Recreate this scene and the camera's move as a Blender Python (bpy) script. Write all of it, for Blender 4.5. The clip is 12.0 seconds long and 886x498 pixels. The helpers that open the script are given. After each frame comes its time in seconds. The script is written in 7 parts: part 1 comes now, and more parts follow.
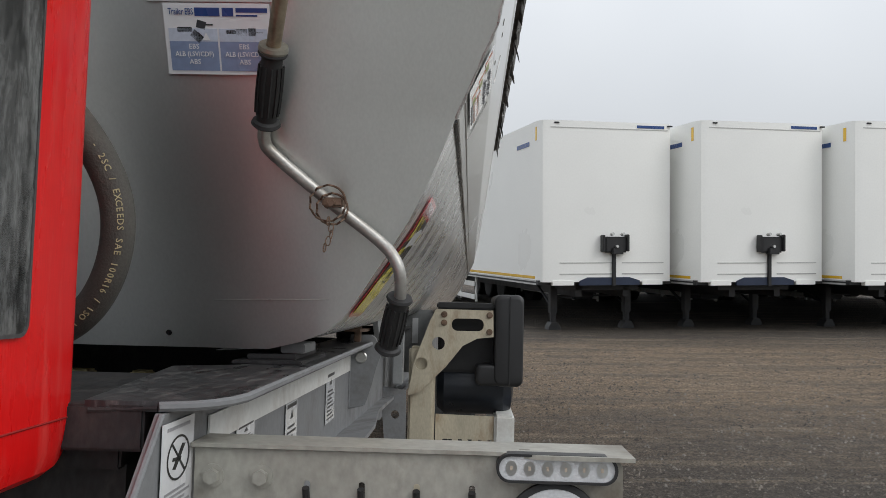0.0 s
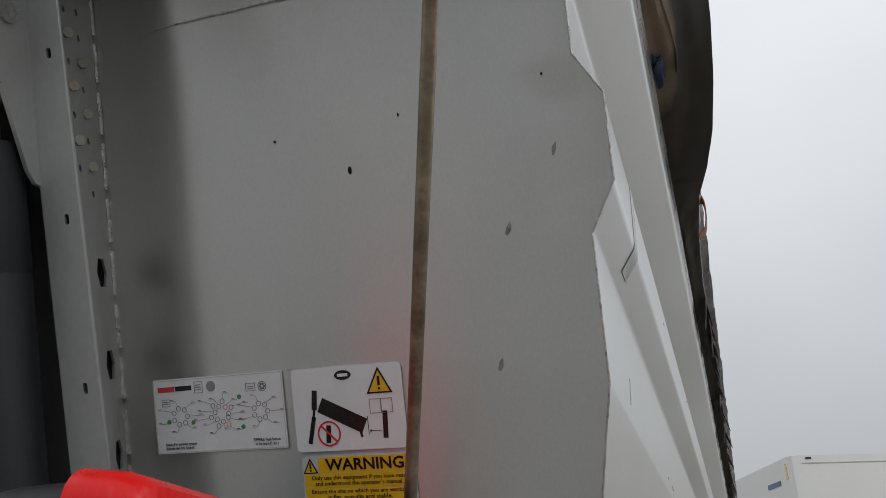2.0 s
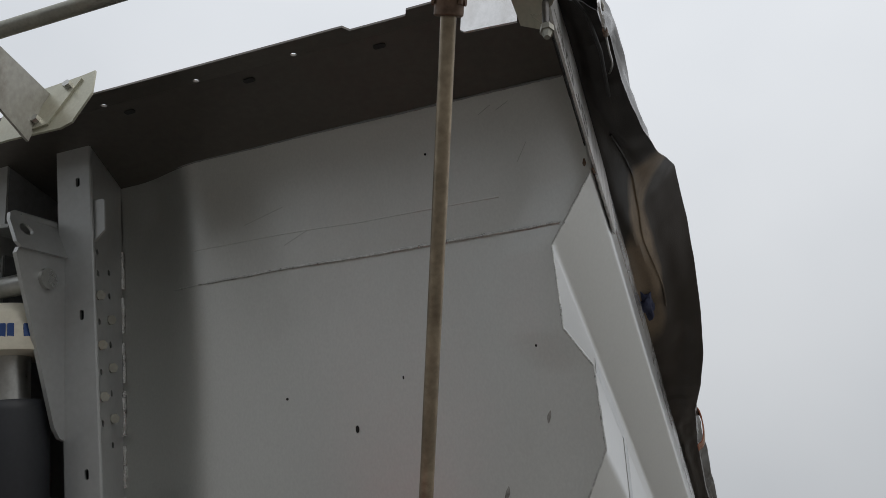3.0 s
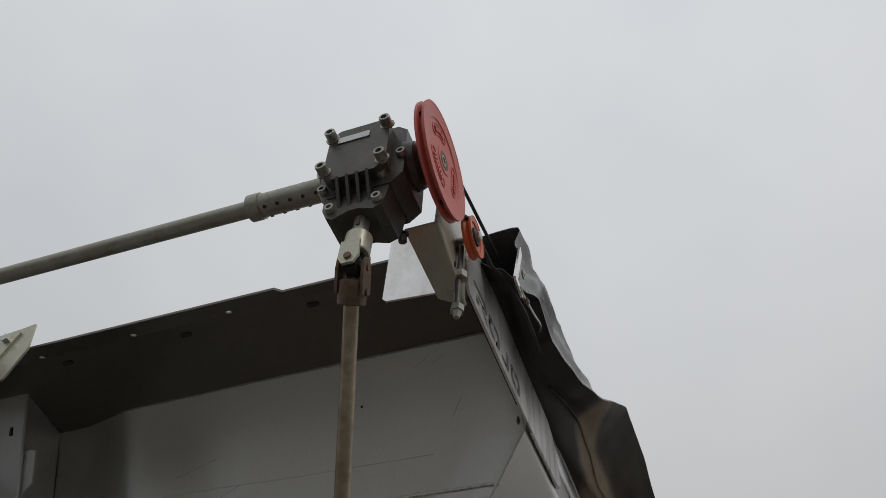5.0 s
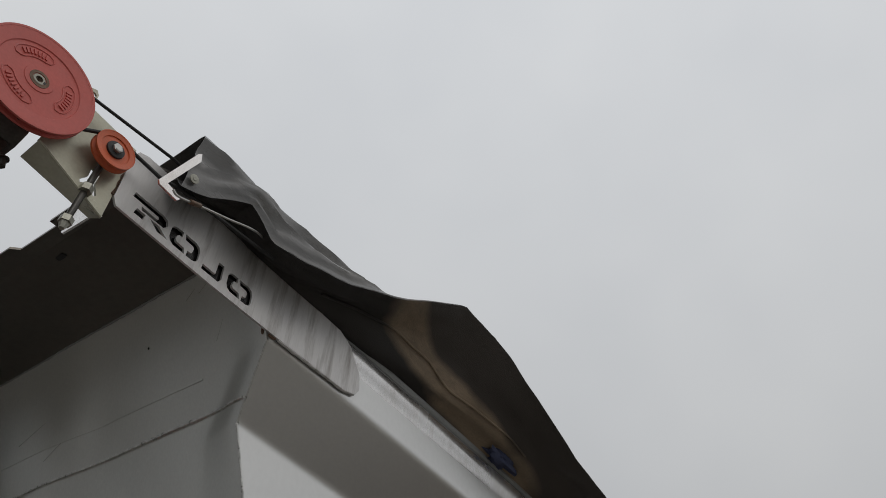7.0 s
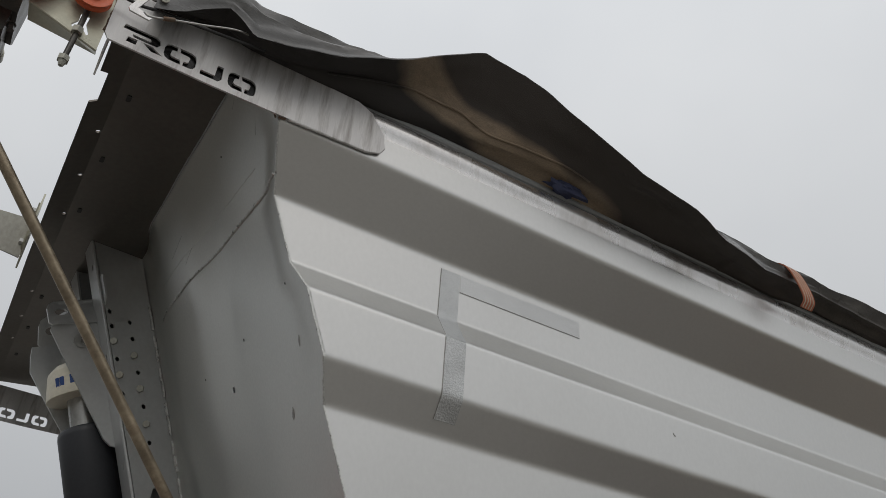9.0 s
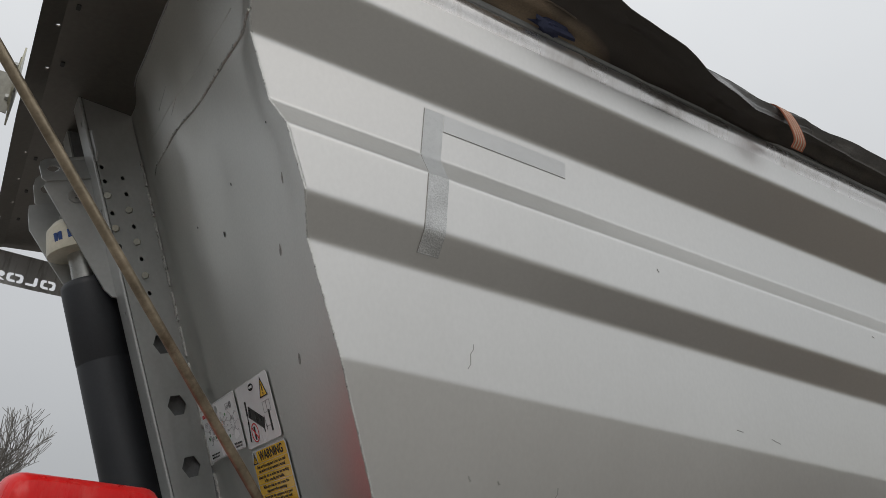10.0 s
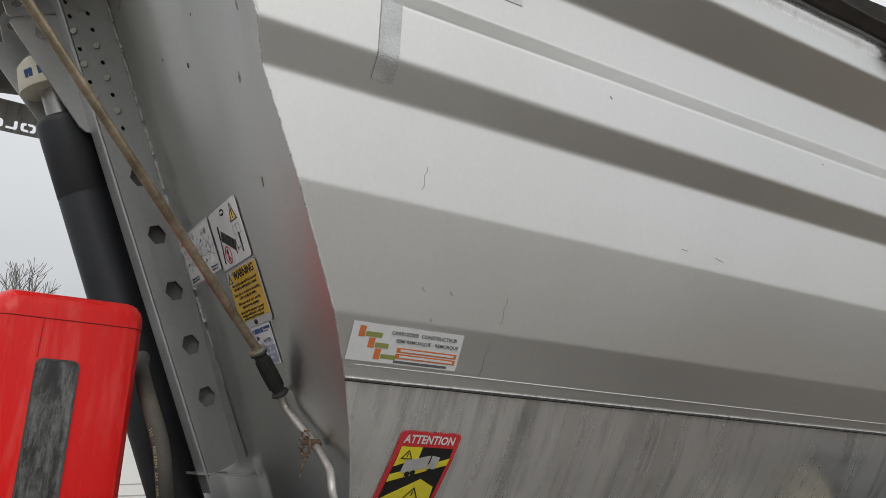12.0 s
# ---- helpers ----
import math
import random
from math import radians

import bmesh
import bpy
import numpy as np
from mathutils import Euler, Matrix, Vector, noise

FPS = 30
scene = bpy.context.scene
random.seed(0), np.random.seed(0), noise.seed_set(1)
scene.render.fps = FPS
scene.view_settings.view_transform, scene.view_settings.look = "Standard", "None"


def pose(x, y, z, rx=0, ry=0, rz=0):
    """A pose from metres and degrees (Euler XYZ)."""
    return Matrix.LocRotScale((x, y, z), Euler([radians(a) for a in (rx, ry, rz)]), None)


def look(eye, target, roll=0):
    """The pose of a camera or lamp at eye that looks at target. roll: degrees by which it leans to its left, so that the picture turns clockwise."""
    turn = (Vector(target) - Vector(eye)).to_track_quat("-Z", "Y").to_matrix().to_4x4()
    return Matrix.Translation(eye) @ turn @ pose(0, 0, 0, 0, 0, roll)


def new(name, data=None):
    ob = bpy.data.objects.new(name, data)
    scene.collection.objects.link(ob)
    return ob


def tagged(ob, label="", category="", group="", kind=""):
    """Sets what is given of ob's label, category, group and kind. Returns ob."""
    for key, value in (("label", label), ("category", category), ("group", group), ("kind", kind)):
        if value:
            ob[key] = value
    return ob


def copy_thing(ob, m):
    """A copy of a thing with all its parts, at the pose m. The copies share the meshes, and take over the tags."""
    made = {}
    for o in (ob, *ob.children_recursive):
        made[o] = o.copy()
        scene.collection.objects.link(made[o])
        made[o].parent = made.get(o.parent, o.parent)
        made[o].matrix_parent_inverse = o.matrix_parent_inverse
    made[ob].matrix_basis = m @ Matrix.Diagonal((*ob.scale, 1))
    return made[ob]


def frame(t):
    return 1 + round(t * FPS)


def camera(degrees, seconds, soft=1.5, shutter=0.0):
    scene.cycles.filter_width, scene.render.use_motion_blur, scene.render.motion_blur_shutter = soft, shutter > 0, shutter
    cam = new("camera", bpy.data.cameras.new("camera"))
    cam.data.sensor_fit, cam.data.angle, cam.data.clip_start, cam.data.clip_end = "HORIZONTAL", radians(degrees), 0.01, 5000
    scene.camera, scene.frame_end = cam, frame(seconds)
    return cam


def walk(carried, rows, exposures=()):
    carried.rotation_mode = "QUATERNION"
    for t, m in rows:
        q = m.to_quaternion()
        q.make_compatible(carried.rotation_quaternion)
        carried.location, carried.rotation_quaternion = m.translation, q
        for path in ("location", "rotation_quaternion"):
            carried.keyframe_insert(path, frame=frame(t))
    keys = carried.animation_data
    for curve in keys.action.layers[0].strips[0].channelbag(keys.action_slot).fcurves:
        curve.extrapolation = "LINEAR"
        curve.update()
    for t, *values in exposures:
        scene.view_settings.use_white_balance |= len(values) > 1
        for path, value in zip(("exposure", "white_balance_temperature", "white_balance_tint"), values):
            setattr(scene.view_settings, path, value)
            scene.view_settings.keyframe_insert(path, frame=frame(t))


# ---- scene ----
# the camera and its walk: seconds, eye, target, roll
cam = camera(56.9, 12.0, soft=0.7)
PATH = [
    (0, (0.0067, 0.0044, 1.7000), (-0.0611, 2.0032, 1.6945), 0.04),
    (0.5, (0.1431, -0.0218, 1.7567), (-0.2588, 1.9372, 1.7861), -0.03),
    (1, (0.2092, -0.0948, 1.8433), (-0.3705, 1.8163, 1.9510), -0.40),
    (1.5, (0.2582, -0.1550, 1.9335), (-0.3608, 1.6929, 2.3828), -0.93),
    (2, (0.2903, -0.2574, 1.9927), (-0.2974, 1.4914, 2.7650), -1.01),
    (2.5, (0.3282, -0.3784, 2.0796), (-0.2286, 1.2753, 3.0569), -0.78),
    (3, (0.3608, -0.4527, 2.1388), (-0.1728, 1.1332, 3.2344), -0.99),
    (3.5, (0.4083, -0.5118, 2.1738), (-0.0892, 0.9843, 3.4043), -1.26),
    (3.7, (0.4247, -0.5393, 2.1935), (-0.0667, 0.9264, 3.4625), -1.26),
    (5.3, (0.6104, -0.4378, 2.2549), (0.1836, 0.8580, 3.7174), -1.29),
    (5.5, (0.6888, -0.3346, 2.2361), (0.2701, 0.9546, 3.7067), -1.57),
    (6, (0.8390, -0.1876, 2.2055), (0.3793, 1.0658, 3.6947), -2.40),
    (6.5, (1.0182, -0.0815, 2.1577), (0.3963, 1.1064, 3.6417), -1.32),
    (6.7, (1.1042, -0.0199, 2.1627), (0.4220, 1.1607, 3.6259), -1.43),
    (8.3, (1.4735, 0.2525, 2.0179), (0.1903, 1.1798, 3.2400), -0.68),
    (8.5, (1.5270, 0.3235, 1.9765), (0.1811, 1.2110, 3.1600), 0.05),
    (9, (1.6096, 0.4538, 1.9276), (0.1876, 1.3475, 3.0134), -0.02),
    (9.5, (1.6185, 0.5039, 1.8630), (0.1315, 1.4236, 2.8340), -0.61),
    (10, (1.6071, 0.5283, 1.8295), (0.0541, 1.4736, 2.6629), -0.80),
    (10.5, (1.6225, 0.5587, 1.7959), (0.0255, 1.5196, 2.5212), -1.10),
    (11, (1.6399, 0.5770, 1.7693), (0.0067, 1.5496, 2.3910), -1.18),
    (11.5, (1.6711, 0.5763, 1.7428), (0.0129, 1.5556, 2.2828), -1.14),
    (12, (1.7176, 0.5729, 1.7271), (0.0645, 1.5835, 2.2229), -1.45),
]
from mathutils import geometry

walk(cam, [(t, look(e, g, r)) for t, e, g, r in PATH], [(0, 0.20, 6280, 10), (0.5, 0.20, 6280, 10), (1, 0.33, 6280, 10), (1.5, 0.07, 6280, 10), (2, -0.24, 6320, 10), (2.5, -0.37, 6330, 10), (3.5, -0.51, 6400, 10), (5.5, -0.80, 6500, 10), (6.5, -0.82, 6500, 10), (8.5, -0.57, 6500, 10), (9.5, -0.45, 6500, 10), (10.5, -0.22, 6500, 10), (12, 0.00, 6500, 10)])

# ---- light: an overcast day, a wide weak sun behind the clouds ----
world = bpy.data.worlds.new("overcast")
scene.world = world
world.use_nodes = True
wn, wl = world.node_tree.nodes, world.node_tree.links
wn.clear()
w_out = wn.new("ShaderNodeOutputWorld")
w_bg = wn.new("ShaderNodeBackground")
w_sky = wn.new("ShaderNodeTexSky")
w_sky.sky_type = "NISHITA"
w_sky.sun_disc = False
w_sky.sun_elevation, w_sky.sun_rotation = radians(42), radians(70)
w_sky.air_density, w_sky.dust_density = 1.0, 3.0
w_co = wn.new("ShaderNodeTexCoord")
w_no = wn.new("ShaderNodeTexNoise")
w_no.inputs["Scale"].default_value, w_no.inputs["Detail"].default_value = 1.6, 4.0
w_ramp = wn.new("ShaderNodeValToRGB")
w_ramp.color_ramp.elements[0].position, w_ramp.color_ramp.elements[1].position = 0.30, 0.72
w_ramp.color_ramp.elements[0].color = (5.68, 5.85, 6.03, 1)
w_ramp.color_ramp.elements[1].color = (6.95, 7.05, 7.08, 1)
w_mix = wn.new("ShaderNodeMix")
w_mix.data_type = "RGBA"
w_mix.inputs[0].default_value = 0.93
w_bg.inputs["Strength"].default_value = 0.1
wl.new(w_co.outputs["Generated"], w_no.inputs["Vector"])
wl.new(w_no.outputs["Fac"], w_ramp.inputs["Fac"])
wl.new(w_sky.outputs[0], w_mix.inputs[6])
wl.new(w_ramp.outputs[0], w_mix.inputs[7])
# clouds are brighter overhead than near the horizon
w_sep = wn.new("ShaderNodeSeparateXYZ")
w_up = wn.new("ShaderNodeMapRange")
w_up.inputs[3].default_value, w_up.inputs[4].default_value = 0.745, 2.1
w_mul = wn.new("ShaderNodeVectorMath")
w_mul.operation = "SCALE"
wl.new(w_co.outputs["Generated"], w_sep.inputs[0])
wl.new(w_sep.outputs["Z"], w_up.inputs[0])
wl.new(w_mix.outputs[2], w_mul.inputs[0])
wl.new(w_up.outputs[0], w_mul.inputs["Scale"])
wl.new(w_mul.outputs[0], w_bg.inputs["Color"])
wl.new(w_bg.outputs[0], w_out.inputs["Surface"])

sun = new("sun", bpy.data.lights.new("sun", "SUN"))
sun.data.energy, sun.data.angle, sun.data.color = 0.7, radians(25), (1.0, 0.96, 0.9)
sun.matrix_world = look((14, -6, 14), (0, 2, 1))

# ---- materials ----
def mat(name, base, rough=0.5, metal=0.0, vary=0.12, scale=6.0, grain=120.0, bump=0.15, stain=None, stain_amount=0.0, stain_scale=2.0, stretch=(1, 1, 1), rough_vary=0.1, random_tone=0.0, spec=0.5):
    """A procedural surface: base colour with broad and fine variation, stains of their own shape, fine relief."""
    m = bpy.data.materials.new(name)
    m.use_nodes = True
    n, l = m.node_tree.nodes, m.node_tree.links
    b = n["Principled BSDF"]
    b.inputs["Metallic"].default_value = metal
    b.inputs["Specular IOR Level"].default_value = spec
    co = n.new("ShaderNodeTexCoord")
    mp = n.new("ShaderNodeMapping")
    mp.inputs["Scale"].default_value = stretch
    l.new(co.outputs["Object"], mp.inputs["Vector"])
    big, fine = n.new("ShaderNodeTexNoise"), n.new("ShaderNodeTexNoise")
    big.inputs["Scale"].default_value, big.inputs["Detail"].default_value = scale, 5.0
    fine.inputs["Scale"].default_value, fine.inputs["Detail"].default_value = grain, 3.0
    l.new(mp.outputs[0], big.inputs["Vector"])
    l.new(mp.outputs[0], fine.inputs["Vector"])
    mr = n.new("ShaderNodeMapRange")
    mr.inputs[1].default_value, mr.inputs[2].default_value = 0.3, 0.7
    mr.inputs[3].default_value, mr.inputs[4].default_value = 1 - vary, 1 + vary
    l.new(big.outputs["Fac"], mr.inputs[0])
    mf = n.new("ShaderNodeMapRange")
    mf.inputs[1].default_value, mf.inputs[2].default_value = 0.3, 0.7
    mf.inputs[3].default_value, mf.inputs[4].default_value = 1 - vary * 0.6, 1 + vary * 0.6
    l.new(fine.outputs["Fac"], mf.inputs[0])
    mu = n.new("ShaderNodeMath")
    mu.operation = "MULTIPLY"
    l.new(mr.outputs[0], mu.inputs[0])
    l.new(mf.outputs[0], mu.inputs[1])
    tone = mu.outputs[0]
    if random_tone:
        oi = n.new("ShaderNodeObjectInfo")
        ro = n.new("ShaderNodeMapRange")
        ro.inputs[3].default_value, ro.inputs[4].default_value = 1 - random_tone, 1 + random_tone
        l.new(oi.outputs["Random"], ro.inputs[0])
        mo = n.new("ShaderNodeMath")
        mo.operation = "MULTIPLY"
        l.new(tone, mo.inputs[0])
        l.new(ro.outputs[0], mo.inputs[1])
        tone = mo.outputs[0]
    sc = n.new("ShaderNodeVectorMath")
    sc.operation = "SCALE"
    sc.inputs[0].default_value = base
    l.new(tone, sc.inputs["Scale"])
    colour = sc.outputs[0]
    if stain is not None:
        sn = n.new("ShaderNodeTexNoise")
        sn.inputs["Scale"].default_value, sn.inputs["Detail"].default_value, sn.inputs["Roughness"].default_value = stain_scale, 8.0, 0.65
        l.new(mp.outputs[0], sn.inputs["Vector"])
        sr = n.new("ShaderNodeMapRange")
        sr.inputs[1].default_value, sr.inputs[2].default_value = 0.5, 0.72
        sr.inputs[3].default_value, sr.inputs[4].default_value = 0.0, stain_amount
        l.new(sn.outputs["Fac"], sr.inputs[0])
        mx = n.new("ShaderNodeMix")
        mx.data_type = "RGBA"
        mx.inputs[7].default_value = (*stain, 1)
        l.new(sr.outputs[0], mx.inputs[0])
        l.new(colour, mx.inputs[6])
        colour = mx.outputs[2]
    l.new(colour, b.inputs["Base Color"])
    rr = n.new("ShaderNodeMapRange")
    rr.inputs[1].default_value, rr.inputs[2].default_value = 0.3, 0.7
    rr.inputs[3].default_value, rr.inputs[4].default_value = max(0.02, rough - rough_vary), min(1.0, rough + rough_vary)
    l.new(big.outputs["Fac"], rr.inputs[0])
    l.new(rr.outputs[0], b.inputs["Roughness"])
    if bump:
        bp = n.new("ShaderNodeBump")
        bp.inputs["Strength"].default_value, bp.inputs["Distance"].default_value = bump, 0.004
        l.new(fine.outputs["Fac"], bp.inputs["Height"])
        l.new(bp.outputs[0], b.inputs["Normal"])
    return m


ALU_FRONT = mat("bare_aluminium_front", (0.71, 0.715, 0.69), 0.415, 0.97, 0.05, 1.3, 220, 0.03, (0.50, 0.49, 0.47), 0.25, 3.2, (1, 1, 0.5), rough_vary=0.03)


def rolled(m, along, amount):
    """The sheet's rolling marks spread its gloss along one direction."""
    n, l = m.node_tree.nodes, m.node_tree.links
    b = n["Principled BSDF"]
    b.inputs["Anisotropic"].default_value = amount
    d = n.new("ShaderNodeCombineXYZ")
    for i in range(3):
        d.inputs[i].default_value = along[i]
    l.new(d.outputs[0], b.inputs["Tangent"])


rolled(ALU_FRONT, (0.0, -0.34, 0.94), 0.86)
ALU_SIDE = mat("bare_aluminium_side", (0.70, 0.700, 0.685), 0.30, 0.80, 0.03, 1.6, 180, 0.03, (0.50, 0.49, 0.46), 0.16, 2.4, (1, 0.5, 0.35), rough_vary=0.05)
HOOD_GREY = mat("dark_brown_aluminium_hood", (0.13, 0.118, 0.104), 0.42, 0.6, 0.12, 3, 60, 0.06, (0.12, 0.105, 0.09), 0.5, 4)
ALU_LOW = mat("streaked_aluminium_floor_edge", (0.92, 0.92, 0.91), 0.29, 0.80, 0.05, 2.5, 60, 0.04, (0.16, 0.15, 0.135), 0.5, 4, (1, 5, 0.45), rough_vary=0.06)
ALU_RAIL = mat("worn_aluminium_rail", (0.74, 0.73, 0.72), 0.26, 0.9, 0.06, 3, 120, 0.05, (0.36, 0.32, 0.27), 0.5, 5, (1, 1.5, 0.5))
ZINC = mat("yellowish_zinc_plate", (0.46, 0.45, 0.36), 0.36, 0.5, 0.10, 14, 160, 0.06, (0.36, 0.31, 0.22), 0.5, 11)
GALV = mat("galvanised_steel", (0.33, 0.325, 0.28), 0.45, 0.7, 0.15, 22, 160, 0.1, (0.28, 0.22, 0.15), 0.5, 9)
CHASSIS_BLACK = mat("black_underframe_paint", (0.022, 0.022, 0.023), 0.5, 0.0, 0.3, 6, 60, 0.1, (0.06, 0.05, 0.042), 0.6, 4)
GREY_PAINT = mat("grey_painted_steel", (0.30, 0.31, 0.31), 0.5, 0.2, 0.08, 5, 90, 0.08, (0.18, 0.16, 0.14), 0.4, 5)
COLUMN_GREY = mat("brushed_column_aluminium", (0.50, 0.51, 0.505), 0.40, 0.55, 0.06, 3, 70, 0.05, (0.3, 0.28, 0.25), 0.3, 4)
CHASSIS_WHITE = mat("weathered_light_grey_paint", (0.70, 0.70, 0.67), 0.5, 0.0, 0.08, 6, 80, 0.08, (0.25, 0.2, 0.15), 0.5, 6)
CHASSIS_GREY = mat("grey_chassis_paint", (0.22, 0.225, 0.23), 0.5, 0.1, 0.12, 7, 90, 0.12, (0.10, 0.085, 0.07), 0.6, 7)
CHASSIS_DARK = mat("greasy_dark_steel", (0.034, 0.033, 0.034), 0.55, 0.1, 0.3, 9, 60, 0.15, (0.075, 0.068, 0.06), 0.7, 9, (2.2, 0.9, 1), spec=0.3)
SCUFFED = mat("scuffed_wet_steel", (0.045, 0.044, 0.046), 0.33, 0.25, 0.35, 11, 80, 0.2, (0.30, 0.29, 0.27), 0.6, 22, (2.6, 0.7, 1))
CREAM = mat("dirty_cream_paint", (0.50, 0.45, 0.34), 0.55, 0.0, 0.14, 7, 90, 0.15, (0.24, 0.13, 0.06), 0.8, 6, (1.6, 1, 0.7))
BEAM_PAINT = mat("stained_beige_paint", (0.37, 0.36, 0.315), 0.42, 0.0, 0.2, 6, 90, 0.15, (0.13, 0.105, 0.075), 0.9, 7, (1, 1, 0.7))
BLACK_PLASTIC = mat("black_plastic", (0.018, 0.018, 0.019), 0.5, 0.0, 0.2, 12, 200, 0.1)
RUBBER = mat("black_rubber", (0.02, 0.02, 0.02), 0.6, 0.0, 0.2, 20, 200, 0.15)
HOSE = mat("dusty_rubber_hose", (0.085, 0.08, 0.07), 0.75, 0.0, 0.2, 18, 300, 0.3, (0.17, 0.15, 0.12), 0.5, 14)
RED = mat("red_plastic", (0.80, 0.010, 0.010), 0.30, 0.0, 0.05, 5, 120, 0.05, (0.86, 0.24, 0.20), 0.30, 9, (3, 3, 0.35), spec=0.28)
PULLEY_RED = mat("faded_red_paint", (0.56, 0.115, 0.095), 0.5, 0.0, 0.07, 14, 160, 0.05)
IDLER_RED = mat("orange_red_plastic", (0.62, 0.12, 0.04), 0.45, 0.0, 0.08, 20, 160, 0.05)
CAST = mat("dark_cast_iron", (0.062, 0.057, 0.050), 0.40, 0.25, 0.25, 18, 260, 0.12, (0.16, 0.14, 0.11), 0.5, 16)
SMUDGE = mat("dull_smudge", (0.34, 0.33, 0.31), 0.5, 0.6, 0.3, 60, 300, 0.1)
RUSTY = mat("rusty_steel", (0.17, 0.11, 0.075), 0.6, 0.5, 0.3, 25, 120, 0.3, (0.25, 0.22, 0.18), 0.5, 20)
ROD = mat("worn_galvanised_rod", (0.35, 0.29, 0.21), 0.4, 0.75, 0.25, 14, 90, 0.15, (0.10, 0.062, 0.036), 0.9, 9)
HANDLE = mat("worn_grey_handle_steel", (0.46, 0.45, 0.42), 0.42, 0.75, 0.15, 20, 140, 0.15, (0.20, 0.16, 0.12), 0.5, 16)
STEEL = mat("bright_steel", (0.5, 0.5, 0.48), 0.35, 0.9, 0.1, 25, 120, 0.1)
WELD = mat("aluminium_weld_bead", (0.60, 0.60, 0.58), 0.34, 0.9, 0.25, 60, 300, 0.5)
# pale streaks in the cover's colour stand in for highlights on its folds
TARP = mat("dark_grey_tarpaulin", (0.135, 0.134, 0.132), 0.27, 0.0, 0.2, 6, 250, 0.06, (0.34, 0.33, 0.315), 0.7, 5, (1, 0.7, 2.4), spec=0.8)
TARP_IN = mat("dirty_brown_lining_with_shade", (0.25, 0.19, 0.13), 0.55, 0.0, 0.25, 7, 200, 0.2, (0.08, 0.062, 0.045), 0.9, 3.4, (1.6, 0.8, 2.6))
def shade_lining():
    """The brown lining: shade painted towards the front end and rail, a dark border along the free edge."""
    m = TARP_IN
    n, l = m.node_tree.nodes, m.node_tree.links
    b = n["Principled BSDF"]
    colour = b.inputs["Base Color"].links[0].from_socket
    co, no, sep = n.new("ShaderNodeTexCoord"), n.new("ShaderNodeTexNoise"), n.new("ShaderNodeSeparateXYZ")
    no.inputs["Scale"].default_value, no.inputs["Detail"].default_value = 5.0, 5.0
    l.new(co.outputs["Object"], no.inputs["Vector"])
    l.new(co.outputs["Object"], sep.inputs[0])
    # each painted dark area: how far along and how far up it counts, how ragged, where it begins and ends, its colour
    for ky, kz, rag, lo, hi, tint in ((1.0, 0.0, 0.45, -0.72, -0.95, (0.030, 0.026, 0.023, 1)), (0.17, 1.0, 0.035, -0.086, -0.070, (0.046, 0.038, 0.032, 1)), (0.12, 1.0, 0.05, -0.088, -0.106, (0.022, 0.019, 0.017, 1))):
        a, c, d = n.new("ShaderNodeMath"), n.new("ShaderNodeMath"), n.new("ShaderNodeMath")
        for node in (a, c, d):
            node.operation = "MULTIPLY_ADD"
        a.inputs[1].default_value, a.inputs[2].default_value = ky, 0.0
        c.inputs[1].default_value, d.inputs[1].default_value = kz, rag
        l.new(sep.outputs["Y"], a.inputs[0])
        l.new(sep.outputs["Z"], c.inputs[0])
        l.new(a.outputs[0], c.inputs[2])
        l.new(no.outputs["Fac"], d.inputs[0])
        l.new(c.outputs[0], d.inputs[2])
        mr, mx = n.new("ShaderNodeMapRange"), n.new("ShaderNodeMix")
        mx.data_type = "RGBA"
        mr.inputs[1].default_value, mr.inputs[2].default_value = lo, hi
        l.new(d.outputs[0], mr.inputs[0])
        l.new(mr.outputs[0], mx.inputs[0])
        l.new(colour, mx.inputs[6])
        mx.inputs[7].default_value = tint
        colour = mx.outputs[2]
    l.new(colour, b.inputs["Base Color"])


shade_lining()
NAME_PLATE = mat("dull_streaked_aluminium_plate", (0.62, 0.61, 0.60), 0.40, 0.42, 0.06, 3, 120, 0.05, (0.13, 0.105, 0.085), 0.8, 8, (1, 3.4, 0.35))
STRAP = mat("orange_webbing", (0.55, 0.20, 0.12), 0.8, 0.0, 0.15, 30, 200, 0.2)
CYL_GREY = mat("dark_grey_cylinder_paint", (0.030, 0.032, 0.037), 0.5, 0.1, 0.12, 5, 120, 0.08)
CREAM_CAP = mat("cream_cap_paint", (0.62, 0.58, 0.47), 0.45, 0.0, 0.08, 9, 100, 0.05)
STICKER = mat("white_sticker_film", (0.78, 0.79, 0.80), 0.20, 0.0, 0.03, 12, 100, 0.0)
STICKER_GREY = mat("grey_sticker_film", (0.55, 0.57, 0.57), 0.20, 0.0, 0.03, 12, 100, 0.0)
STICKER_BLUE = mat("pale_blue_sticker_film", (0.24, 0.30, 0.45), 0.20, 0.0, 0.1, 12, 100, 0.0)
INK = mat("black_ink", (0.012, 0.012, 0.012), 0.25, 0.0, 0.05, 10, 60, 0.0)
INK_BLUE = mat("blue_ink", (0.03, 0.07, 0.22), 0.25, 0.0, 0.05, 10, 60, 0.0)
INK_RED = mat("red_ink", (0.65, 0.03, 0.04), 0.20, 0.0, 0.05, 10, 60, 0.0)
INK_GREEN = mat("green_ink", (0.05, 0.28, 0.08), 0.20, 0.0, 0.05, 10, 60, 0.0)
INK_ORANGE = mat("orange_ink", (0.70, 0.20, 0.06), 0.20, 0.0, 0.05, 10, 60, 0.0)
YELLOW = mat("yellow_ink", (0.78, 0.47, 0.02), 0.20, 0.0, 0.04, 10, 60, 0.0)
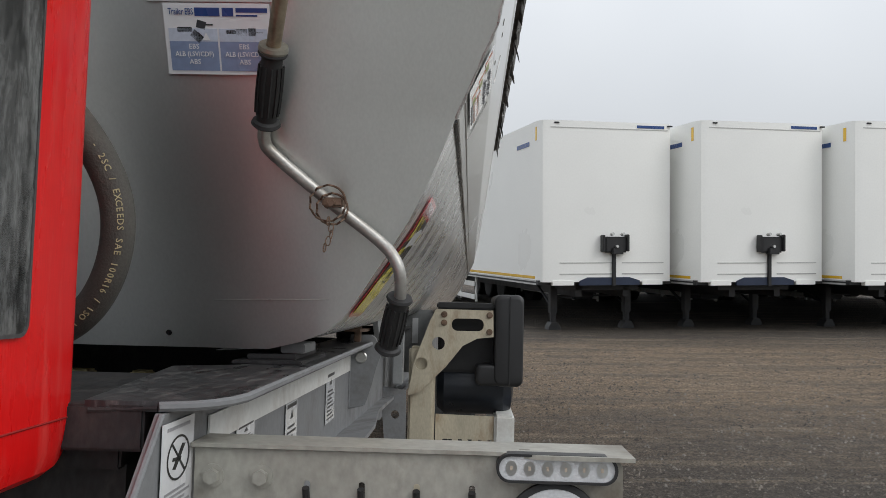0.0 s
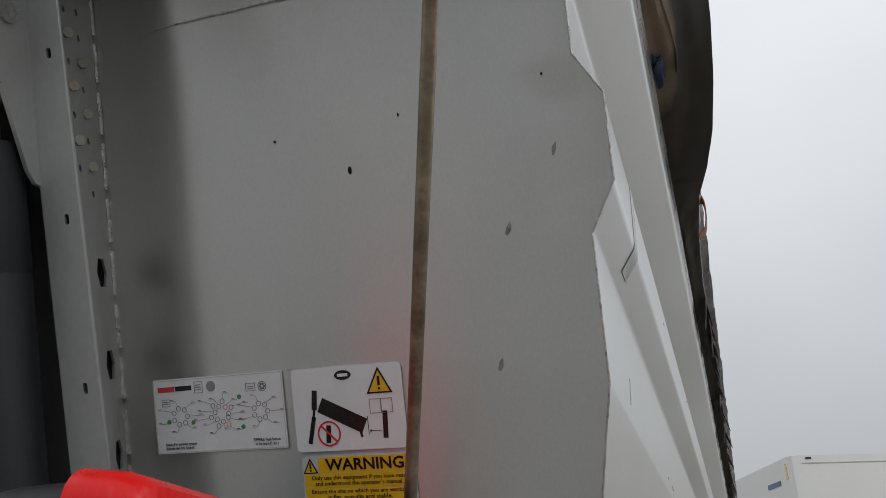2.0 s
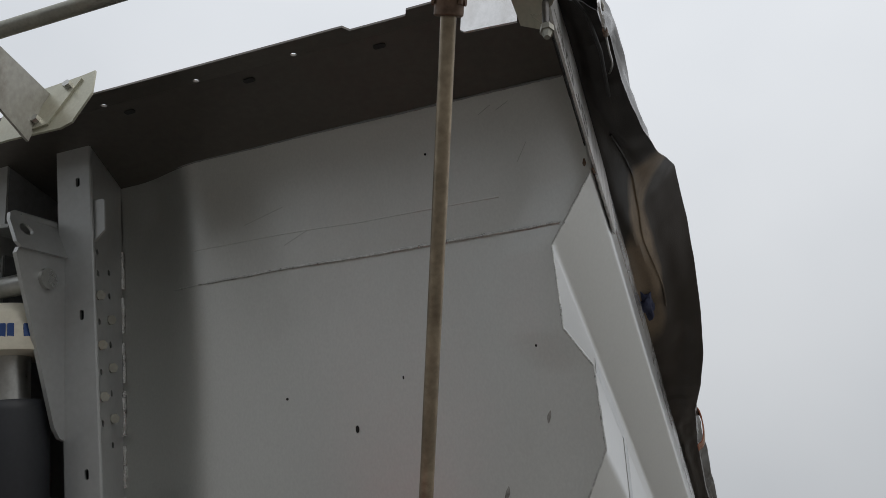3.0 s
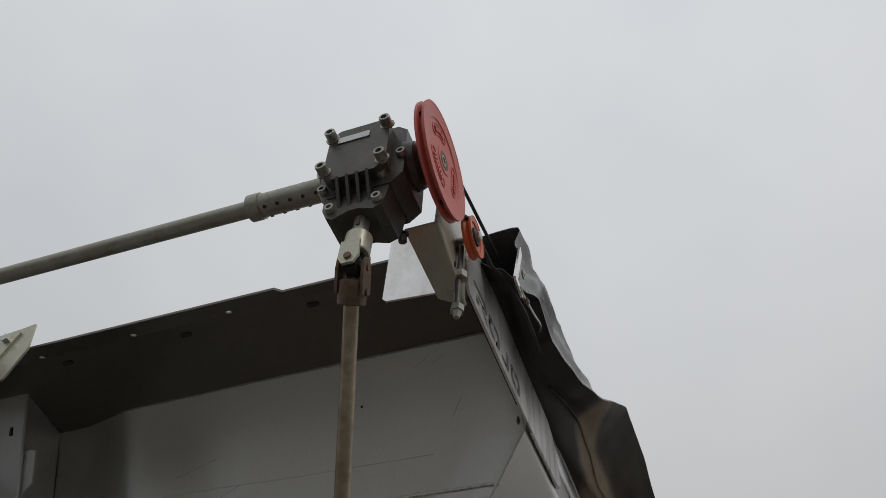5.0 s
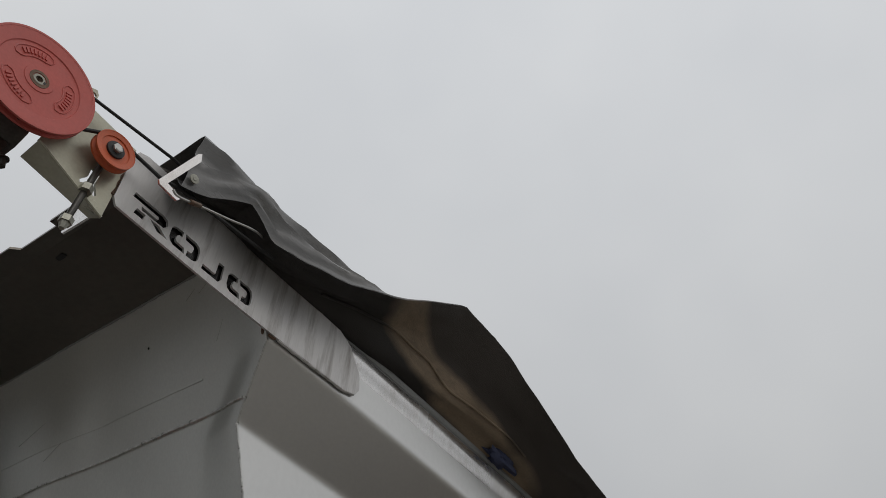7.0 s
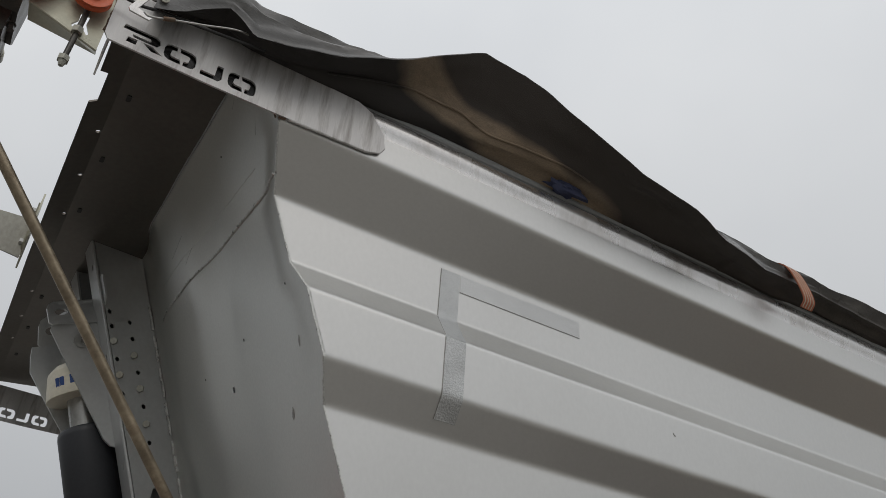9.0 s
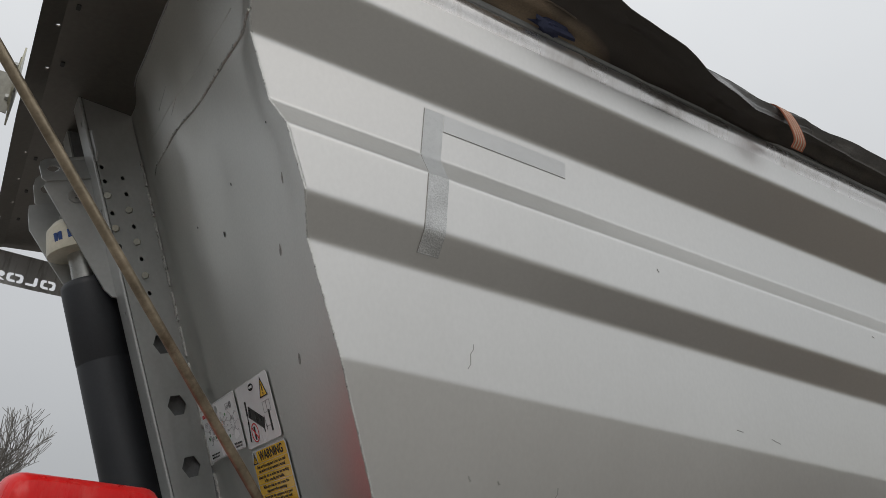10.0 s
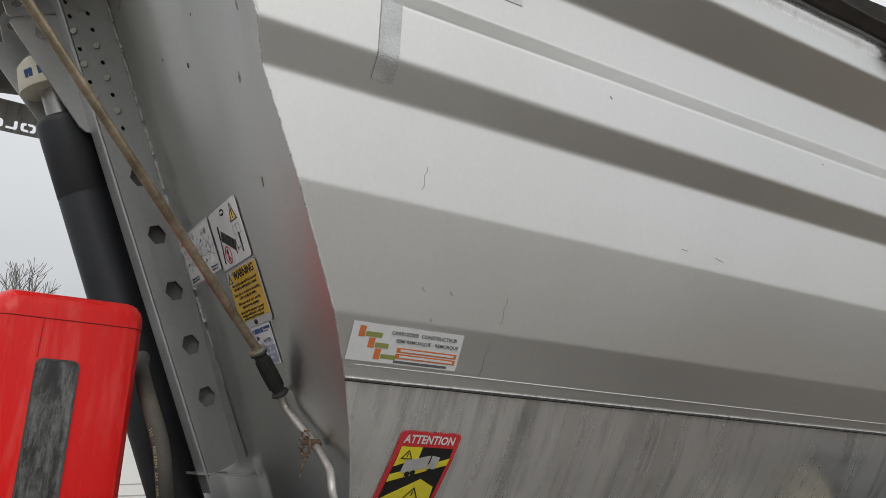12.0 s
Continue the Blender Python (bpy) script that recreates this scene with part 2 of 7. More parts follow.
YELLOW_BRIGHT = mat("bright_yellow_ink", (0.85, 0.72, 0.03), 0.20, 0.0, 0.04, 10, 60, 0.0)
for film_ in (STICKER, STICKER_GREY, STICKER_BLUE, INK_ORANGE, INK_GREEN, INK_RED, YELLOW, YELLOW_BRIGHT):
    film_.node_tree.nodes["Principled BSDF"].inputs["Coat Weight"].default_value = 0.8
    film_.node_tree.nodes["Principled BSDF"].inputs["Coat Roughness"].default_value = 0.12
TAPE_MESH = mat("honeycomb_reflective_tape", (0.54, 0.55, 0.55), 0.36, 0.6, 0.22, 12, 240, 0.4, rough_vary=0.04)
TAPE_PALE = mat("worn_silver_reflective_tape", (0.68, 0.69, 0.69), 0.35, 0.74, 0.04, 10, 900, 0.3, rough_vary=0.04)
TAPE = mat("silver_reflective_tape", (0.63, 0.645, 0.65), 0.36, 0.66, 0.05, 10, 900, 0.4, (0.50, 0.52, 0.53), 0.5, 60, rough_vary=0.04)
BOX_WHITE = mat("white_trailer_panel", (0.87, 0.87, 0.835), 0.35, 0.0, 0.03, 0.6, 30, 0.02)
def yard_ground():
    """Packed brown mud with darker streaks, grit and small pale stones."""
    m = bpy.data.materials.new("packed_brown_gravel")
    m.use_nodes = True
    n, l = m.node_tree.nodes, m.node_tree.links
    b = n["Principled BSDF"]
    co = n.new("ShaderNodeTexCoord")
    def noise_node(scale, detail, rough, stretch=(1, 1, 1)):
        mp = n.new("ShaderNodeMapping")
        mp.inputs["Scale"].default_value = stretch
        t = n.new("ShaderNodeTexNoise")
        t.inputs["Scale"].default_value, t.inputs["Detail"].default_value, t.inputs["Roughness"].default_value = scale, detail, rough
        l.new(co.outputs["Object"], mp.inputs["Vector"])
        l.new(mp.outputs[0], t.inputs["Vector"])
        return t.outputs["Fac"]
    def ramp(src, lo, hi, a, c):
        r = n.new("ShaderNodeMapRange")
        r.inputs[1].default_value, r.inputs[2].default_value, r.inputs[3].default_value, r.inputs[4].default_value = lo, hi, a, c
        l.new(src, r.inputs[0])
        return r.outputs[0]
    def mix(fac, a, c):
        x = n.new("ShaderNodeMix")
        x.data_type = "RGBA"
        l.new(fac, x.inputs[0])
        for k, v in ((6, a), (7, c)):
            if isinstance(v, tuple):
                x.inputs[k].default_value = v
            else:
                l.new(v, x.inputs[k])
        return x.outputs[2]
    def times(a, c):
        x = n.new("ShaderNodeMath")
        x.operation = "MULTIPLY"
        l.new(a, x.inputs[0])
        l.new(c, x.inputs[1])
        return x.outputs[0]
    # a brown drive track between darker gravel, its borders torn by wheel marks
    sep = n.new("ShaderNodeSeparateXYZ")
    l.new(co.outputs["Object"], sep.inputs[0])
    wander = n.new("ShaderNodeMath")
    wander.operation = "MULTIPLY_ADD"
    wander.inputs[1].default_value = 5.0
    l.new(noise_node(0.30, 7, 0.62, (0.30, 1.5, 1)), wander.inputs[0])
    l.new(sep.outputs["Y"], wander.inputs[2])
    brown_track = times(ramp(wander.outputs[0], 8.6, 11.6, 0, 1), ramp(wander.outputs[0], 16.6, 14.6, 0, 1))
    mud = mix(brown_track, (0.082, 0.065, 0.050, 1), (0.225, 0.162, 0.104, 1))
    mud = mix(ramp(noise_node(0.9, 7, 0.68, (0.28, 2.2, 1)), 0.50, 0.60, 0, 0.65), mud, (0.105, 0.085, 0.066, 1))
    mud = mix(ramp(noise_node(1.3, 7, 0.68, (0.22, 2.6, 1)), 0.54, 0.64, 0, 0.6), mud, (0.27, 0.21, 0.148, 1))
    grit = times(ramp(noise_node(48, 6, 0.8), 0.36, 0.64, 0.2, 1.8), ramp(noise_node(9, 7, 0.78), 0.35, 0.65, 0.55, 1.4))
    sc = n.new("ShaderNodeVectorMath")
    sc.operation = "SCALE"
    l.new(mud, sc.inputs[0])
    l.new(grit, sc.inputs["Scale"])
    vo = n.new("ShaderNodeTexVoronoi")
    vo.inputs["Scale"].default_value = 30
    l.new(co.outputs["Object"], vo.inputs["Vector"])
    stone = times(ramp(vo.outputs["Distance"], 0.18, 0.12, 0, 1), ramp(noise_node(6, 4, 0.7), 0.46, 0.60, 0, 0.8))
    # unseen pale ground added ahead of the nose to brighten the front wall
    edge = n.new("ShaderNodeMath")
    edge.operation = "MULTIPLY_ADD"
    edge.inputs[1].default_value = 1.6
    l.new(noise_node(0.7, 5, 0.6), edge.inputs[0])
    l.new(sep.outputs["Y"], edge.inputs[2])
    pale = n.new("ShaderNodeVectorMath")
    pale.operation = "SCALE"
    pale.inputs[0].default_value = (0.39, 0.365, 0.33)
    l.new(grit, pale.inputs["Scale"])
    # and spread unseen beside the body to brighten its lower side facets
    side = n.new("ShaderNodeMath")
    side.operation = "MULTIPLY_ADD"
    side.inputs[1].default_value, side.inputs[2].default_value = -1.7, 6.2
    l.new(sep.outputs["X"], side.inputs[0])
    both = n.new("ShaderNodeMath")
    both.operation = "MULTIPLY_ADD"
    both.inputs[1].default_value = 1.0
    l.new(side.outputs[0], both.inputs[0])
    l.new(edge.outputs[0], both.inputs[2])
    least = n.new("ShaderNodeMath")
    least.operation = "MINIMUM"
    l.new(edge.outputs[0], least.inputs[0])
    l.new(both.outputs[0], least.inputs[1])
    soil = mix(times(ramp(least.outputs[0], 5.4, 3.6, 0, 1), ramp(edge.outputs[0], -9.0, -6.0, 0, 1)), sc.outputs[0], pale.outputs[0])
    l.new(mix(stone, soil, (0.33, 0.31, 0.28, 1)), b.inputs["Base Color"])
    b.inputs["Roughness"].default_value = 0.85
    bp = n.new("ShaderNodeBump")
    bp.inputs["Strength"].default_value, bp.inputs["Distance"].default_value = 0.9, 0.012
    l.new(grit, bp.inputs["Height"])
    l.new(bp.outputs[0], b.inputs["Normal"])
    return m


DIRT = yard_ground()
PEBBLE = mat("yard_pebble", (0.12, 0.10, 0.08), 0.8, 0.0, 0.6, 3.0, 40, 0.3, (0.34, 0.32, 0.29), 0.6, 6)
BARK = mat("bare_tree_bark", (0.19, 0.18, 0.165), 0.9, 0.0, 0.2, 5, 50, 0.2)
LENS = mat("clear_lamp_lens", (0.68, 0.69, 0.70), 0.12, 0.2, 0.1, 50, 300, 0.2)


def clear_glass(name):
    """A thin clear sheet with a dusty, scratched haze."""
    m = bpy.data.materials.new(name)
    m.use_nodes = True
    n, l = m.node_tree.nodes, m.node_tree.links
    b = n["Principled BSDF"]
    b.inputs["Roughness"].default_value = 0.06
    b.inputs["Specular IOR Level"].default_value = 0.75
    clear = n.new("ShaderNodeBsdfTransparent")
    clear.inputs["Color"].default_value = (0.92, 0.94, 0.93, 1)
    mixer = n.new("ShaderNodeMixShader")
    co, mp, no = n.new("ShaderNodeTexCoord"), n.new("ShaderNodeMapping"), n.new("ShaderNodeTexNoise")
    mp.inputs["Scale"].default_value = (1, 2.0, 0.5)
    no.inputs["Scale"].default_value, no.inputs["Detail"].default_value, no.inputs["Roughness"].default_value = 20, 10, 0.75
    mr = n.new("ShaderNodeMapRange")
    mr.inputs[1].default_value, mr.inputs[2].default_value, mr.inputs[3].default_value, mr.inputs[4].default_value = 0.40, 0.66, 0.72, 0.98
    l.new(co.outputs["Object"], mp.inputs["Vector"])
    l.new(mp.outputs[0], no.inputs["Vector"])
    l.new(no.outputs["Fac"], mr.inputs[0])
    l.new(mr.outputs[0], mixer.inputs[0])
    haze = n.new("ShaderNodeValToRGB")
    haze.color_ramp.elements[0].position, haze.color_ramp.elements[1].position = 0.44, 0.72
    haze.color_ramp.elements[0].color, haze.color_ramp.elements[1].color = (0.02, 0.021, 0.021, 1), (0.24, 0.245, 0.24, 1)
    l.new(no.outputs["Fac"], haze.inputs["Fac"])
    l.new(haze.outputs[0], b.inputs["Base Color"])
    bp = n.new("ShaderNodeBump")
    bp.inputs["Strength"].default_value, bp.inputs["Distance"].default_value = 0.12, 0.003
    l.new(no.outputs["Fac"], bp.inputs["Height"])
    l.new(bp.outputs[0], b.inputs["Normal"])
    l.new(clear.outputs[0], mixer.inputs[1])
    l.new(b.outputs[0], mixer.inputs[2])
    l.new(mixer.outputs[0], n["Material Output"].inputs["Surface"])
    return m


WINDOW = clear_glass("scratched_clear_plastic")

# ---- building helpers; the tipper's own axes: x across, y to its rear, z up, all tilted a little as it is parked ----
TILTED = Matrix(((0.9998, -0.0007, 0.0209, -0.0345), (-0.0007, 0.9978, 0.0663, -0.1093), (-0.0209, -0.0663, 0.9976, 0.0567), (0, 0, 0, 1)))
LEVEL = Matrix.Identity(4)
ORIGIN = {}
RAKE = radians(23.634)
CR, SR = math.cos(RAKE), math.sin(RAKE)
WALL = 1.992
XC = -1.085


def fw(x, s, d=0.0):
    """A point of the raked front wall: across, up along it, and d in front of it."""
    y = WALL - d
    return Vector((x, y * CR - s * SR, y * SR + s * CR))


def thing(name, label, category, base, group="", kind="", frame_=None):
    ob = new(name)
    ob.matrix_world = (TILTED if frame_ is None else frame_) @ Matrix.Translation(base)
    ob.empty_display_size = 0.1
    ORIGIN[ob] = Vector(base)
    return tagged(ob, label, category, group, kind)


def part(name, bm, material, parent, label="", smooth=True, kind=""):
    base = ORIGIN[parent]
    bmesh.ops.translate(bm, verts=bm.verts, vec=-base)
    bmesh.ops.recalc_face_normals(bm, faces=bm.faces)
    me = bpy.data.meshes.new(name)
    bm.to_mesh(me)
    bm.free()
    me.materials.append(material)
    if smooth:
        for p in me.polygons:
            p.use_smooth = True
        me.set_sharp_from_angle(angle=radians(32))
    ob = new(name, me)
    ob.parent = parent
    ORIGIN[ob] = base
    return tagged(ob, label, "", "", kind)


def solid(name, bm, material, label, category, base, group="", kind="", frame_=None, smooth=True):
    """A thing that is one mesh."""
    base = Vector(base)
    bmesh.ops.translate(bm, verts=bm.verts, vec=-base)
    bmesh.ops.recalc_face_normals(bm, faces=bm.faces)
    me = bpy.data.meshes.new(name)
    bm.to_mesh(me)
    bm.free()
    me.materials.append(material)
    if smooth:
        for p in me.polygons:
            p.use_smooth = True
        me.set_sharp_from_angle(angle=radians(32))
    ob = new(name, me)
    ob.matrix_world = (TILTED if frame_ is None else frame_) @ Matrix.Translation(base)
    ORIGIN[ob] = base
    return tagged(ob, label, category, group, kind)


def B():
    return bmesh.new()


def box(bm, a, b, bevel=0.0, m=None, seg=2):
    a, b = Vector(a), Vector(b)
    r = bmesh.ops.create_cube(bm, size=1.0, matrix=Matrix.Translation((a + b) / 2) @ Matrix.Diagonal((*(b - a), 1)))
    vs = r["verts"]
    if bevel:
        es = list({e for v in vs for e in v.link_edges})
        r2 = bmesh.ops.bevel(bm, geom=es, offset=bevel, segments=seg, affect="EDGES", clamp_overlap=True)
        vs = list({v for f in r2["faces"] for v in f.verts} | {v for v in vs if v.is_valid})
    if m is not None:
        bmesh.ops.transform(bm, matrix=m, verts=[v for v in vs if v.is_valid])
    return bm


def cyl(bm, p0, p1, r0, r1=None, n=20, caps=True):
    p0, p1 = Vector(p0), Vector(p1)
    d = p1 - p0
    m = Matrix.Translation((p0 + p1) / 2) @ d.to_track_quat("Z", "Y").to_matrix().to_4x4()
    bmesh.ops.create_cone(bm, cap_ends=caps, segments=n, radius1=r0, radius2=r0 if r1 is None else r1, depth=d.length, matrix=m)
    return bm


def lathe(bm, p, axis, profile, n=40):
    """Turn a profile of (along, radius) round the axis through p."""
    q = Vector(axis).to_track_quat("Z", "Y").to_matrix().to_4x4()
    m = Matrix.Translation(p) @ q
    rings = []
    for a, r in profile:
        rings.append([bm.verts.new(m @ Vector((max(r, 1e-4) * math.cos(2 * math.pi * i / n), max(r, 1e-4) * math.sin(2 * math.pi * i / n), a))) for i in range(n)])
    for r0, r1 in zip(rings, rings[1:]):
        for i in range(n):
            bm.faces.new((r0[i], r0[(i + 1) % n], r1[(i + 1) % n], r1[i]))
    bm.faces.new(rings[0][::-1])
    bm.faces.new(rings[-1])
    return bm


def spline(pts, per=8):
    """Points of a smooth curve through pts."""
    pts = [Vector(p) for p in pts]
    ext = [pts[0] * 2 - pts[1]] + pts + [pts[-1] * 2 - pts[-2]]
    out = []
    for i in range(1, len(ext) - 2):
        a, b, c, d = ext[i - 1:i + 3]
        for k in range(per):
            t = k / per
            out.append(0.5 * (2 * b + (c - a) * t + (2 * a - 5 * b + 4 * c - d) * t * t + (3 * b - a - 3 * c + d) * t ** 3))
    return out + [pts[-1]]


def sweep(bm, pts, r, n=12, wobble=0.0):
    """A tube along points."""
    pts = [Vector(p) for p in pts]
    rings, up = [], Vector((0.31, 0.2, 0.93))
    for i, p in enumerate(pts):
        t = (pts[min(i + 1, len(pts) - 1)] - pts[max(i - 1, 0)]).normalized()
        x = t.cross(up).normalized()
        y = x.cross(t)
        up = y
        rr = r * (1 + wobble * noise.noise(p * 90))
        rings.append([bm.verts.new(p + rr * (x * math.cos(2 * math.pi * k / n) + y * math.sin(2 * math.pi * k / n))) for k in range(n)])
    for a, b in zip(rings, rings[1:]):
        for k in range(n):
            bm.faces.new((a[k], a[(k + 1) % n], b[(k + 1) % n], b[k]))
    bm.faces.new(rings[0][::-1])
    bm.faces.new(rings[-1])
    return bm


def weld(bm, a, b, r=0.005, step=0.008):
    """An uneven weld bead from a to b."""
    a, b = Vector(a), Vector(b)
    k = max(4, int((b - a).length / step))
    pts = [a.lerp(b, i / k) + Vector((noise.noise((a + Vector((i, 0, 3))) * 1.7), noise.noise((b + Vector((0, i, 1))) * 1.3), noise.noise((a + Vector((2, 1, i))) * 1.9))) * r * 0.45 for i in range(k + 1)]
    return sweep(bm, pts, r, 6, 0.45)


def plate(bm, outer, holes, f, thick):
    """A flat plate of given outline with holes through it; f(u, v, w) places it, w runs through its thickness."""
    loops = [list(outer)] + [list(h) for h in holes]
    tris = geometry.tessellate_polygon([[Vector((u, v, 0)) for u, v in lp] for lp in loops])
    flat = [p for lp in loops for p in lp]
    top = [bm.verts.new(f(u, v, 0.0)) for u, v in flat]
    bot = [bm.verts.new(f(u, v, thick)) for u, v in flat]
    for t in tris:
        try:
            bm.faces.new([top[i] for i in t])
            bm.faces.new([bot[i] for i in reversed(t)])
        except ValueError:
            pass
    k = 0
    for lp in loops:
        m = len(lp)
        for i in range(m):
            a, b = k + i, k + (i + 1) % m
            bm.faces.new((top[a], top[b], bot[b], bot[a]))
        k += m
    return bm


def ring(cu, cv, r, n=16, rv=None, start=0.0):
    return [(cu + r * math.cos(start + 2 * math.pi * i / n), cv + (r if rv is None else rv) * math.sin(start + 2 * math.pi * i / n)) for i in range(n)]


def rounded(u0, v0, u1, v1, r, n=4):
    pts = []
    for cu, cv, a0 in ((u1 - r, v1 - r, 0), (u0 + r, v1 - r, 90), (u0 + r, v0 + r, 180), (u1 - r, v0 + r, 270)):
        for i in range(n + 1):
            a = radians(a0 + 90 * i / n)
            pts.append((cu + r * math.cos(a), cv + r * math.sin(a)))
    return pts


def rect(u0, v0, u1, v1):
    return [(u0, v0), (u1, v0), (u1, v1), (u0, v1)]


def bolt(bm, p, axis, r=0.009, h=0.008, washer=True):
    axis = Vector(axis).normalized()
    p = Vector(p)
    if washer:
        cyl(bm, p, p + axis * 0.002, r * 1.5, n=14)
    cyl(bm, p + axis * 0.002, p + axis * (0.002 + h), r, n=6)
    return bm


def letters(bm, text, size, m, align="LEFT", width=None, depth=0.0004):
    """Writing in the built-in font, as flat mesh, placed by m."""
    cu = bpy.data.curves.new("writing", "FONT")
    cu.body, cu.size, cu.align_x, cu.align_y, cu.extrude = text, size, align, "CENTER", depth
    cu.resolution_u = 2
    cu.offset = 0.022 * size if size >= 0.016 else 0.006 * size
    ob = bpy.data.objects.new("writing", cu)
    me = bpy.data.meshes.new_from_object(ob)
    k = 1.0
    if width and len(me.vertices):
        xs = [v.co.x for v in me.vertices]
        k = width / max(1e-6, max(xs) - min(xs))
    me.transform(m @ Matrix.Diagonal((k, 1, 1, 1)))
    bm.from_mesh(me)
    bpy.data.objects.remove(ob)
    bpy.data.curves.remove(cu)
    bpy.data.meshes.remove(me)
    return bm


def wall_frame(x, s, d=0.003, turn=0.0):
    """A frame on the front wall: u across, v up along it."""
    o = fw(x, s, d)
    u = Vector((1, 0, 0))
    v = Vector((0, -SR, CR))
    w = u.cross(v)
    return Matrix(((u.x, v.x, w.x, o.x), (u.y, v.y, w.y, o.y), (u.z, v.z, w.z, o.z), (0, 0, 0, 1))) @ pose(0, 0, 0, 0, 0, turn)


def flat(bm, outline, m, w=0.0, thick=0.0012, holes=()):
    return plate(bm, outline, holes, lambda u, v, q: m @ Vector((u, v, w + thick - q)), thick)

# ---- the ground ----
bm = B()
N = 90
RISE = 0.17


def ground_z(x, y):
    """The yard is uneven and rises a little towards the parked row."""
    k = min(1.0, max(0.0, (y - 5.0) / 8.5)) * min(1.0, max(0.0, (x + 9.0) / 6.0))
    return RISE * k * k * (3 - 2 * k) + 0.05 * noise.noise(Vector((x * 0.25, (y - 8) * 0.2, 3))) * min(1, abs(x) + 0.3) * (1 - 0.8 * k)


def ground_at(i):
    u = (i - N / 2) / (N / 2)
    return math.copysign(abs(u) ** 3.2 * 2500, u)
gv = [[bm.verts.new((ground_at(i), 8 + ground_at(j), ground_z(ground_at(i), 8 + ground_at(j)))) for j in range(N + 1)] for i in range(N + 1)]
for i in range(N):
    for j in range(N):
        bm.faces.new((gv[i][j], gv[i + 1][j], gv[i + 1][j + 1], gv[i][j + 1]))
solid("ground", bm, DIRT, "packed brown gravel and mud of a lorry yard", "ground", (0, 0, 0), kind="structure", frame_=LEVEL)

# loose stones pressed into the yard
bm = B()
rnd = random.Random(5)
for k in range(24000):
    y = 2.9 + 11.1 * rnd.random() ** 1.6 + rnd.gauss(0.0, 0.8)
    x = rnd.uniform(-0.6, 1.6 + 0.62 * y)
    r = rnd.choice((0.005, 0.006, 0.008, 0.010, 0.013, 0.018))
    c = Vector((x, y, ground_z(x, y) + r * 0.25))
    a = rnd.uniform(0, 6.3)
    vs = [bm.verts.new(c + Vector((r * math.cos(a + q * 1.5708) * rnd.uniform(0.7, 1.3), r * math.sin(a + q * 1.5708) * rnd.uniform(0.7, 1.3), -0.3 * r))) for q in range(4)]
    top = bm.verts.new(c + Vector((rnd.uniform(-0.3, 0.3) * r, rnd.uniform(-0.3, 0.3) * r, r * rnd.uniform(0.35, 0.8))))
    for q in range(4):
        bm.faces.new((vs[q], vs[(q + 1) % 4], top))
solid("gravel_stones", bm, PEBBLE, "small loose stones strewn over the muddy yard", "gravel", (0, 8, 0), kind="stuff", frame_=LEVEL, smooth=False)

# ---- the tipper's body ----
def round_corners(pts, r, n=4):
    out = [Vector(pts[0])]
    for a, b, c in zip(pts, pts[1:], pts[2:]):
        a, b, c = Vector(a), Vector(b), Vector(c)
        k = min(r, (a - b).length * 0.45, (c - b).length * 0.45)
        p, q = b + (a - b).normalized() * k, b + (c - b).normalized() * k
        out.append(p + (a - b).normalized() * min(0.004, 0.04 * (a - b).length))
        for i in range(n + 1):
            t = i / n
            out.append((1 - t) ** 2 * p + 2 * t * (1 - t) * b + t * t * q)
        out.append(q + (c - b).normalized() * min(0.004, 0.04 * (c - b).length))
    return out + [Vector(pts[-1])]


PROFILE = [(-0.36, 0.822), (-0.30, 0.838), (-0.254, 0.858), (-0.221, 0.885), (-0.186, 0.936), (-0.134, 1.018), (-0.103, 1.068), (-0.069, 1.136), (-0.032, 1.226), (-0.0228, 1.248),
           (0.041, 1.398), (0.097, 1.700), (0.098, 1.966), (0.147, 2.056), (0.147, 2.215), (0.099, 2.295), (0.100, 2.466), (0.198, 2.600)]
SIDE = round_corners(PROFILE[9:13], 0.006, 3)[:-1] + round_corners([Vector(PROFILE[11]).lerp(Vector(PROFILE[12]), 0.5)] + [Vector(p) for p in PROFILE[12:-1]] + [Vector((0.2025, 2.606)), Vector((0.2050, 2.700))], 0.010, 4)
TUB = round_corners([(-0.45, 0.815)] + PROFILE[:10], 0.03, 3)
REAR = 9.4


def edge_x(s):
    for (x0, s0), (x1, s1) in zip(PROFILE, PROFILE[1:]):
        if s0 <= s <= s1:
            return x0 + (x1 - x0) * (s - s0) / (s1 - s0)
    return 0.198 if s > 2.6 else -0.36


def edge_d(s):
    """The sheet's side edge is swept back a little where the lower side begins."""
    return float(np.interp(s, [0.86, 1.05, 1.248, 1.398, 1.72], [0.0, -0.010, -0.020, -0.015, 0.0]))


def mirror(v, side):
    return v if side > 0 else Vector((2 * XC - v[0], v[1], v[2]))


body = thing("tipper_body", "bare aluminium tipper body with raked front and corrugated side walls", "tipper body", (XC, 3.0, 1.55))

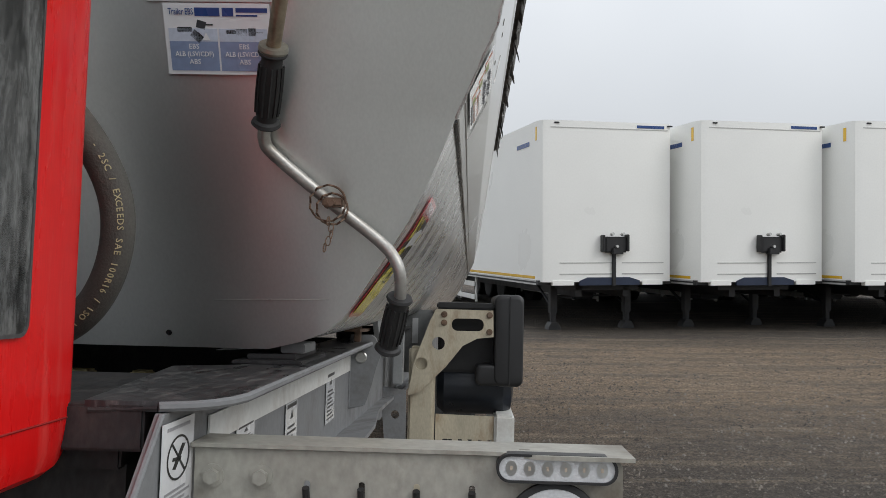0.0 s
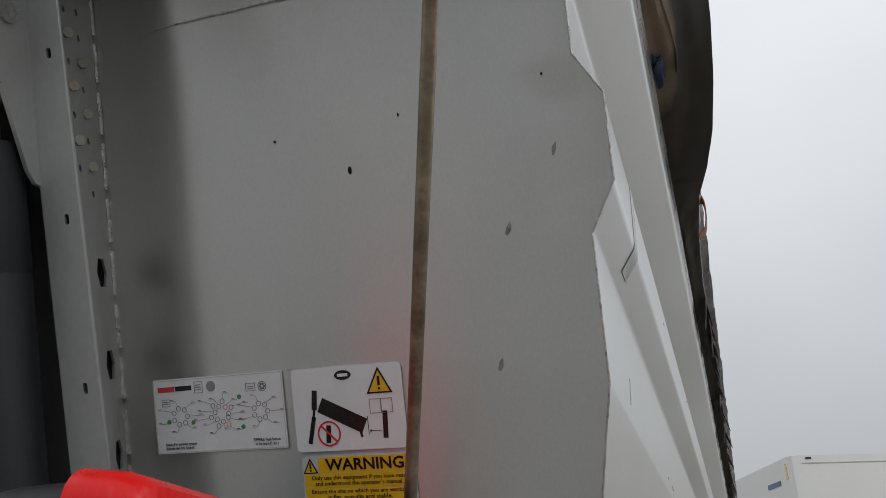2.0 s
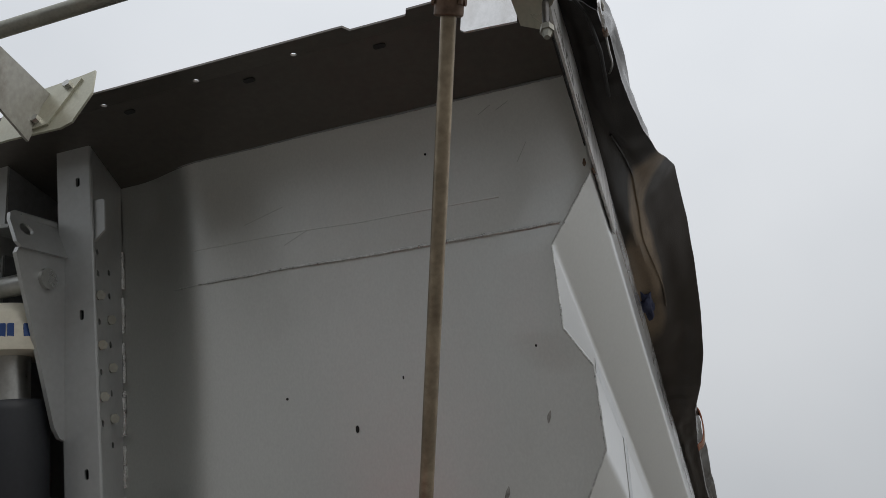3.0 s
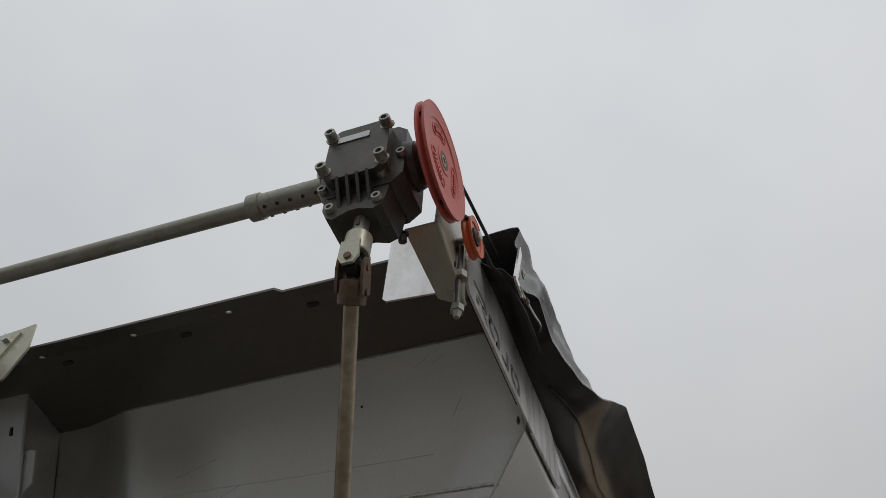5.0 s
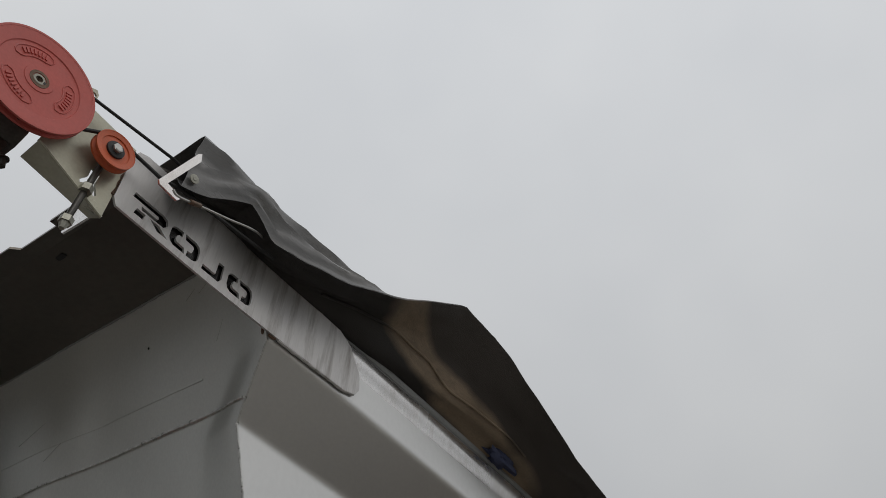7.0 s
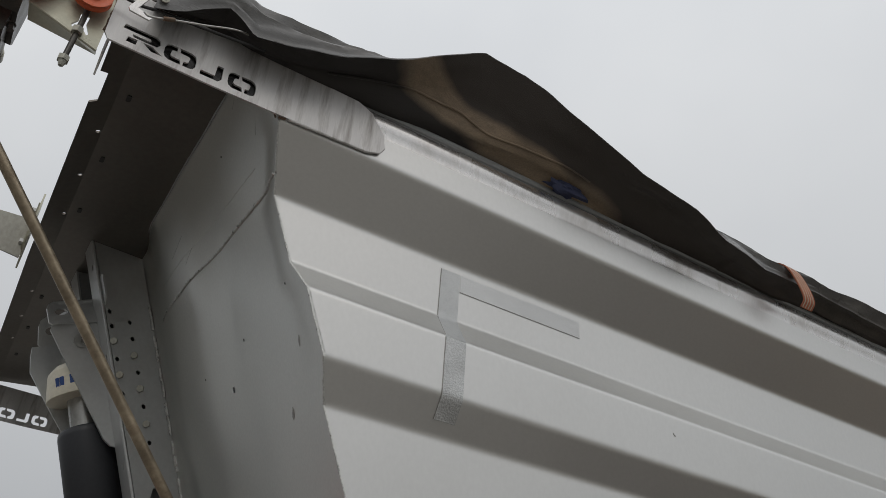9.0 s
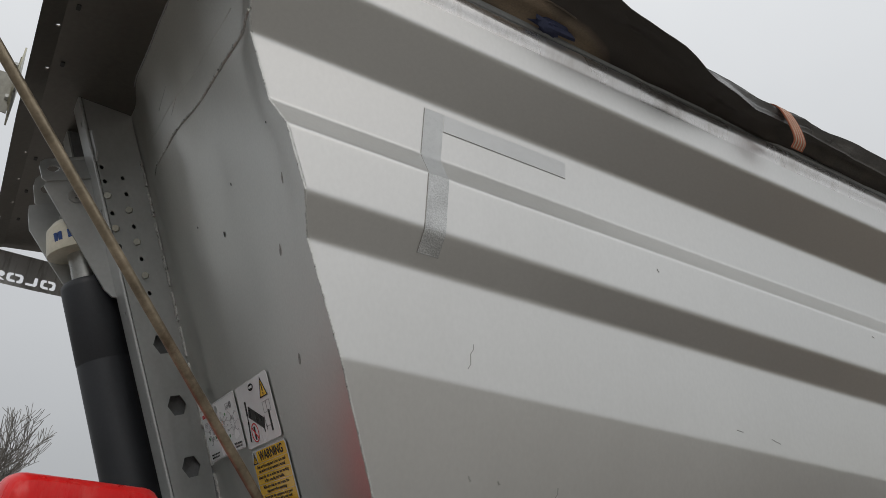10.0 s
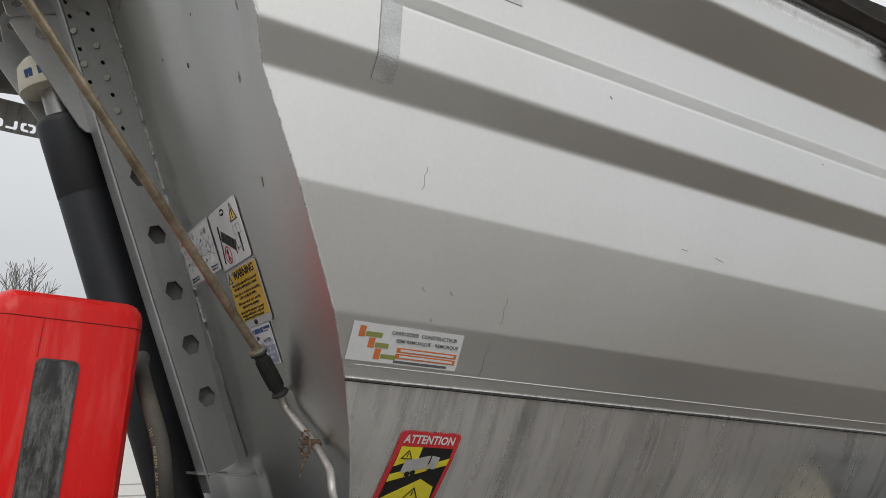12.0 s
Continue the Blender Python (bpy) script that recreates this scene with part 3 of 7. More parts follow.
def wall_depth(x, s):
    """How far the front sheet stands back of its plane: it dishes in towards the ram and waves a little."""
    k = min(1.0, max(0.0, (-0.70 - x) / 0.22)) if x > XC else min(1.0, max(0.0, (x - (2 * XC + 0.70)) / 0.22))
    k = k * k * (3 - 2 * k)
    xx = x if x > XC else 2 * XC - x
    w = min(1.0, max(0.0, (xx + 0.52) / 0.24))
    w = w * w * (3 - 2 * w)
    rise = min(1.0, max(0.0, (s - 1.70) / 0.816))
    crease = -0.022 * w * (rise ** 1.35 if s < 2.516 else max(0.0, (2.822 - s) / 0.306))
    ding = -0.007 * math.exp(-((xx + 0.865) / 0.028) ** 2 - ((s - 2.72) / 0.045) ** 2) - 0.003 * math.exp(-((xx + 0.33) / 0.05) ** 2 - ((s - 2.60) / 0.03) ** 2)
    calm = min(1.0, max(0.25, (s - 1.7) / 0.3))
    t = min(1.0, max(0.0, (s - 2.516) / 0.306))
    cove = -0.016 * (t ** 2 - t ** 4)
    return -0.030 * k + cove + crease + ding + calm * (0.0050 * noise.noise(Vector((x * 2.6, s * 2.4, 0.5))) + 0.0016 * noise.noise(Vector((x * 7, s * 6, 2.5))))


def wall_d(x, s):
    """Depth of the sheet with its edges held by the sides."""
    r = edge_x(s)
    near = min(x - 2 * XC + r, r - x)
    k = min(1.0, max(0.0, near) / 0.13)
    return wall_depth(x, s) * k * k * (3 - 2 * k) + edge_d(s) * max(0.0, 1 - near / 0.30) ** 1.5


def wall_bead(bm, x0, s0, x1, s1, r, step=0.008, up=0.002):
    """An uneven weld bead that follows the front sheet."""
    k = max(4, int(abs(x1 - x0) / step))
    pts = []
    for i in range(k + 1):
        x, q = x0 + (x1 - x0) * i / k, s0 + (s1 - s0) * i / k
        pts.append(fw(x, q + 0.45 * r * noise.noise(Vector((i * 1.7, x0, 1))), wall_d(x, q) + up + 0.3 * r * noise.noise(Vector((x1, i * 1.3, 2)))))
    return sweep(bm, pts, r, 6, 0.45)


bm = B()
levels = sorted({round(0.822 + i * (2.834 - 0.822) / 128, 4) for i in range(129)} | {round(s, 4) for _, s in PROFILE})
cols = 120
front, back = [], []
for s in levels:
    xr = edge_x(s)
    row = []
    for i in range(cols + 1):
        x = (2 * XC - xr) + (2 * xr - 2 * XC) * i / cols
        row.append((x, s, wall_d(x, s)))
    front.append([bm.verts.new(fw(x, s, d)) for x, s, d in row])
    back.append([bm.verts.new(fw(x, s, d - 0.006)) for x, s, d in row])
for j in range(len(levels) - 1):
    for i in range(cols):
        bm.faces.new((front[j][i], front[j][i + 1], front[j + 1][i + 1], front[j + 1][i]))
        bm.faces.new((back[j][i], back[j + 1][i], back[j + 1][i + 1], back[j][i + 1]))
    bm.faces.new((front[j][0], front[j + 1][0], back[j + 1][0], back[j][0]))
    bm.faces.new((front[j][cols], back[j][cols], back[j + 1][cols], front[j + 1][cols]))
for i in range(cols):
    bm.faces.new((front[0][i], back[0][i], back[0][i + 1], front[0][i + 1]))
    bm.faces.new((front[-1][i], front[-1][i + 1], back[-1][i + 1], back[-1][i]))
front_wall = part("front_wall", bm, ALU_FRONT, body, "raked grey aluminium front sheet")


def skin(profile, side, thick, f0):
    """A sheet of that profile from the front wall to the rear."""
    bm = B()
    rows = []
    for x, s in profile:
        p = fw(x, s, -0.004 + edge_d(s))
        rows.append([mirror(Vector((x, yy, p.z)), side) for yy in (p.y, 2.2, 3.6, 5.4, 7.4, REAR)])
    outer = [[bm.verts.new(v) for v in r] for r in rows]
    inner = [[bm.verts.new(v + Vector((-thick * side, 0, thick * f0))) for v in r] for r in rows]
    for a, b, c, d in zip(outer, outer[1:], inner, inner[1:]):
        for i in range(len(a) - 1):
            bm.faces.new((a[i], a[i + 1], b[i + 1], b[i]))
            bm.faces.new((c[i], d[i], d[i + 1], c[i + 1]))
        bm.faces.new((a[0], b[0], d[0], c[0]))
        bm.faces.new((a[-1], c[-1], d[-1], b[-1]))
    for o, q in ((outer[0], inner[0]), (outer[-1], inner[-1])):
        for i in range(len(o) - 1):
            bm.faces.new((o[i], q[i], q[i + 1], o[i + 1]))
    return bm


for side in (1, -1):
    part("side_wall", skin(SIDE, side, 0.02, 0.0), ALU_SIDE, body, "silver corrugated aluminium side wall")
    part("tub_side", skin(TUB, side, 0.01, 0.008), ALU_LOW, body, "rain-streaked aluminium lower side")
    # the top rail, a hollow section
    bm = B()
    sec = [(0.2047, 3.262), (0.2052, 3.279), (0.2075, 3.286), (0.2100, 3.297), (0.2104, 3.302), (0.2104, 3.320), (0.207, 3.326), (0.190, 3.330), (0.186, 3.334), (0.15, 3.338), (0.12, 3.336), (0.12, 3.20), (0.180, 3.20), (0.184, 3.25)]
    ends = [[bm.verts.new(mirror(Vector((x, (WALL - z * SR) / CR + 0.045 if yy is None else yy, z)), side)) for x, z in sec] for yy in (None, REAR)]
    for i in range(len(sec)):
        bm.faces.new((ends[0][i], ends[0][(i + 1) % len(sec)], ends[1][(i + 1) % len(sec)], ends[1][i]))
    bm.faces.new(ends[0])
    bm.faces.new(ends[1][::-1])
    rail = part("top_rail", bm, ALU_RAIL, body, "worn aluminium top rail")
    bm = B()
    cyl(bm, mirror(Vector((0.196, 0.70, 3.346)), side), mirror(Vector((0.196, REAR, 3.346)), side), 0.011, n=10)
    part("tarpaulin_tube", bm, GREY_PAINT, body)
    # the cut-out plate that carries the roof drive
    bm = B()
    outline = [(0.385, 3.205), (0.395, 3.190), (0.62, 3.187), (0.78, 3.189), (1.00, 3.196), (1.03, 3.206), (1.043, 3.226), (1.037, 3.262), (1.00, 3.316), (0.96, 3.334), (0.41, 3.345), (0.39, 3.338), (0.383, 3.32)]
    cut = []
    half = [(0.50, 0.0), (0.14, 0.0), (0.03, 0.10), (0.0, 0.30), (0.05, 0.75), (0.12, 0.92), (0.24, 1.0), (0.44, 1.0), (0.40, 0.72), (0.30, 0.70), (0.25, 0.64), (0.20, 0.38), (0.24, 0.30), (0.48, 0.28)]
    rest = [(1 - p, 1 - q) for p, q in half]
    bars = [[(-0.10, 0.72), (-0.04, 1.0), (0.84, 1.0), (0.97, 0.90), (0.99, 0.62), (0.86, 0.40), (0.20, 0.40), (0.17, 0.56), (0.66, 0.56), (0.71, 0.64), (0.68, 0.72)], [(-0.02, 0.0), (0.06, 0.32), (0.32, 0.32), (0.26, 0.0)], [(0.46, 0.32), (0.74, 0.32), (1.02, 0.0), (0.70, 0.0)]]
    hook = [[(0.0, 0.0), (0.05, 0.28), (0.62, 0.28), (0.76, 1.0), (1.0, 1.0), (0.90, 0.22), (0.74, 0.0)]]
    for y0, w, cells in ((0.424, 0.074, bars), (0.503, 0.073, (half, rest)), (0.582, 0.056, hook), (0.646, 0.068, (half, rest))):
        for cell in cells:
            cut.append([(y0 + w * p - 0.010 * (q - 0.5), 3.2045 + 0.044 * q) for p, q in cell])
    xp = 0.2062
    plate(bm, outline, cut, lambda u, v, q: mirror(Vector((xp + 0.005 - q, u, v)), side), 0.005)
    name_plate = part("name_plate", bm, NAME_PLATE, body, "aluminium side plate with cut-out shapes")
    if side > 0:
        # an added black sheet stands in for the shaded hollow behind the slots
        bm = B()
        plate(bm, rounded(0.42, 3.206, 0.735, 3.282, 0.01, 3), [], lambda u, v, q: Vector((0.2015 - q, u, v)), 0.003)
        part("slot_shade_sheet", bm, INK, name_plate, "added black sheet for the shaded hollow behind the cut-outs")
    bm = B()
    if side > 0:
        ring_w = [(0.80, 3.188), (1.00, 3.196), (1.03, 3.206), (1.043, 3.226), (1.037, 3.262), (1.022, 3.285)]
        for (ya, za), (yb, zb) in zip(ring_w, ring_w[1:]):
            weld(bm, (0.2082, ya, za), (0.2082, yb, zb), 0.0030, 0.006)
        part("weld_seam", bm, NAME_PLATE, body, "uneven weld round the end of the plate")
        bm = B()
        weld(bm, (0.2045, 0.778, 3.187), (0.2055, 0.795, 3.189), 0.0028)
        part("rust_streak", bm, RUSTY, body, "rust-stained weld at the corner")
        bm = B()
        weld(bm, (0.2045, 0.384, 3.21), (0.2045, 0.384, 3.335), 0.004)
        part("rust_streak", bm, RUSTY, body, "rusty front edge of the plate")

# floor and rear of the body
bm = B()
zf = fw(0, 0.815).z
box(bm, (2 * XC + 0.44, fw(0, 0.83).y + 0.03, zf + 0.01), (-0.44, REAR, zf + 0.022))
part("floor_sheet", bm, ALU_LOW, body)
bm = B()
gate = [(x - 0.012, fw(x, q, edge_d(q)).z) for x, q in PROFILE[1:]] + [(0.19, 3.32)]
plate(bm, gate + [(2 * XC - x, z) for x, z in reversed(gate)], [], lambda u, v, q: Vector((u, REAR - 0.04 + q, v)), 0.04)
part("tailgate", bm, ALU_SIDE, body)

# the hood over the front: a folded sheet with a notched edge and drain holes
bm = B()
hood_z = [(0.76, 3.393), (0.697, 3.386), (0.455, 3.358), (0.394, 3.330)]
def hood_point(u, v, q):
    z = np.interp(v, [p[0] for p in hood_z[::-1]], [p[1] for p in hood_z[::-1]])
    return Vector((u, v, z + 0.005 - q))
xl, xr = 2 * XC - 0.203, 0.203
def hood_edge(x):
    a = 0.394 + 0.006 * min(1.0, abs(x - XC))
    for c in (-0.13, 2 * XC + 0.13):
        if abs(x - c) < 0.058:
            return a + 0.018
        if abs(x - c) < 0.066:
            return a + 0.018 * (0.066 - abs(x - c)) / 0.008
    return a
xs = sorted({round(xl + (xr - xl) * i / 40, 4) for i in range(41)} | {c + o for c in (-0.13, 2 * XC + 0.13) for o in (-0.066, -0.058, 0.058, 0.066)})
rows = [[0.455] * len(xs), [0.697] * len(xs), [0.76] * len(xs)]
top = [[bm.verts.new(hood_point(x, y, 0.0)) for x, y in zip(xs, r)] for r in rows]
bot = [[bm.verts.new(hood_point(x, y, 0.006)) for x, y in zip(xs, r)] for r in rows]
for j in range(2):
    for i in range(len(xs) - 1):
        bm.faces.new((top[j][i], top[j][i + 1], top[j + 1][i + 1], top[j + 1][i]))
        bm.faces.new((bot[j][i], bot[j + 1][i], bot[j + 1][i + 1], bot[j][i + 1]))
for i in range(len(xs) - 1):
    bm.faces.new((top[0][i], bot[0][i], bot[0][i + 1], top[0][i + 1]))
    bm.faces.new((top[2][i], top[2][i + 1], bot[2][i + 1], bot[2][i]))
for j in range(2):
    bm.faces.new((top[j][0], top[j + 1][0], bot[j + 1][0], bot[j][0]))
    bm.faces.new((top[j][-1], bot[j][-1], bot[j + 1][-1], top[j + 1][-1]))
drains = [c for x in (-0.327, -0.556, -0.790) for c in (x, 2 * XC - x)]
plate(bm, [(x, hood_edge(x)) for x in xs] + [(xr, 0.455), (xl, 0.455)], [ring(x, 0.446, 0.0065, 10) for x in drains], hood_point, 0.006)
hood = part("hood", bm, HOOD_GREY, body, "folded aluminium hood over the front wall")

for x in (-0.155, -0.452, -0.752):
    for c in (x, 2 * XC - x):
        bm = B()
        plate(bm, rounded(c - 0.013, 0.478, c + 0.013, 0.490, 0.005, 3), [], lambda u, v, q: hood_point(u, v, 0.0055 + q), 0.003)
        part("drain_plug", bm, RUBBER, body, "black rubber drain plug")
# small holes, rust spots and scrapes of the front sheet
for x, s, r, w in ((-0.361, 2.150, 0.004, 0.008), (-0.540, 0.851, 0.0055, 0.0055), (-0.516, 2.231, 0.003, 0.003), (-0.149, 2.719, 0.0025, 0.003), (-0.25, 2.244, 0.0018, 0.004), (0.039, 2.270, 0.002, 0.003)):
    bm = B()
    plate(bm, ring(0, 0, r, 12, w), [], lambda u, v, q: fw(x + u, s + v, wall_d(x, s) + 0.0014 - q), 0.001)
    part("hole", bm, INK, body, "small dark hole in the sheet")
for x, s in ((0.046, 2.128), (-0.055, 1.993), (-0.096, 1.745)):
    bm = B()
    plate(bm, [(0.0045 * math.cos(a) * (1 + 0.6 * noise.noise(Vector((x * 9, a, 1)))), 0.011 * math.sin(a) * (1 + 0.6 * noise.noise(Vector((a, s * 7, 4))))) for a in [i * math.pi / 8 for i in range(16)]], [], lambda u, v, q: fw(x + u + 0.3 * v, s + v, wall_d(x, s) + 0.0012 - q), 0.001)
    part("smudge", bm, SMUDGE, body, "small dull smudge on the sheet")
for x, s in ((0.194, 2.625),):
    bm = B()
    plate(bm, [(0.0035 * math.cos(a) * (1 + 0.5 * noise.noise(Vector((x * 9, a, 1)))), 0.008 * math.sin(a) * (1 + 0.5 * noise.noise(Vector((a, s * 7, 4))))) for a in [i * math.pi / 8 for i in range(16)]], [], lambda u, v, q: fw(min(x, edge_x(s) - 0.008) + u, s + v, wall_d(x, s) + 0.0012 - q), 0.001)
    part("rust_spot", bm, RUSTY, body)
for x0, s0, x1, s1 in ((-0.60, 2.640, -0.50, 2.665), (0.05, 2.66, 0.075, 2.70), (-0.50, 2.573, -0.44, 2.600), (-0.451, 0.917, -0.244, 0.922), (0.02, 2.782, 0.05, 2.796), (-0.02, 2.780, 0.01, 2.796)):
    bm = B()
    sweep(bm, [fw(x0 + (x1 - x0) * i / 6, s0 + (s1 - s0) * i / 6, wall_d(x0 + (x1 - x0) * i / 6, s0 + (s1 - s0) * i / 6) + 0.0002) for i in range(7)], 0.0007, 5)
    part("scrape", bm, STEEL, body)
bm = B()
sweep(bm, [fw(0.0 - 0.74 * i / 40, 2.594 + 0.010 * i / 40, wall_d(-0.74 * i / 40, 2.594 + 0.010 * i / 40) - 0.0006) for i in range(41)], 0.0022, 6, 0.3)
part("inner_seam", bm, ALU_FRONT, body, "faint inner seam of the front sheet")

# welds and seams of the front wall
bm = B()
wall_bead(bm, 0.122, 2.510, 0.0, 2.517, 0.0038)
wall_bead(bm, 0.0, 2.517, -0.30, 2.519, 0.0040)
wall_bead(bm, -0.30, 2.519, -0.70, 2.519, 0.0034)
wall_bead(bm, -0.70, 2.519, -0.80, 2.520, 0.0016)
part("weld_seam", bm, WELD, body, "uneven weld bead across the front wall")
bm = B()
wall_bead(bm, 0.17, 2.822, -0.86, 2.824, 0.0026, 0.012)
part("weld_seam", bm, GREY_PAINT, body, "thin dirty weld under the hood")
bm = B()
for (x0, s0), (x1, s1) in zip(PROFILE[9:], PROFILE[10:]):
    weld(bm, fw(x0, s0, edge_d(s0)), fw(x1, s1, edge_d(s1)), 0.0022, 0.012)
part("weld_seam", bm, WELD, body, "weld along the corner of the body")
bm = B()
p = fw(-0.0228, 1.248, edge_d(1.248))
k = 60
sweep(bm, [Vector((p.x + 0.002, p.y + (REAR - p.y) * i / k, p.z + 0.0015 * noise.noise(Vector((i * 1.3, 0, 0))))) for i in range(k + 1)], 0.0028, 6, 0.3)
part("weld_seam", bm, WELD, body, "long weld between side wall and floor")
bm = B()
sweep(bm, [Vector((p.x - 0.0005, p.y + 0.002 + (REAR - p.y) * i / k, p.z - 0.0052 + 0.001 * noise.noise(Vector((i * 1.7, 3, 0))))) for i in range(k + 1)], 0.0032, 6, 0.3)
part("lap_gap", bm, INK, body, "dark open lap under the long weld")

# ---- the ram's columns on the front wall ----
def column(side):
    """A folded channel with hexagonal openings in its web, slots in its flange."""
    def lean(s):
        return -0.036 * (s - 1.85)
    def at(u, s):
        a = -0.884 + lean(s)
        return a + (-0.966 - a) * u, 0.128 - 0.160 * u
    def web(u, v, q):
        x, d = at(u, v)
        return mirror(fw(x - q, v, d), side)
    s0, s1 = 1.045, 2.872
    holes = [ring(0.52, s, 0.208, 6, 0.035) for s in (1.274, 1.446, 1.626, 1.815, 2.010)]
    holes += [ring(0.49, s, 0.042, 12, 0.0078) for s in (2.178, 2.293, 2.405, 2.519, 2.576)]
    holes += [ring(0.10, s, 0.042, 12, 0.0078) for s in (2.223, 2.335, 2.448, 2.560, 2.610)]
    bm = B()
    plate(bm, [(0.02, s0), (1.0, s0), (1.0, s1), (0.02, s1)], holes, web, 0.006)
    part("web", bm, COLUMN_GREY, body, "grey channel web with hexagonal openings")
    for u, s in ((0.50, 2.236), (0.49, 2.350), (0.48, 2.461), (0.12, 2.280), (0.11, 2.394), (0.10, 2.507)):
        bm = B()
        x, d = at(u, s)
        c = mirror(fw(x, s, d), side)
        bolt(bm, c, mirror(fw(x + 0.22, s, d + 0.110), side) - c, 0.0115, 0.010, washer=False)
        part("bolt", bm, GALV, body)
    bm = B()
    slots = [rounded(-0.9235, s - 0.011, -0.9125, s + 0.011, 0.004, 3) for s in (1.15, 1.445, 1.777, 2.119, 2.465, 2.78)]
    plate(bm, [(-0.976, s0 - 0.05), (-0.886, s0 - 0.05), (-0.886, s1), (-0.976, s1)], slots, lambda u, v, q: mirror(fw(u + lean(v), v, 0.135 - q), side), 0.006)
    part("flange", bm, COLUMN_GREY, body, "light grey slotted flange")
    bm = B()
    sweep(bm, [mirror(fw(-0.8865 + lean(s0 - 0.05 + (s1 - s0 + 0.05) * i / 20), s0 - 0.05 + (s1 - s0 + 0.05) * i / 20, 0.1305), side) for i in range(21)], 0.0045, 8)
    part("flange_lip", bm, COLUMN_GREY, body)
    # inner web in darker grey than the column, painting the shade inside it
    bm = B()
    plate(bm, [(-0.028, s0), (0.1285, s0), (0.1285, s1), (-0.028, s1)], [], lambda u, v, q: mirror(fw(-0.976 + lean(v) + q, v, u), side), 0.005)
    part("inner_web", bm, CHASSIS_GREY, body, "shaded inner web of the column")
    bm = B()
    s = s0
    while s < 2.66:
        ln = 0.05 + 0.09 * (0.5 + 0.5 * noise.noise(Vector((s * 3, side, 0))))
        weld(bm, mirror(fw(-0.961, s, -0.028), side), mirror(fw(-0.961, min(2.67, s + ln), -0.028), side), 0.0048, 0.006)
        s += ln + 0.022
    part("weld_seam", bm, WELD, body, "stitched weld along the column")
    bm = B()
    plate(bm, [(-0.985, -0.02), (-0.862, -0.02), (-0.850, 0.156), (-0.985, 0.156)], [], lambda u, v, q: mirror(fw(u, s0 - 0.012 + (v - 0.07) * SR / CR - q, v), side), 0.008)
    part("foot_plate", bm, COLUMN_GREY, body)


column(1)
column(-1)

# ---- the ram ----
ram = thing("hydraulic_ram", "dark grey telescopic tipping ram with cream cap", "hydraulic cylinder", fw(XC - 0.02, 0.6, 0.23))
RX, RD = -1.092, 0.185
bm = B()
lathe(bm, fw(RX, 0.55, RD), fw(RX, 1, RD) - fw(RX, 0, RD), [(0, 0.084), (1.465, 0.084), (1.468, 0.0832), (1.472, 0.0832), (1.475, 0.0845), (1.715, 0.0850), (1.730, 0.0825), (1.738, 0.076)], 48)
part("cylinder_tube", bm, CYL_GREY, ram)
bm = B()
lathe(bm, fw(RX, 2.27, RD), fw(RX, 1, RD) - fw(RX, 0, RD), [(0, 0.045), (0.14, 0.045)], 32)
part("piston_rod", bm, STEEL, ram, "bright piston rod")
bm = B()
lathe(bm, fw(RX, 2.385, RD), fw(RX, 1, RD) - fw(RX, 0, RD), [(0, 0.096), (0.004, 0.104), (0.012, 0.104), (0.085, 0.092), (0.09, 0.090), (0.11, 0.070), (0.115, 0.036)], 48)
cap = part("cap", bm, CREAM_CAP, ram, "cream painted cap with blue lettering bar")
bm = B()
for k in range(9):
    a = radians(205 + k * 8)
    if k in (3, 6):
        continue
    o = fw(RX, 2.425, RD)
    uu, vv = Vector((1, 0, 0)), (fw(0, 0, 1) - fw(0, 0, 0))
    for dz in (0.0,):
        pdir = uu * math.cos(radians(-20 + k * 9)) + vv * math.sin(radians(-20 + k * 9))
        c = o + pdir * 0.0985
        t = uu * -math.sin(radians(-20 + k * 9)) + vv * math.cos(radians(-20 + k * 9))
        up = fw(0, 1, 0) - fw(0, 0, 0)
        m = Matrix(((t.x, up.x, pdir.x, c.x), (t.y, up.y, pdir.y, c.y), (t.z, up.z, pdir.z, c.z), (0, 0, 0, 1)))
        flat(bm, rounded(-0.0065, -0.013, 0.0065, 0.020, 0.002, 2), m, -0.001, 0.003)
part("lettering_bar", bm, INK_BLUE, cap)

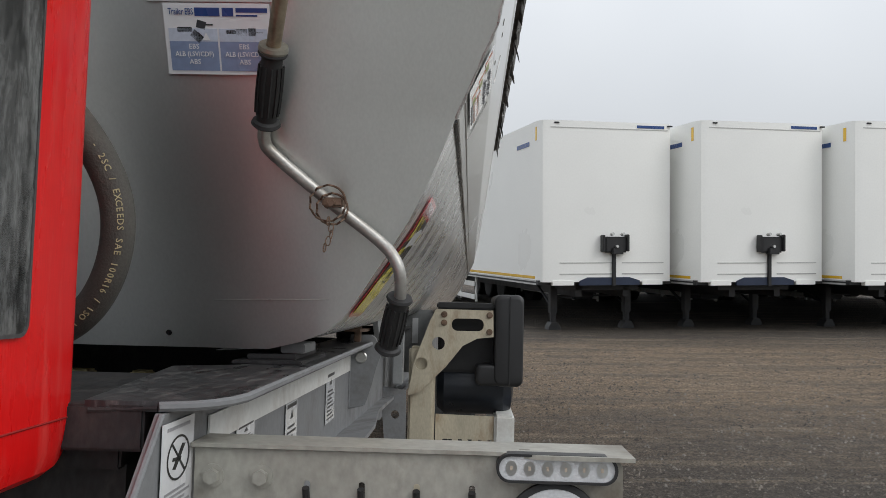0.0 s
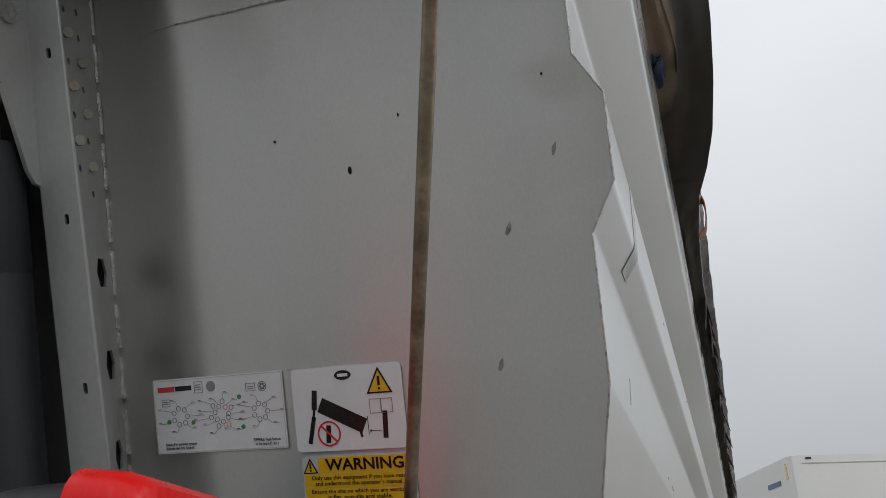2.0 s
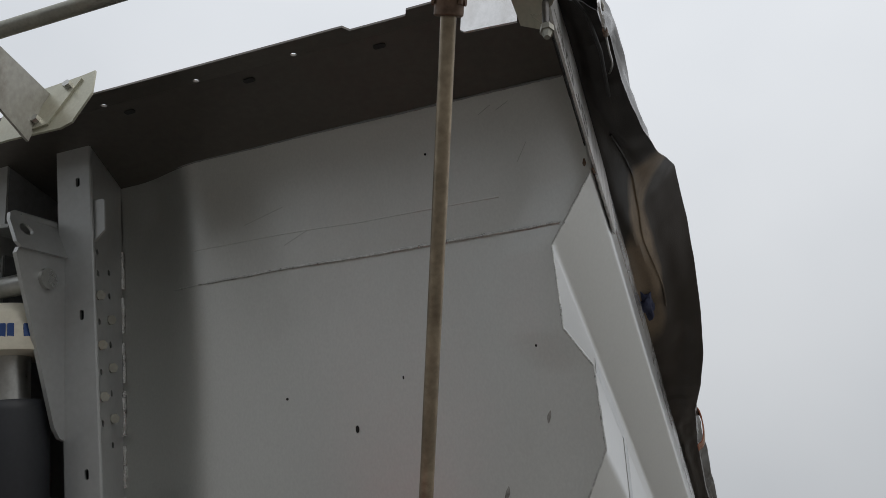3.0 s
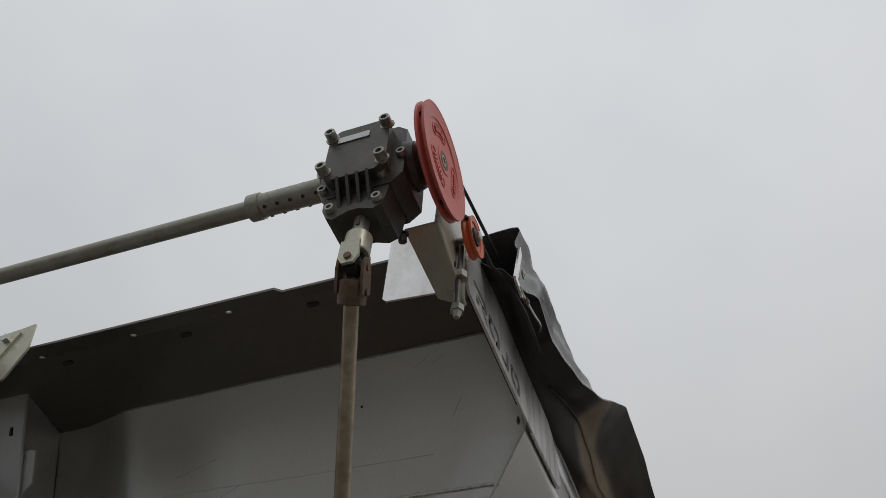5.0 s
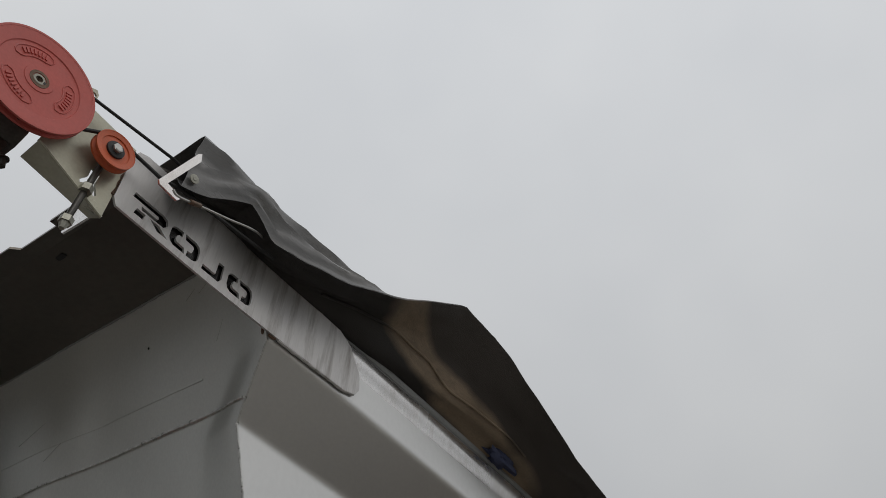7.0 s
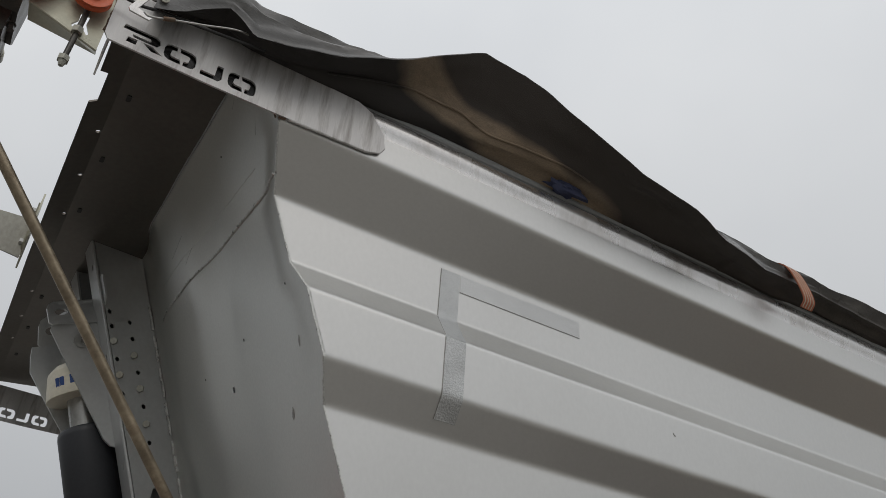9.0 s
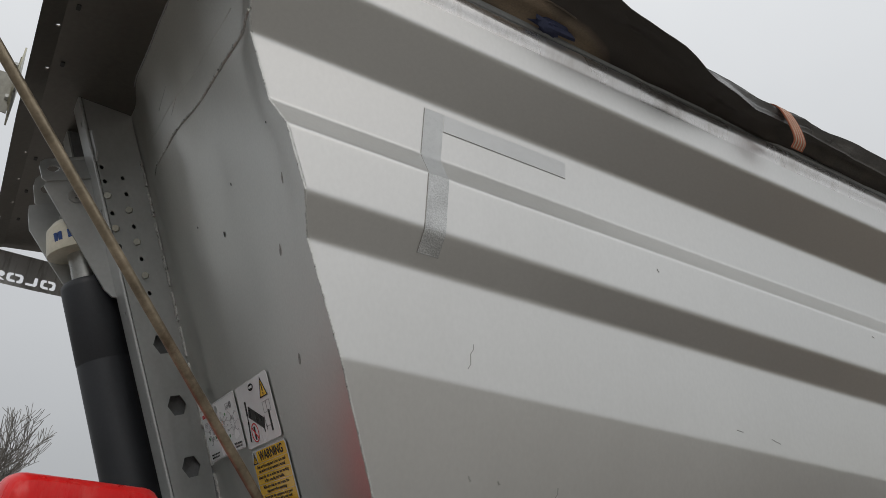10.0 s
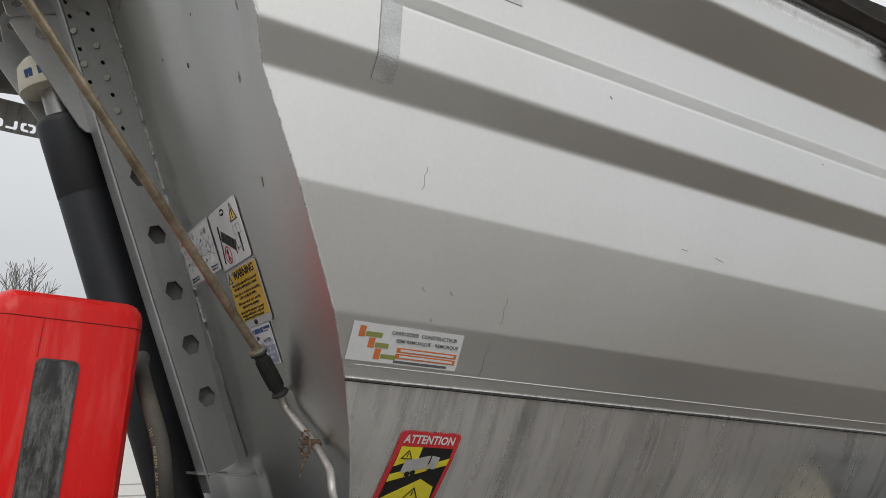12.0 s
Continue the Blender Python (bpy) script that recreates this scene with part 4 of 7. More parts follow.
# the yoke that hangs the ram between the columns
for side in (1, -1):
    bm = B()
    # the far cheek is wider, with a bent rim
    out = [(2.19, 0.120), (2.60, 0.10), (2.604, 0.268), (2.590, 0.275), (2.40, 0.218), (2.225, 0.165), (2.200, 0.148)] if side > 0 else [(2.19, 0.120), (2.604, 0.10), (2.604, 0.296), (2.573, 0.304), (2.520, 0.310), (2.392, 0.268), (2.300, 0.235), (2.200, 0.170)]
    plate(bm, out, [], lambda u, v, q: mirror(fw(-0.986 - q, u, v), side), 0.010)
    part("yoke_cheek", bm, COLUMN_GREY, body, "grey steel cheek of the ram yoke")
    bm = B()
    plate(bm, [(0.10, 0.0), (0.268, 0.0), (0.277, 0.012), (0.274, 0.066), (0.266, 0.084), (0.250, 0.094), (0.10, 0.096)], [ring(0.235, 0.050, 0.019, 16, 0.014)], lambda u, v, q: mirror(fw(-0.978 - 0.42 * v - q, 2.602 + v, u), side), 0.009)
    part("yoke_shoulder", bm, COLUMN_GREY, body, "folded shoulder with a round hole")
    bm = B()
    plate(bm, [(-1.008, 0.10), (XC + 0.0015, 0.10), (XC + 0.0015, 0.20), (-1.012, 0.236)], [], lambda u, v, q: mirror(fw(u, 2.690 - q, v), side), 0.009)
    part("yoke_top", bm, COLUMN_GREY, body)
    bm = B()
    plate(bm, [(-0.955, 2.60), (-0.885, 2.655), (-0.885, 2.725), (-0.89, 2.73), (-0.955, 2.73)], [], lambda u, v, q: mirror(fw(u, v, 0.126 - q), side), 0.006)
    part("gusset", bm, COLUMN_GREY, body)
bm = B()
cyl(bm, fw(-0.978, 2.545, 0.19), fw(2 * XC + 0.978, 2.545, 0.19), 0.024, n=20)
part("yoke_pin", bm, STEEL, body)

# ---- the roof drive ----
drive = thing("roof_drive", "cast gearbox with red pulley that rolls the tarpaulin", "roof drive", (0.11, 0.30, 3.2))
bm = B()
plate(bm, [(0.055, 3.228), (0.072, 3.212), (0.146, 3.212), (0.163, 3.228), (0.163, 3.332), (0.146, 3.350), (0.072, 3.350), (0.055, 3.332)], [], lambda u, v, q: Vector((u, 0.118 + q, v)), 0.026)
plate(bm, [(0.040, 3.215), (0.06, 3.195), (0.165, 3.195), (0.185, 3.215), (0.185, 3.335), (0.168, 3.352), (0.056, 3.352), (0.040, 3.335)], [], lambda u, v, q: Vector((u, 0.140 + q, v)), 0.085)
part("gearbox_housing", bm, CAST, drive, "dark ribbed cast iron housing")
bm = B()
lathe(bm, Vector((0.180, 0.180, 3.283)), (1, 0, 0), [(0, 0.045), (0.016, 0.040), (0.022, 0.030), (0.034, 0.030)], 24)
part("bearing_boss", bm, CAST, drive)
bm = B()
lathe(bm, Vector((0.045, 0.180, 3.283)), (-1, 0, 0), [(0, 0.045), (0.012, 0.040), (0.016, 0.030)], 24)
part("bearing_boss", bm, CAST, drive)
for k in range(4):
    bm = B()
    x = 0.080 + k * 0.017
    plate(bm, [(0.116, 3.214), (0.145, 3.200), (0.160, 3.160), (0.142, 3.165)], [], lambda u, v, q: Vector((x + q, u, v)), 0.005)
    part("rib", bm, CAST, drive)
bm = B()
plate(bm, [(0.054, 3.168), (0.062, 3.148), (0.074, 3.140), (0.100, 3.152), (0.116, 3.152), (0.140, 3.142), (0.154, 3.148), (0.160, 3.168), (0.164, 3.198), (0.054, 3.198)], [], lambda u, v, q: Vector((u, 0.142 + q, v)), 0.072)
lathe(bm, Vector((0.112, 0.172, 3.160)), (0, 0, -1), [(0, 0.030), (0.008, 0.026)], 20)
part("lower_flange", bm, CAST, drive)
for x, z in ((0.060, 3.332), (0.158, 3.330), (0.058, 3.236), (0.158, 3.232)):
    bm = B()
    lathe(bm, Vector((x, 0.120, z)), (0, -1, 0), [(0, 0.0125), (0.003, 0.0125), (0.003, 0.0095), (0.0175, 0.0095), (0.0185, 0.0088), (0.0185, 0.0055), (0.012, 0.0052)], 16)
    screw = part("cap_screw", bm, GALV, drive)
    bm = B()
    cyl(bm, (x, 0.1075, z), (x, 0.1065, z), 0.0050, n=6)
    part("socket", bm, INK, screw)
for x, y, z in ((0.069, 0.152, 3.164), (0.147, 0.152, 3.163), (0.180, 0.150, 3.265), (0.150, 0.148, 3.219), (0.050, 0.150, 3.216)):
    bm = B()
    lathe(bm, Vector((x, y, z)), (0, -1, 0), [(0, 0.0085), (0.017, 0.0085), (0.019, 0.0078), (0.019, 0.0045), (0.013, 0.0042)], 14)
    part("cap_screw", bm, GALV, drive)
bm = B()
m = Matrix.Translation((0.10, 0.1168, 3.318)) @ Matrix(((1, 0, 0, 0), (0, 0, -1, 0), (0, 1, 0, 0), (0, 0, 0, 1)))
flat(bm, rounded(-0.028, -0.008, 0.028, 0.008, 0.001, 1), m, 0.0, 0.001)
part("type_plate", bm, STICKER_GREY, drive, "small pale type plate")

def pulley(c, r, w, hub, material, name, label):
    """A grooved wheel on an axle across the tipper, dished on its outer face."""
    bm = B()
    lathe(bm, c, (1, 0, 0), [(-w, r * 0.35), (-w, r * 0.93), (-w, r), (-w * 0.55, r), (-w * 0.2, r * 0.90), (w * 0.0, r * 0.90), (w * 0.35, r), (w * 0.75, r), (w * 0.75, r * 0.96),
                              (w * 0.70, r * 0.955), (w * 0.55, r * 0.73), (w * 0.35, r * 0.715), (w * 0.33, r * 0.33), (w * 0.36, r * 0.26), (w * 0.5, r * 0.25), (w * 0.5, r * 0.11), (w * 0.2, r * 0.10)], 64)
    return part(name, bm, material, drive, label)

PUL = Vector((0.232, 0.181, 3.277))
wheel = pulley(PUL, 0.1015, 0.0095, True, PULLEY_RED, "pulley", "large faded red grooved pulley")
for a0 in (107, 227, 347):
    bm = B()
    for k in range(7):
        a = radians(a0 - 6 + k * 7.2)
        c = PUL + Vector((0.0038, math.cos(a) * 0.054, math.sin(a) * 0.054))
        m = Matrix.Translation(c) @ Matrix.Rotation(a, 4, "X") @ Matrix(((0, 0, 1, 0), (1, 0, 0, 0), (0, 1, 0, 0), (0, 0, 0, 1)))
        flat(bm, rounded(-0.0055, -0.002, 0.0055, 0.002, 0.001, 1), m, -0.001, 0.0028)
    loop = [(0.0435, -9 + q * 5.2) for q in range(11)] + [(0.047, 51), (0.0545, 55), (0.061, 51)] + [(0.0645, 43 - q * 5.2) for q in range(11)] + [(0.061, -17), (0.0545, -21), (0.047, -17), (0.0435, -9)]
    sweep(bm, [PUL + Vector((0.0034, math.cos(radians(a0 + q)) * rr, math.sin(radians(a0 + q)) * rr)) for rr, q in loop], 0.0014, 6)
    part("raised_mark", bm, PULLEY_RED, wheel)
bm = B()
lathe(bm, PUL - Vector((0.04, 0, 0)), (1, 0, 0), [(0, 0.0115), (0.0440, 0.0115), (0.0452, 0.0100), (0.0452, 0.0062), (0.036, 0.0050)], 24)
part("axle", bm, GALV, drive, "grey keyed shaft end")
bm = B()
cyl(bm, PUL + Vector((-0.006, 0, 0)), PUL + Vector((-0.0035, 0, 0)), 0.0052, n=14)
part("bore", bm, INK, drive, "dark centre bore")
bm = B()
lathe(bm, PUL + Vector((0.0030, 0, 0)), (1, 0, 0), [(0, 0.0175), (0.0024, 0.0172), (0.0026, 0.0118), (0.0, 0.0116)], 28)
part("hub_ring", bm, RUSTY, drive, "brown worn hub ring")
bm = B()
box(bm, PUL + Vector((-0.002, 0.008, -0.0035)), PUL + Vector((0.0054, 0.0155, 0.002)))
part("key", bm, INK, drive)
IDL = Vector((0.235, 0.340, 3.264))
idler = pulley(IDL, 0.0385, 0.010, False, IDLER_RED, "idler_pulley", "small orange-red idler pulley")
bm = B()
lathe(bm, IDL + Vector((0.003, 0, 0)), (1, 0, 0), [(0, 0.0175), (0.004, 0.0170), (0.005, 0.012)], 20)
part("bearing_cover", bm, RUBBER, idler, "black bearing cover")
bm = B()
cyl(bm, IDL - Vector((0.03, 0, 0)), IDL + Vector((0.009, 0, 0)), 0.006, n=10)
lathe(bm, IDL + Vector((0.008, 0, 0)), (1, 0, 0), [(0, 0.0095), (0.005, 0.0095), (0.0065, 0.007)], 6)
part("idler_axle", bm, STEEL, idler, "bright bolt")
# folded bracket
bm = B()
sec_outline = [(0.238, 3.200), (0.248, 3.30), (0.258, 3.375), (0.262, 3.390), (0.272, 3.395), (0.279, 3.386), (0.280, 3.352), (0.286, 3.348), (0.384, 3.340), (0.384, 3.150)]
slot = [(0.332, 3.228), (0.350, 3.228), (0.349, 3.205), (0.360, 3.182), (0.356, 3.177), (0.341, 3.196), (0.326, 3.184), (0.323, 3.190), (0.333, 3.207)]
plate(bm, sec_outline, [ring(0.270, 3.378, 0.007, 10), slot], lambda u, v, q: Vector((0.2065 - q, u, v)), 0.004)
def lower_flange(u, v, q):
    a = Vector((0.149, 0.243, 3.207)).lerp(Vector((0.2065, 0.239, 3.202)), u)
    b = Vector((0.158, 0.384, 3.184)).lerp(Vector((0.2065, 0.384, 3.152)), u)
    return a.lerp(b, v) - Vector((0, 0, q))
plate(bm, rect(0, 0, 1, 1), [], lower_flange, 0.004)
sweep(bm, [lower_flange(1.0, k / 8, 0.002) for k in range(9)], 0.0032, 8)
part("bracket", bm, ZINC, drive, "yellowish zinc-plated folded bracket")
bm = B()
plate(bm, [(0.048, 3.222), (0.055, 3.214), (0.150, 3.206), (0.150, 3.372), (0.066, 3.384), (0.052, 3.374)], [], lambda u, v, q: Vector((u, 0.392 + q, v)), 0.004)
part("back_plate", bm, ALU_RAIL, drive, "pale aluminium back plate")
bm = B()
cyl(bm, (0.212, 0.341, 3.25), (0.208, 0.337, 3.085), 0.0058, n=12)
rod_ = part("tension_bolt", bm, CAST, drive, "long dark threaded tension bolt")
for a, b, r0, r1 in (((0.210, 0.337, 3.100), (0.2095, 0.337, 3.088), 0.0115, 0.0115), ((0.2135, 0.339, 3.180), (0.213, 0.339, 3.166), 0.0115, 0.0115), ((0.2095, 0.337, 3.088), (0.209, 0.337, 3.076), 0.009, 0.005)):
    bm = B()
    cyl(bm, a, b, r0, r1, n=6)
    part("nut", bm, GALV, rod_)
bm = B()
bolt(bm, (0.156, 0.222, 3.168), (0, 0.3, -1), 0.007, 0.014)
part("bolt", bm, CAST, drive)
# the cables from the pulley to the tarpaulin
cable = thing("drive_cable", "black wire cable over the red pulley", "cable", (0.235, 0.3, 3.3))
bm = B()
top_pt = PUL + Vector((0, 0.076, 0.060))
sweep(bm, [PUL + Vector((0, -0.0955, 0.0)), PUL + Vector((0, -0.07, 0.066)), PUL + Vector((0, 0.0, 0.096)), PUL + Vector((0, 0.045, 0.085)), top_pt, Vector((0.240, 0.445, 3.352)), Vector((0.245, 0.55, 3.335))], 0.0032, 8)
part("upper_run", bm, RUBBER, cable)
bm = B()
sweep(bm, [PUL + Vector((0, 0.01, -0.0955)), IDL + Vector((0, -0.01, 0.036)), IDL + Vector((0, 0.018, 0.032)), Vector((0.24, 0.43, 3.286)), Vector((0.26, 0.47, 3.276)), Vector((0.268, 0.56, 3.277)), Vector((0.262, 0.70, 3.30))], 0.0036, 8)
part("lower_run", bm, RUBBER, cable)

# tube across to the far side, with its perforated coupling
tube = thing("drive_tube", "galvanised drive tube across the roof front", "tube", (-0.6, 0.178, 3.283))
bm = B()
cyl(bm, (0.035, 0.178, 3.284), (-0.108, 0.178, 3.286), 0.0210, n=24)
cyl(bm, (-0.094, 0.178, 3.286), (-0.116, 0.178, 3.286), 0.0240, n=24)
part("coupling", bm, GALV, tube, "perforated galvanised coupling")
for k in range(5):
    for a in (60, 150, 240, 300):
        bm = B()
        c = Vector((0.015 - k * 0.024, 0.178, 3.2835))
        d = Vector((0, -math.sin(radians(a)), math.cos(radians(a))))
        cyl(bm, c + d * 0.019, c + d * 0.0215, 0.0032, n=8)
        part("hole", bm, INK, tube)
bm = B()
cyl(bm, (-0.11, 0.178, 3.286), (2 * XC + 0.03, 0.178, 3.302), 0.0152, n=20)
part("tube", bm, GALV, tube)

# bracket that carries the tube in the middle
mid = thing("tube_bracket", "cream galvanised folded bracket bolted to the hood edge", "bracket", (-0.88, 0.30, 3.25))
bm = B()
plate(bm, [(-0.985, 3.225), (-0.935, 3.228), (-0.80, 3.222), (-0.775, 3.232), (-0.752, 3.31), (-0.768, 3.384), (-0.80, 3.378), (-0.985, 3.36)], [], lambda u, v, q: Vector((u, 0.376 + q, v)), 0.005)
part("base_plate", bm, ZINC, mid)
bm = B()
plate(bm, [(-0.905, 3.232), (-0.835, 3.240), (-0.792, 3.362), (-0.80, 3.368), (-0.855, 3.350)], [], lambda u, v, q: Vector((u, 0.371 + q, v)), 0.005)
part("foot_flange", bm, ZINC, mid)
bm = B()
plate(bm, [(0.376, 3.205), (0.376, 3.345), (0.165, 3.335), (0.150, 3.31), (0.165, 3.235)], [], lambda u, v, q: Vector((-0.872 - q, u, v)), 0.006)
part("arm", bm, BEAM_PAINT, mid, "cream painted arm")
bm = B()
box(bm, (-0.90, 0.148, 3.262), (-0.85, 0.208, 3.312), 0.006)
part("bearing_block", bm, CAST, mid)
bm = B()
bolt(bm, (-0.818, 0.374, 3.345), (0, -1, 0), 0.010, 0.012)
part("bolt", bm, STEEL, mid)
bm = B()
bolt(bm, (-0.868, 0.374, 3.258), (0, -1, 0), 0.010, 0.012)
part("bolt", bm, STEEL, mid)

# ---- the hand crank ----
crank = thing("hand_crank", "long worn galvanised hand crank with two black grips", "hand crank", (-0.1, 1.3, 1.7))
UJ = Vector((0.109, 0.170, 3.052))
dr = (Vector((-0.302, 1.222, 2.027)) - UJ).normalized()
rod0 = UJ + dr * 0.045
bm = B()
cyl(bm, (0.113, 0.167, 3.165), (0.110, 0.169, 3.10), 0.0125, n=16)
part("input_shaft", bm, GALV, crank, "grey input shaft with a key slot")
bm = B()
box(bm, (0.110, 0.1535, 3.128), (0.116, 0.157, 3.146), 0.001)
part("key_slot", bm, RUSTY, crank)
bm = B()
lathe(bm, Vector((0.1115, 0.169, 3.116)), (-0.05, 0.02, -1), [(0, 0.0185), (0.003, 0.0208), (0.038, 0.0208), (0.040, 0.0195), (0.040, 0.0140), (0.028, 0.0130)], 28)
part("joint_sleeve", bm, ZINC, crank, "pale zinc-plated sleeve of the joint")
for sy in (-1, 1):
    bm = B()
    plate(bm, [(-0.0150, 0.036), (-0.0165, 0.0), (-0.009, -0.013), (0.009, -0.013), (0.0165, 0.0), (0.0150, 0.036)], [], lambda u, v, q: UJ + Vector((u, sy * 0.0185 - q + 0.002, v)), 0.0045)
    part("upper_fork", bm, ZINC, crank, "pale upper fork")
bm = B()
box(bm, UJ + Vector((-0.0125, -0.0125, -0.0125)), UJ + Vector((0.0125, 0.0125, 0.0125)), 0.004)
part("cross", bm, RUBBER, crank, "dark joint cross")
yoke_up = Vector((1, 0, 0)).cross(dr).normalized()
yoke_side = dr.cross(yoke_up).normalized()
bm = B()
lathe(bm, UJ + dr * 0.056, -dr, [(0, 0.0120), (0, 0.0195), (0.002, 0.0212), (0.036, 0.0212), (0.038, 0.017)], 28)
for sx in (-1, 1):
    plate(bm, [(-0.0165, 0.040), (0.0165, 0.040), (0.0160, 0.004), (0.010, -0.011), (0.0, -0.0145), (-0.010, -0.011), (-0.0160, 0.004)], [], lambda u, v, q: UJ + yoke_side * (sx * 0.0195 - q + 0.0022) + yoke_up * u + dr * v, 0.0045)
part("universal_joint", bm, RUSTY, crank, "rusty universal joint yoke")
for c, ax_ in ((UJ, yoke_side), (UJ + dr * 0.036, yoke_side), (UJ, Vector((0, 1, 0)))):
    bm = B()
    cyl(bm, c - ax_ * 0.0245, c + ax_ * 0.0245, 0.0058, n=12)
    part("joint_pin", bm, RUSTY, crank)
G1, G1B, CLIP = Vector((-0.302, 1.222, 2.027)), Vector((-0.328, 1.298, 1.933)), Vector((-0.226, 1.363, 1.804))
G2, END = Vector((-0.112, 1.388, 1.652)), Vector((-0.135, 1.438, 1.562))
bm = B()
sweep(bm, [rod0.lerp(G1, i / 30) for i in range(31)], 0.0115, 14, 0.03)
part("rod", bm, ROD, crank, "worn galvanised rod with dark stains")
bm = B()
sweep(bm, spline([G1, G1.lerp(G1B, 0.5), G1B, Vector((-0.335, 1.316, 1.903)), Vector((-0.318, 1.329, 1.878)), CLIP, Vector((-0.152, 1.377, 1.748)), Vector((-0.124, 1.374, 1.719)), Vector((-0.112, 1.374, 1.690)), G2, G2.lerp(END, 0.4), END], 6), 0.0105, 14)
part("cranked_handle", bm, HANDLE, crank, "grey bent handle bar")
def grip(a, b):
    bm = B()
    d = b - a
    prof = [(0, 0.021), (0.004, 0.023), (0.008, 0.021), (0.010, 0.0165)]
    nrib = 5
    for i in range(nrib * 2 + 1):
        f = i / (nrib * 2)
        prof.append((0.014 + f * (d.length - 0.030), 0.0165 + 0.0025 * math.sin(f * math.pi)))
    prof += [(d.length - 0.012, 0.017), (d.length - 0.009, 0.022), (d.length - 0.004, 0.024), (d.length, 0.020)]
    lathe(bm, a, d, prof, 28)
    g = part("grip", bm, RUBBER, crank, "black ribbed rubber grip")
    bm = B()
    q = d.to_track_quat("Z", "Y").to_matrix()
    for i in range(12):
        an = 2 * math.pi * i / 12
        o = q @ Vector((math.cos(an), math.sin(an), 0))
        sweep(bm, [a + d * (0.18 + 0.64 * k / 6) + o * (0.0172 + 0.0022 * math.sin((0.18 + 0.64 * k / 6) * math.pi)) for k in range(7)], 0.0022, 5)
    part("grip_rib", bm, RUBBER, g)
grip(G1 + (G1 - G1B) * -0.04, G1B + (G1B - G1) * 0.10)
grip(G2, END + (END - G2) * 0.05)
bm = B()
lathe(bm, G1 + (G1 - G1B).normalized() * 0.004, G1B - G1, [(0, 0.012), (0.0, 0.022), (0.006, 0.0235), (0.010, 0.022), (0.010, 0.012)], 24)
part("collar", bm, GALV, crank, "pale collar")
# wire clip with its little chain
bm = B()
ax = (G2 - CLIP).normalized()
sx = ax.cross(Vector((0, -1, 0.3))).normalized()
sy = ax.cross(sx)
for k, rr in ((0, 0.030), (0.012, 0.026)):
    c = CLIP + Vector((-0.006, -0.02, 0.0)) + ax * k
    sweep(bm, [c + Vector((math.cos(2 * math.pi * i / 20) * rr * (1 + 0.1 * k), -0.006 * math.sin(3 * i), math.sin(2 * math.pi * i / 20) * rr)) for i in range(21)], 0.0019, 6)
box(bm, CLIP + Vector((-0.016, -0.02, -0.006)), CLIP + Vector((0.018, 0.014, 0.010)), 0.003)
cyl(bm, CLIP + Vector((0, -0.03, 0)), CLIP + Vector((0, 0.02, 0.0)), 0.006, n=10)
for k in range(5):
    c = CLIP + Vector((-0.004 + 0.006 * math.sin(k), -0.022, -0.03 - 0.011 * k))
    sweep(bm, [c + Vector((math.cos(2 * math.pi * i / 10) * (0.004 if k % 2 else 0.002), math.sin(2 * math.pi * i / 10) * (0.002 if k % 2 else 0.004), math.sin(2 * math.pi * i / 10) * 0.008)) for i in range(11)], 0.0011, 5)
part("spring_clip", bm, RUSTY, crank, "rusty wire spring clip with a short chain")

# ---- the tarpaulin ----
tarp = thing("tarpaulin", "dark grey roll tarpaulin loose along the top rail", "tarpaulin", (0.2, 2.0, 3.4))
ED_Y = [0.455, 0.515, 0.555, 0.60, 0.63, 0.665, 0.76, 0.88, 0.99, 1.09, 1.22, 1.345, 1.54, 1.75, 1.97, 2.12, 2.33, 2.66, 3.2, 4.0, 6.0, 9.3]
ED_X = [0.280, 0.284, 0.286, 0.286, 0.288, 0.292, 0.300, 0.315, 0.33, 0.346, 0.366, 0.372, 0.373, 0.365, 0.352, 0.325, 0.29, 0.27, 0.26, 0.265, 0.26, 0.26]
ED_Z = [3.260, 3.288, 3.316, 3.346, 3.330, 3.296, 3.312, 3.345, 3.398, 3.455, 3.530, 3.522, 3.454, 3.392, 3.378, 3.342, 3.352, 3.370, 3.368, 3.375, 3.37, 3.37]
def ed(y):
    return float(np.interp(y, ED_Y, ED_X)), float(np.interp(y, ED_Y, ED_Z))
ys = [0.455 + 0.012 * i for i in range(200)] + [2.86 + 0.1 * i for i in range(65)]
# flap: from the rail out to its free edge; the underside is the brown lining
def flap(y, t):
    ex, ez = ed(y)
    x0, z0 = 0.180, 3.338
    sag = 0.020 * math.sin(math.pi * t) * (1 if y < 2.2 else 0.3)
    w = 0.016 * noise.noise(Vector((y * 4, t * 3, 0.3))) * math.sin(math.pi * min(1, t * 1.0)) + 0.006 * noise.noise(Vector((y * 11, t * 5, 1.3)))
    pocket = max(0.0, 1 - abs(y - 1.25) / 0.55)
    w += -0.030 * pocket * math.exp(-((t - 0.30 - 0.12 * math.sin(y * 5)) / 0.13) ** 2) + 0.012 * pocket * math.exp(-((t - 0.52) / 0.12) ** 2)
    return Vector((x0 + (ex - x0) * t + w * 0.5 * t, y, z0 + (ez - z0) * (t ** 1.25) + sag * 0.3 + w * min(1, 3 * t)))
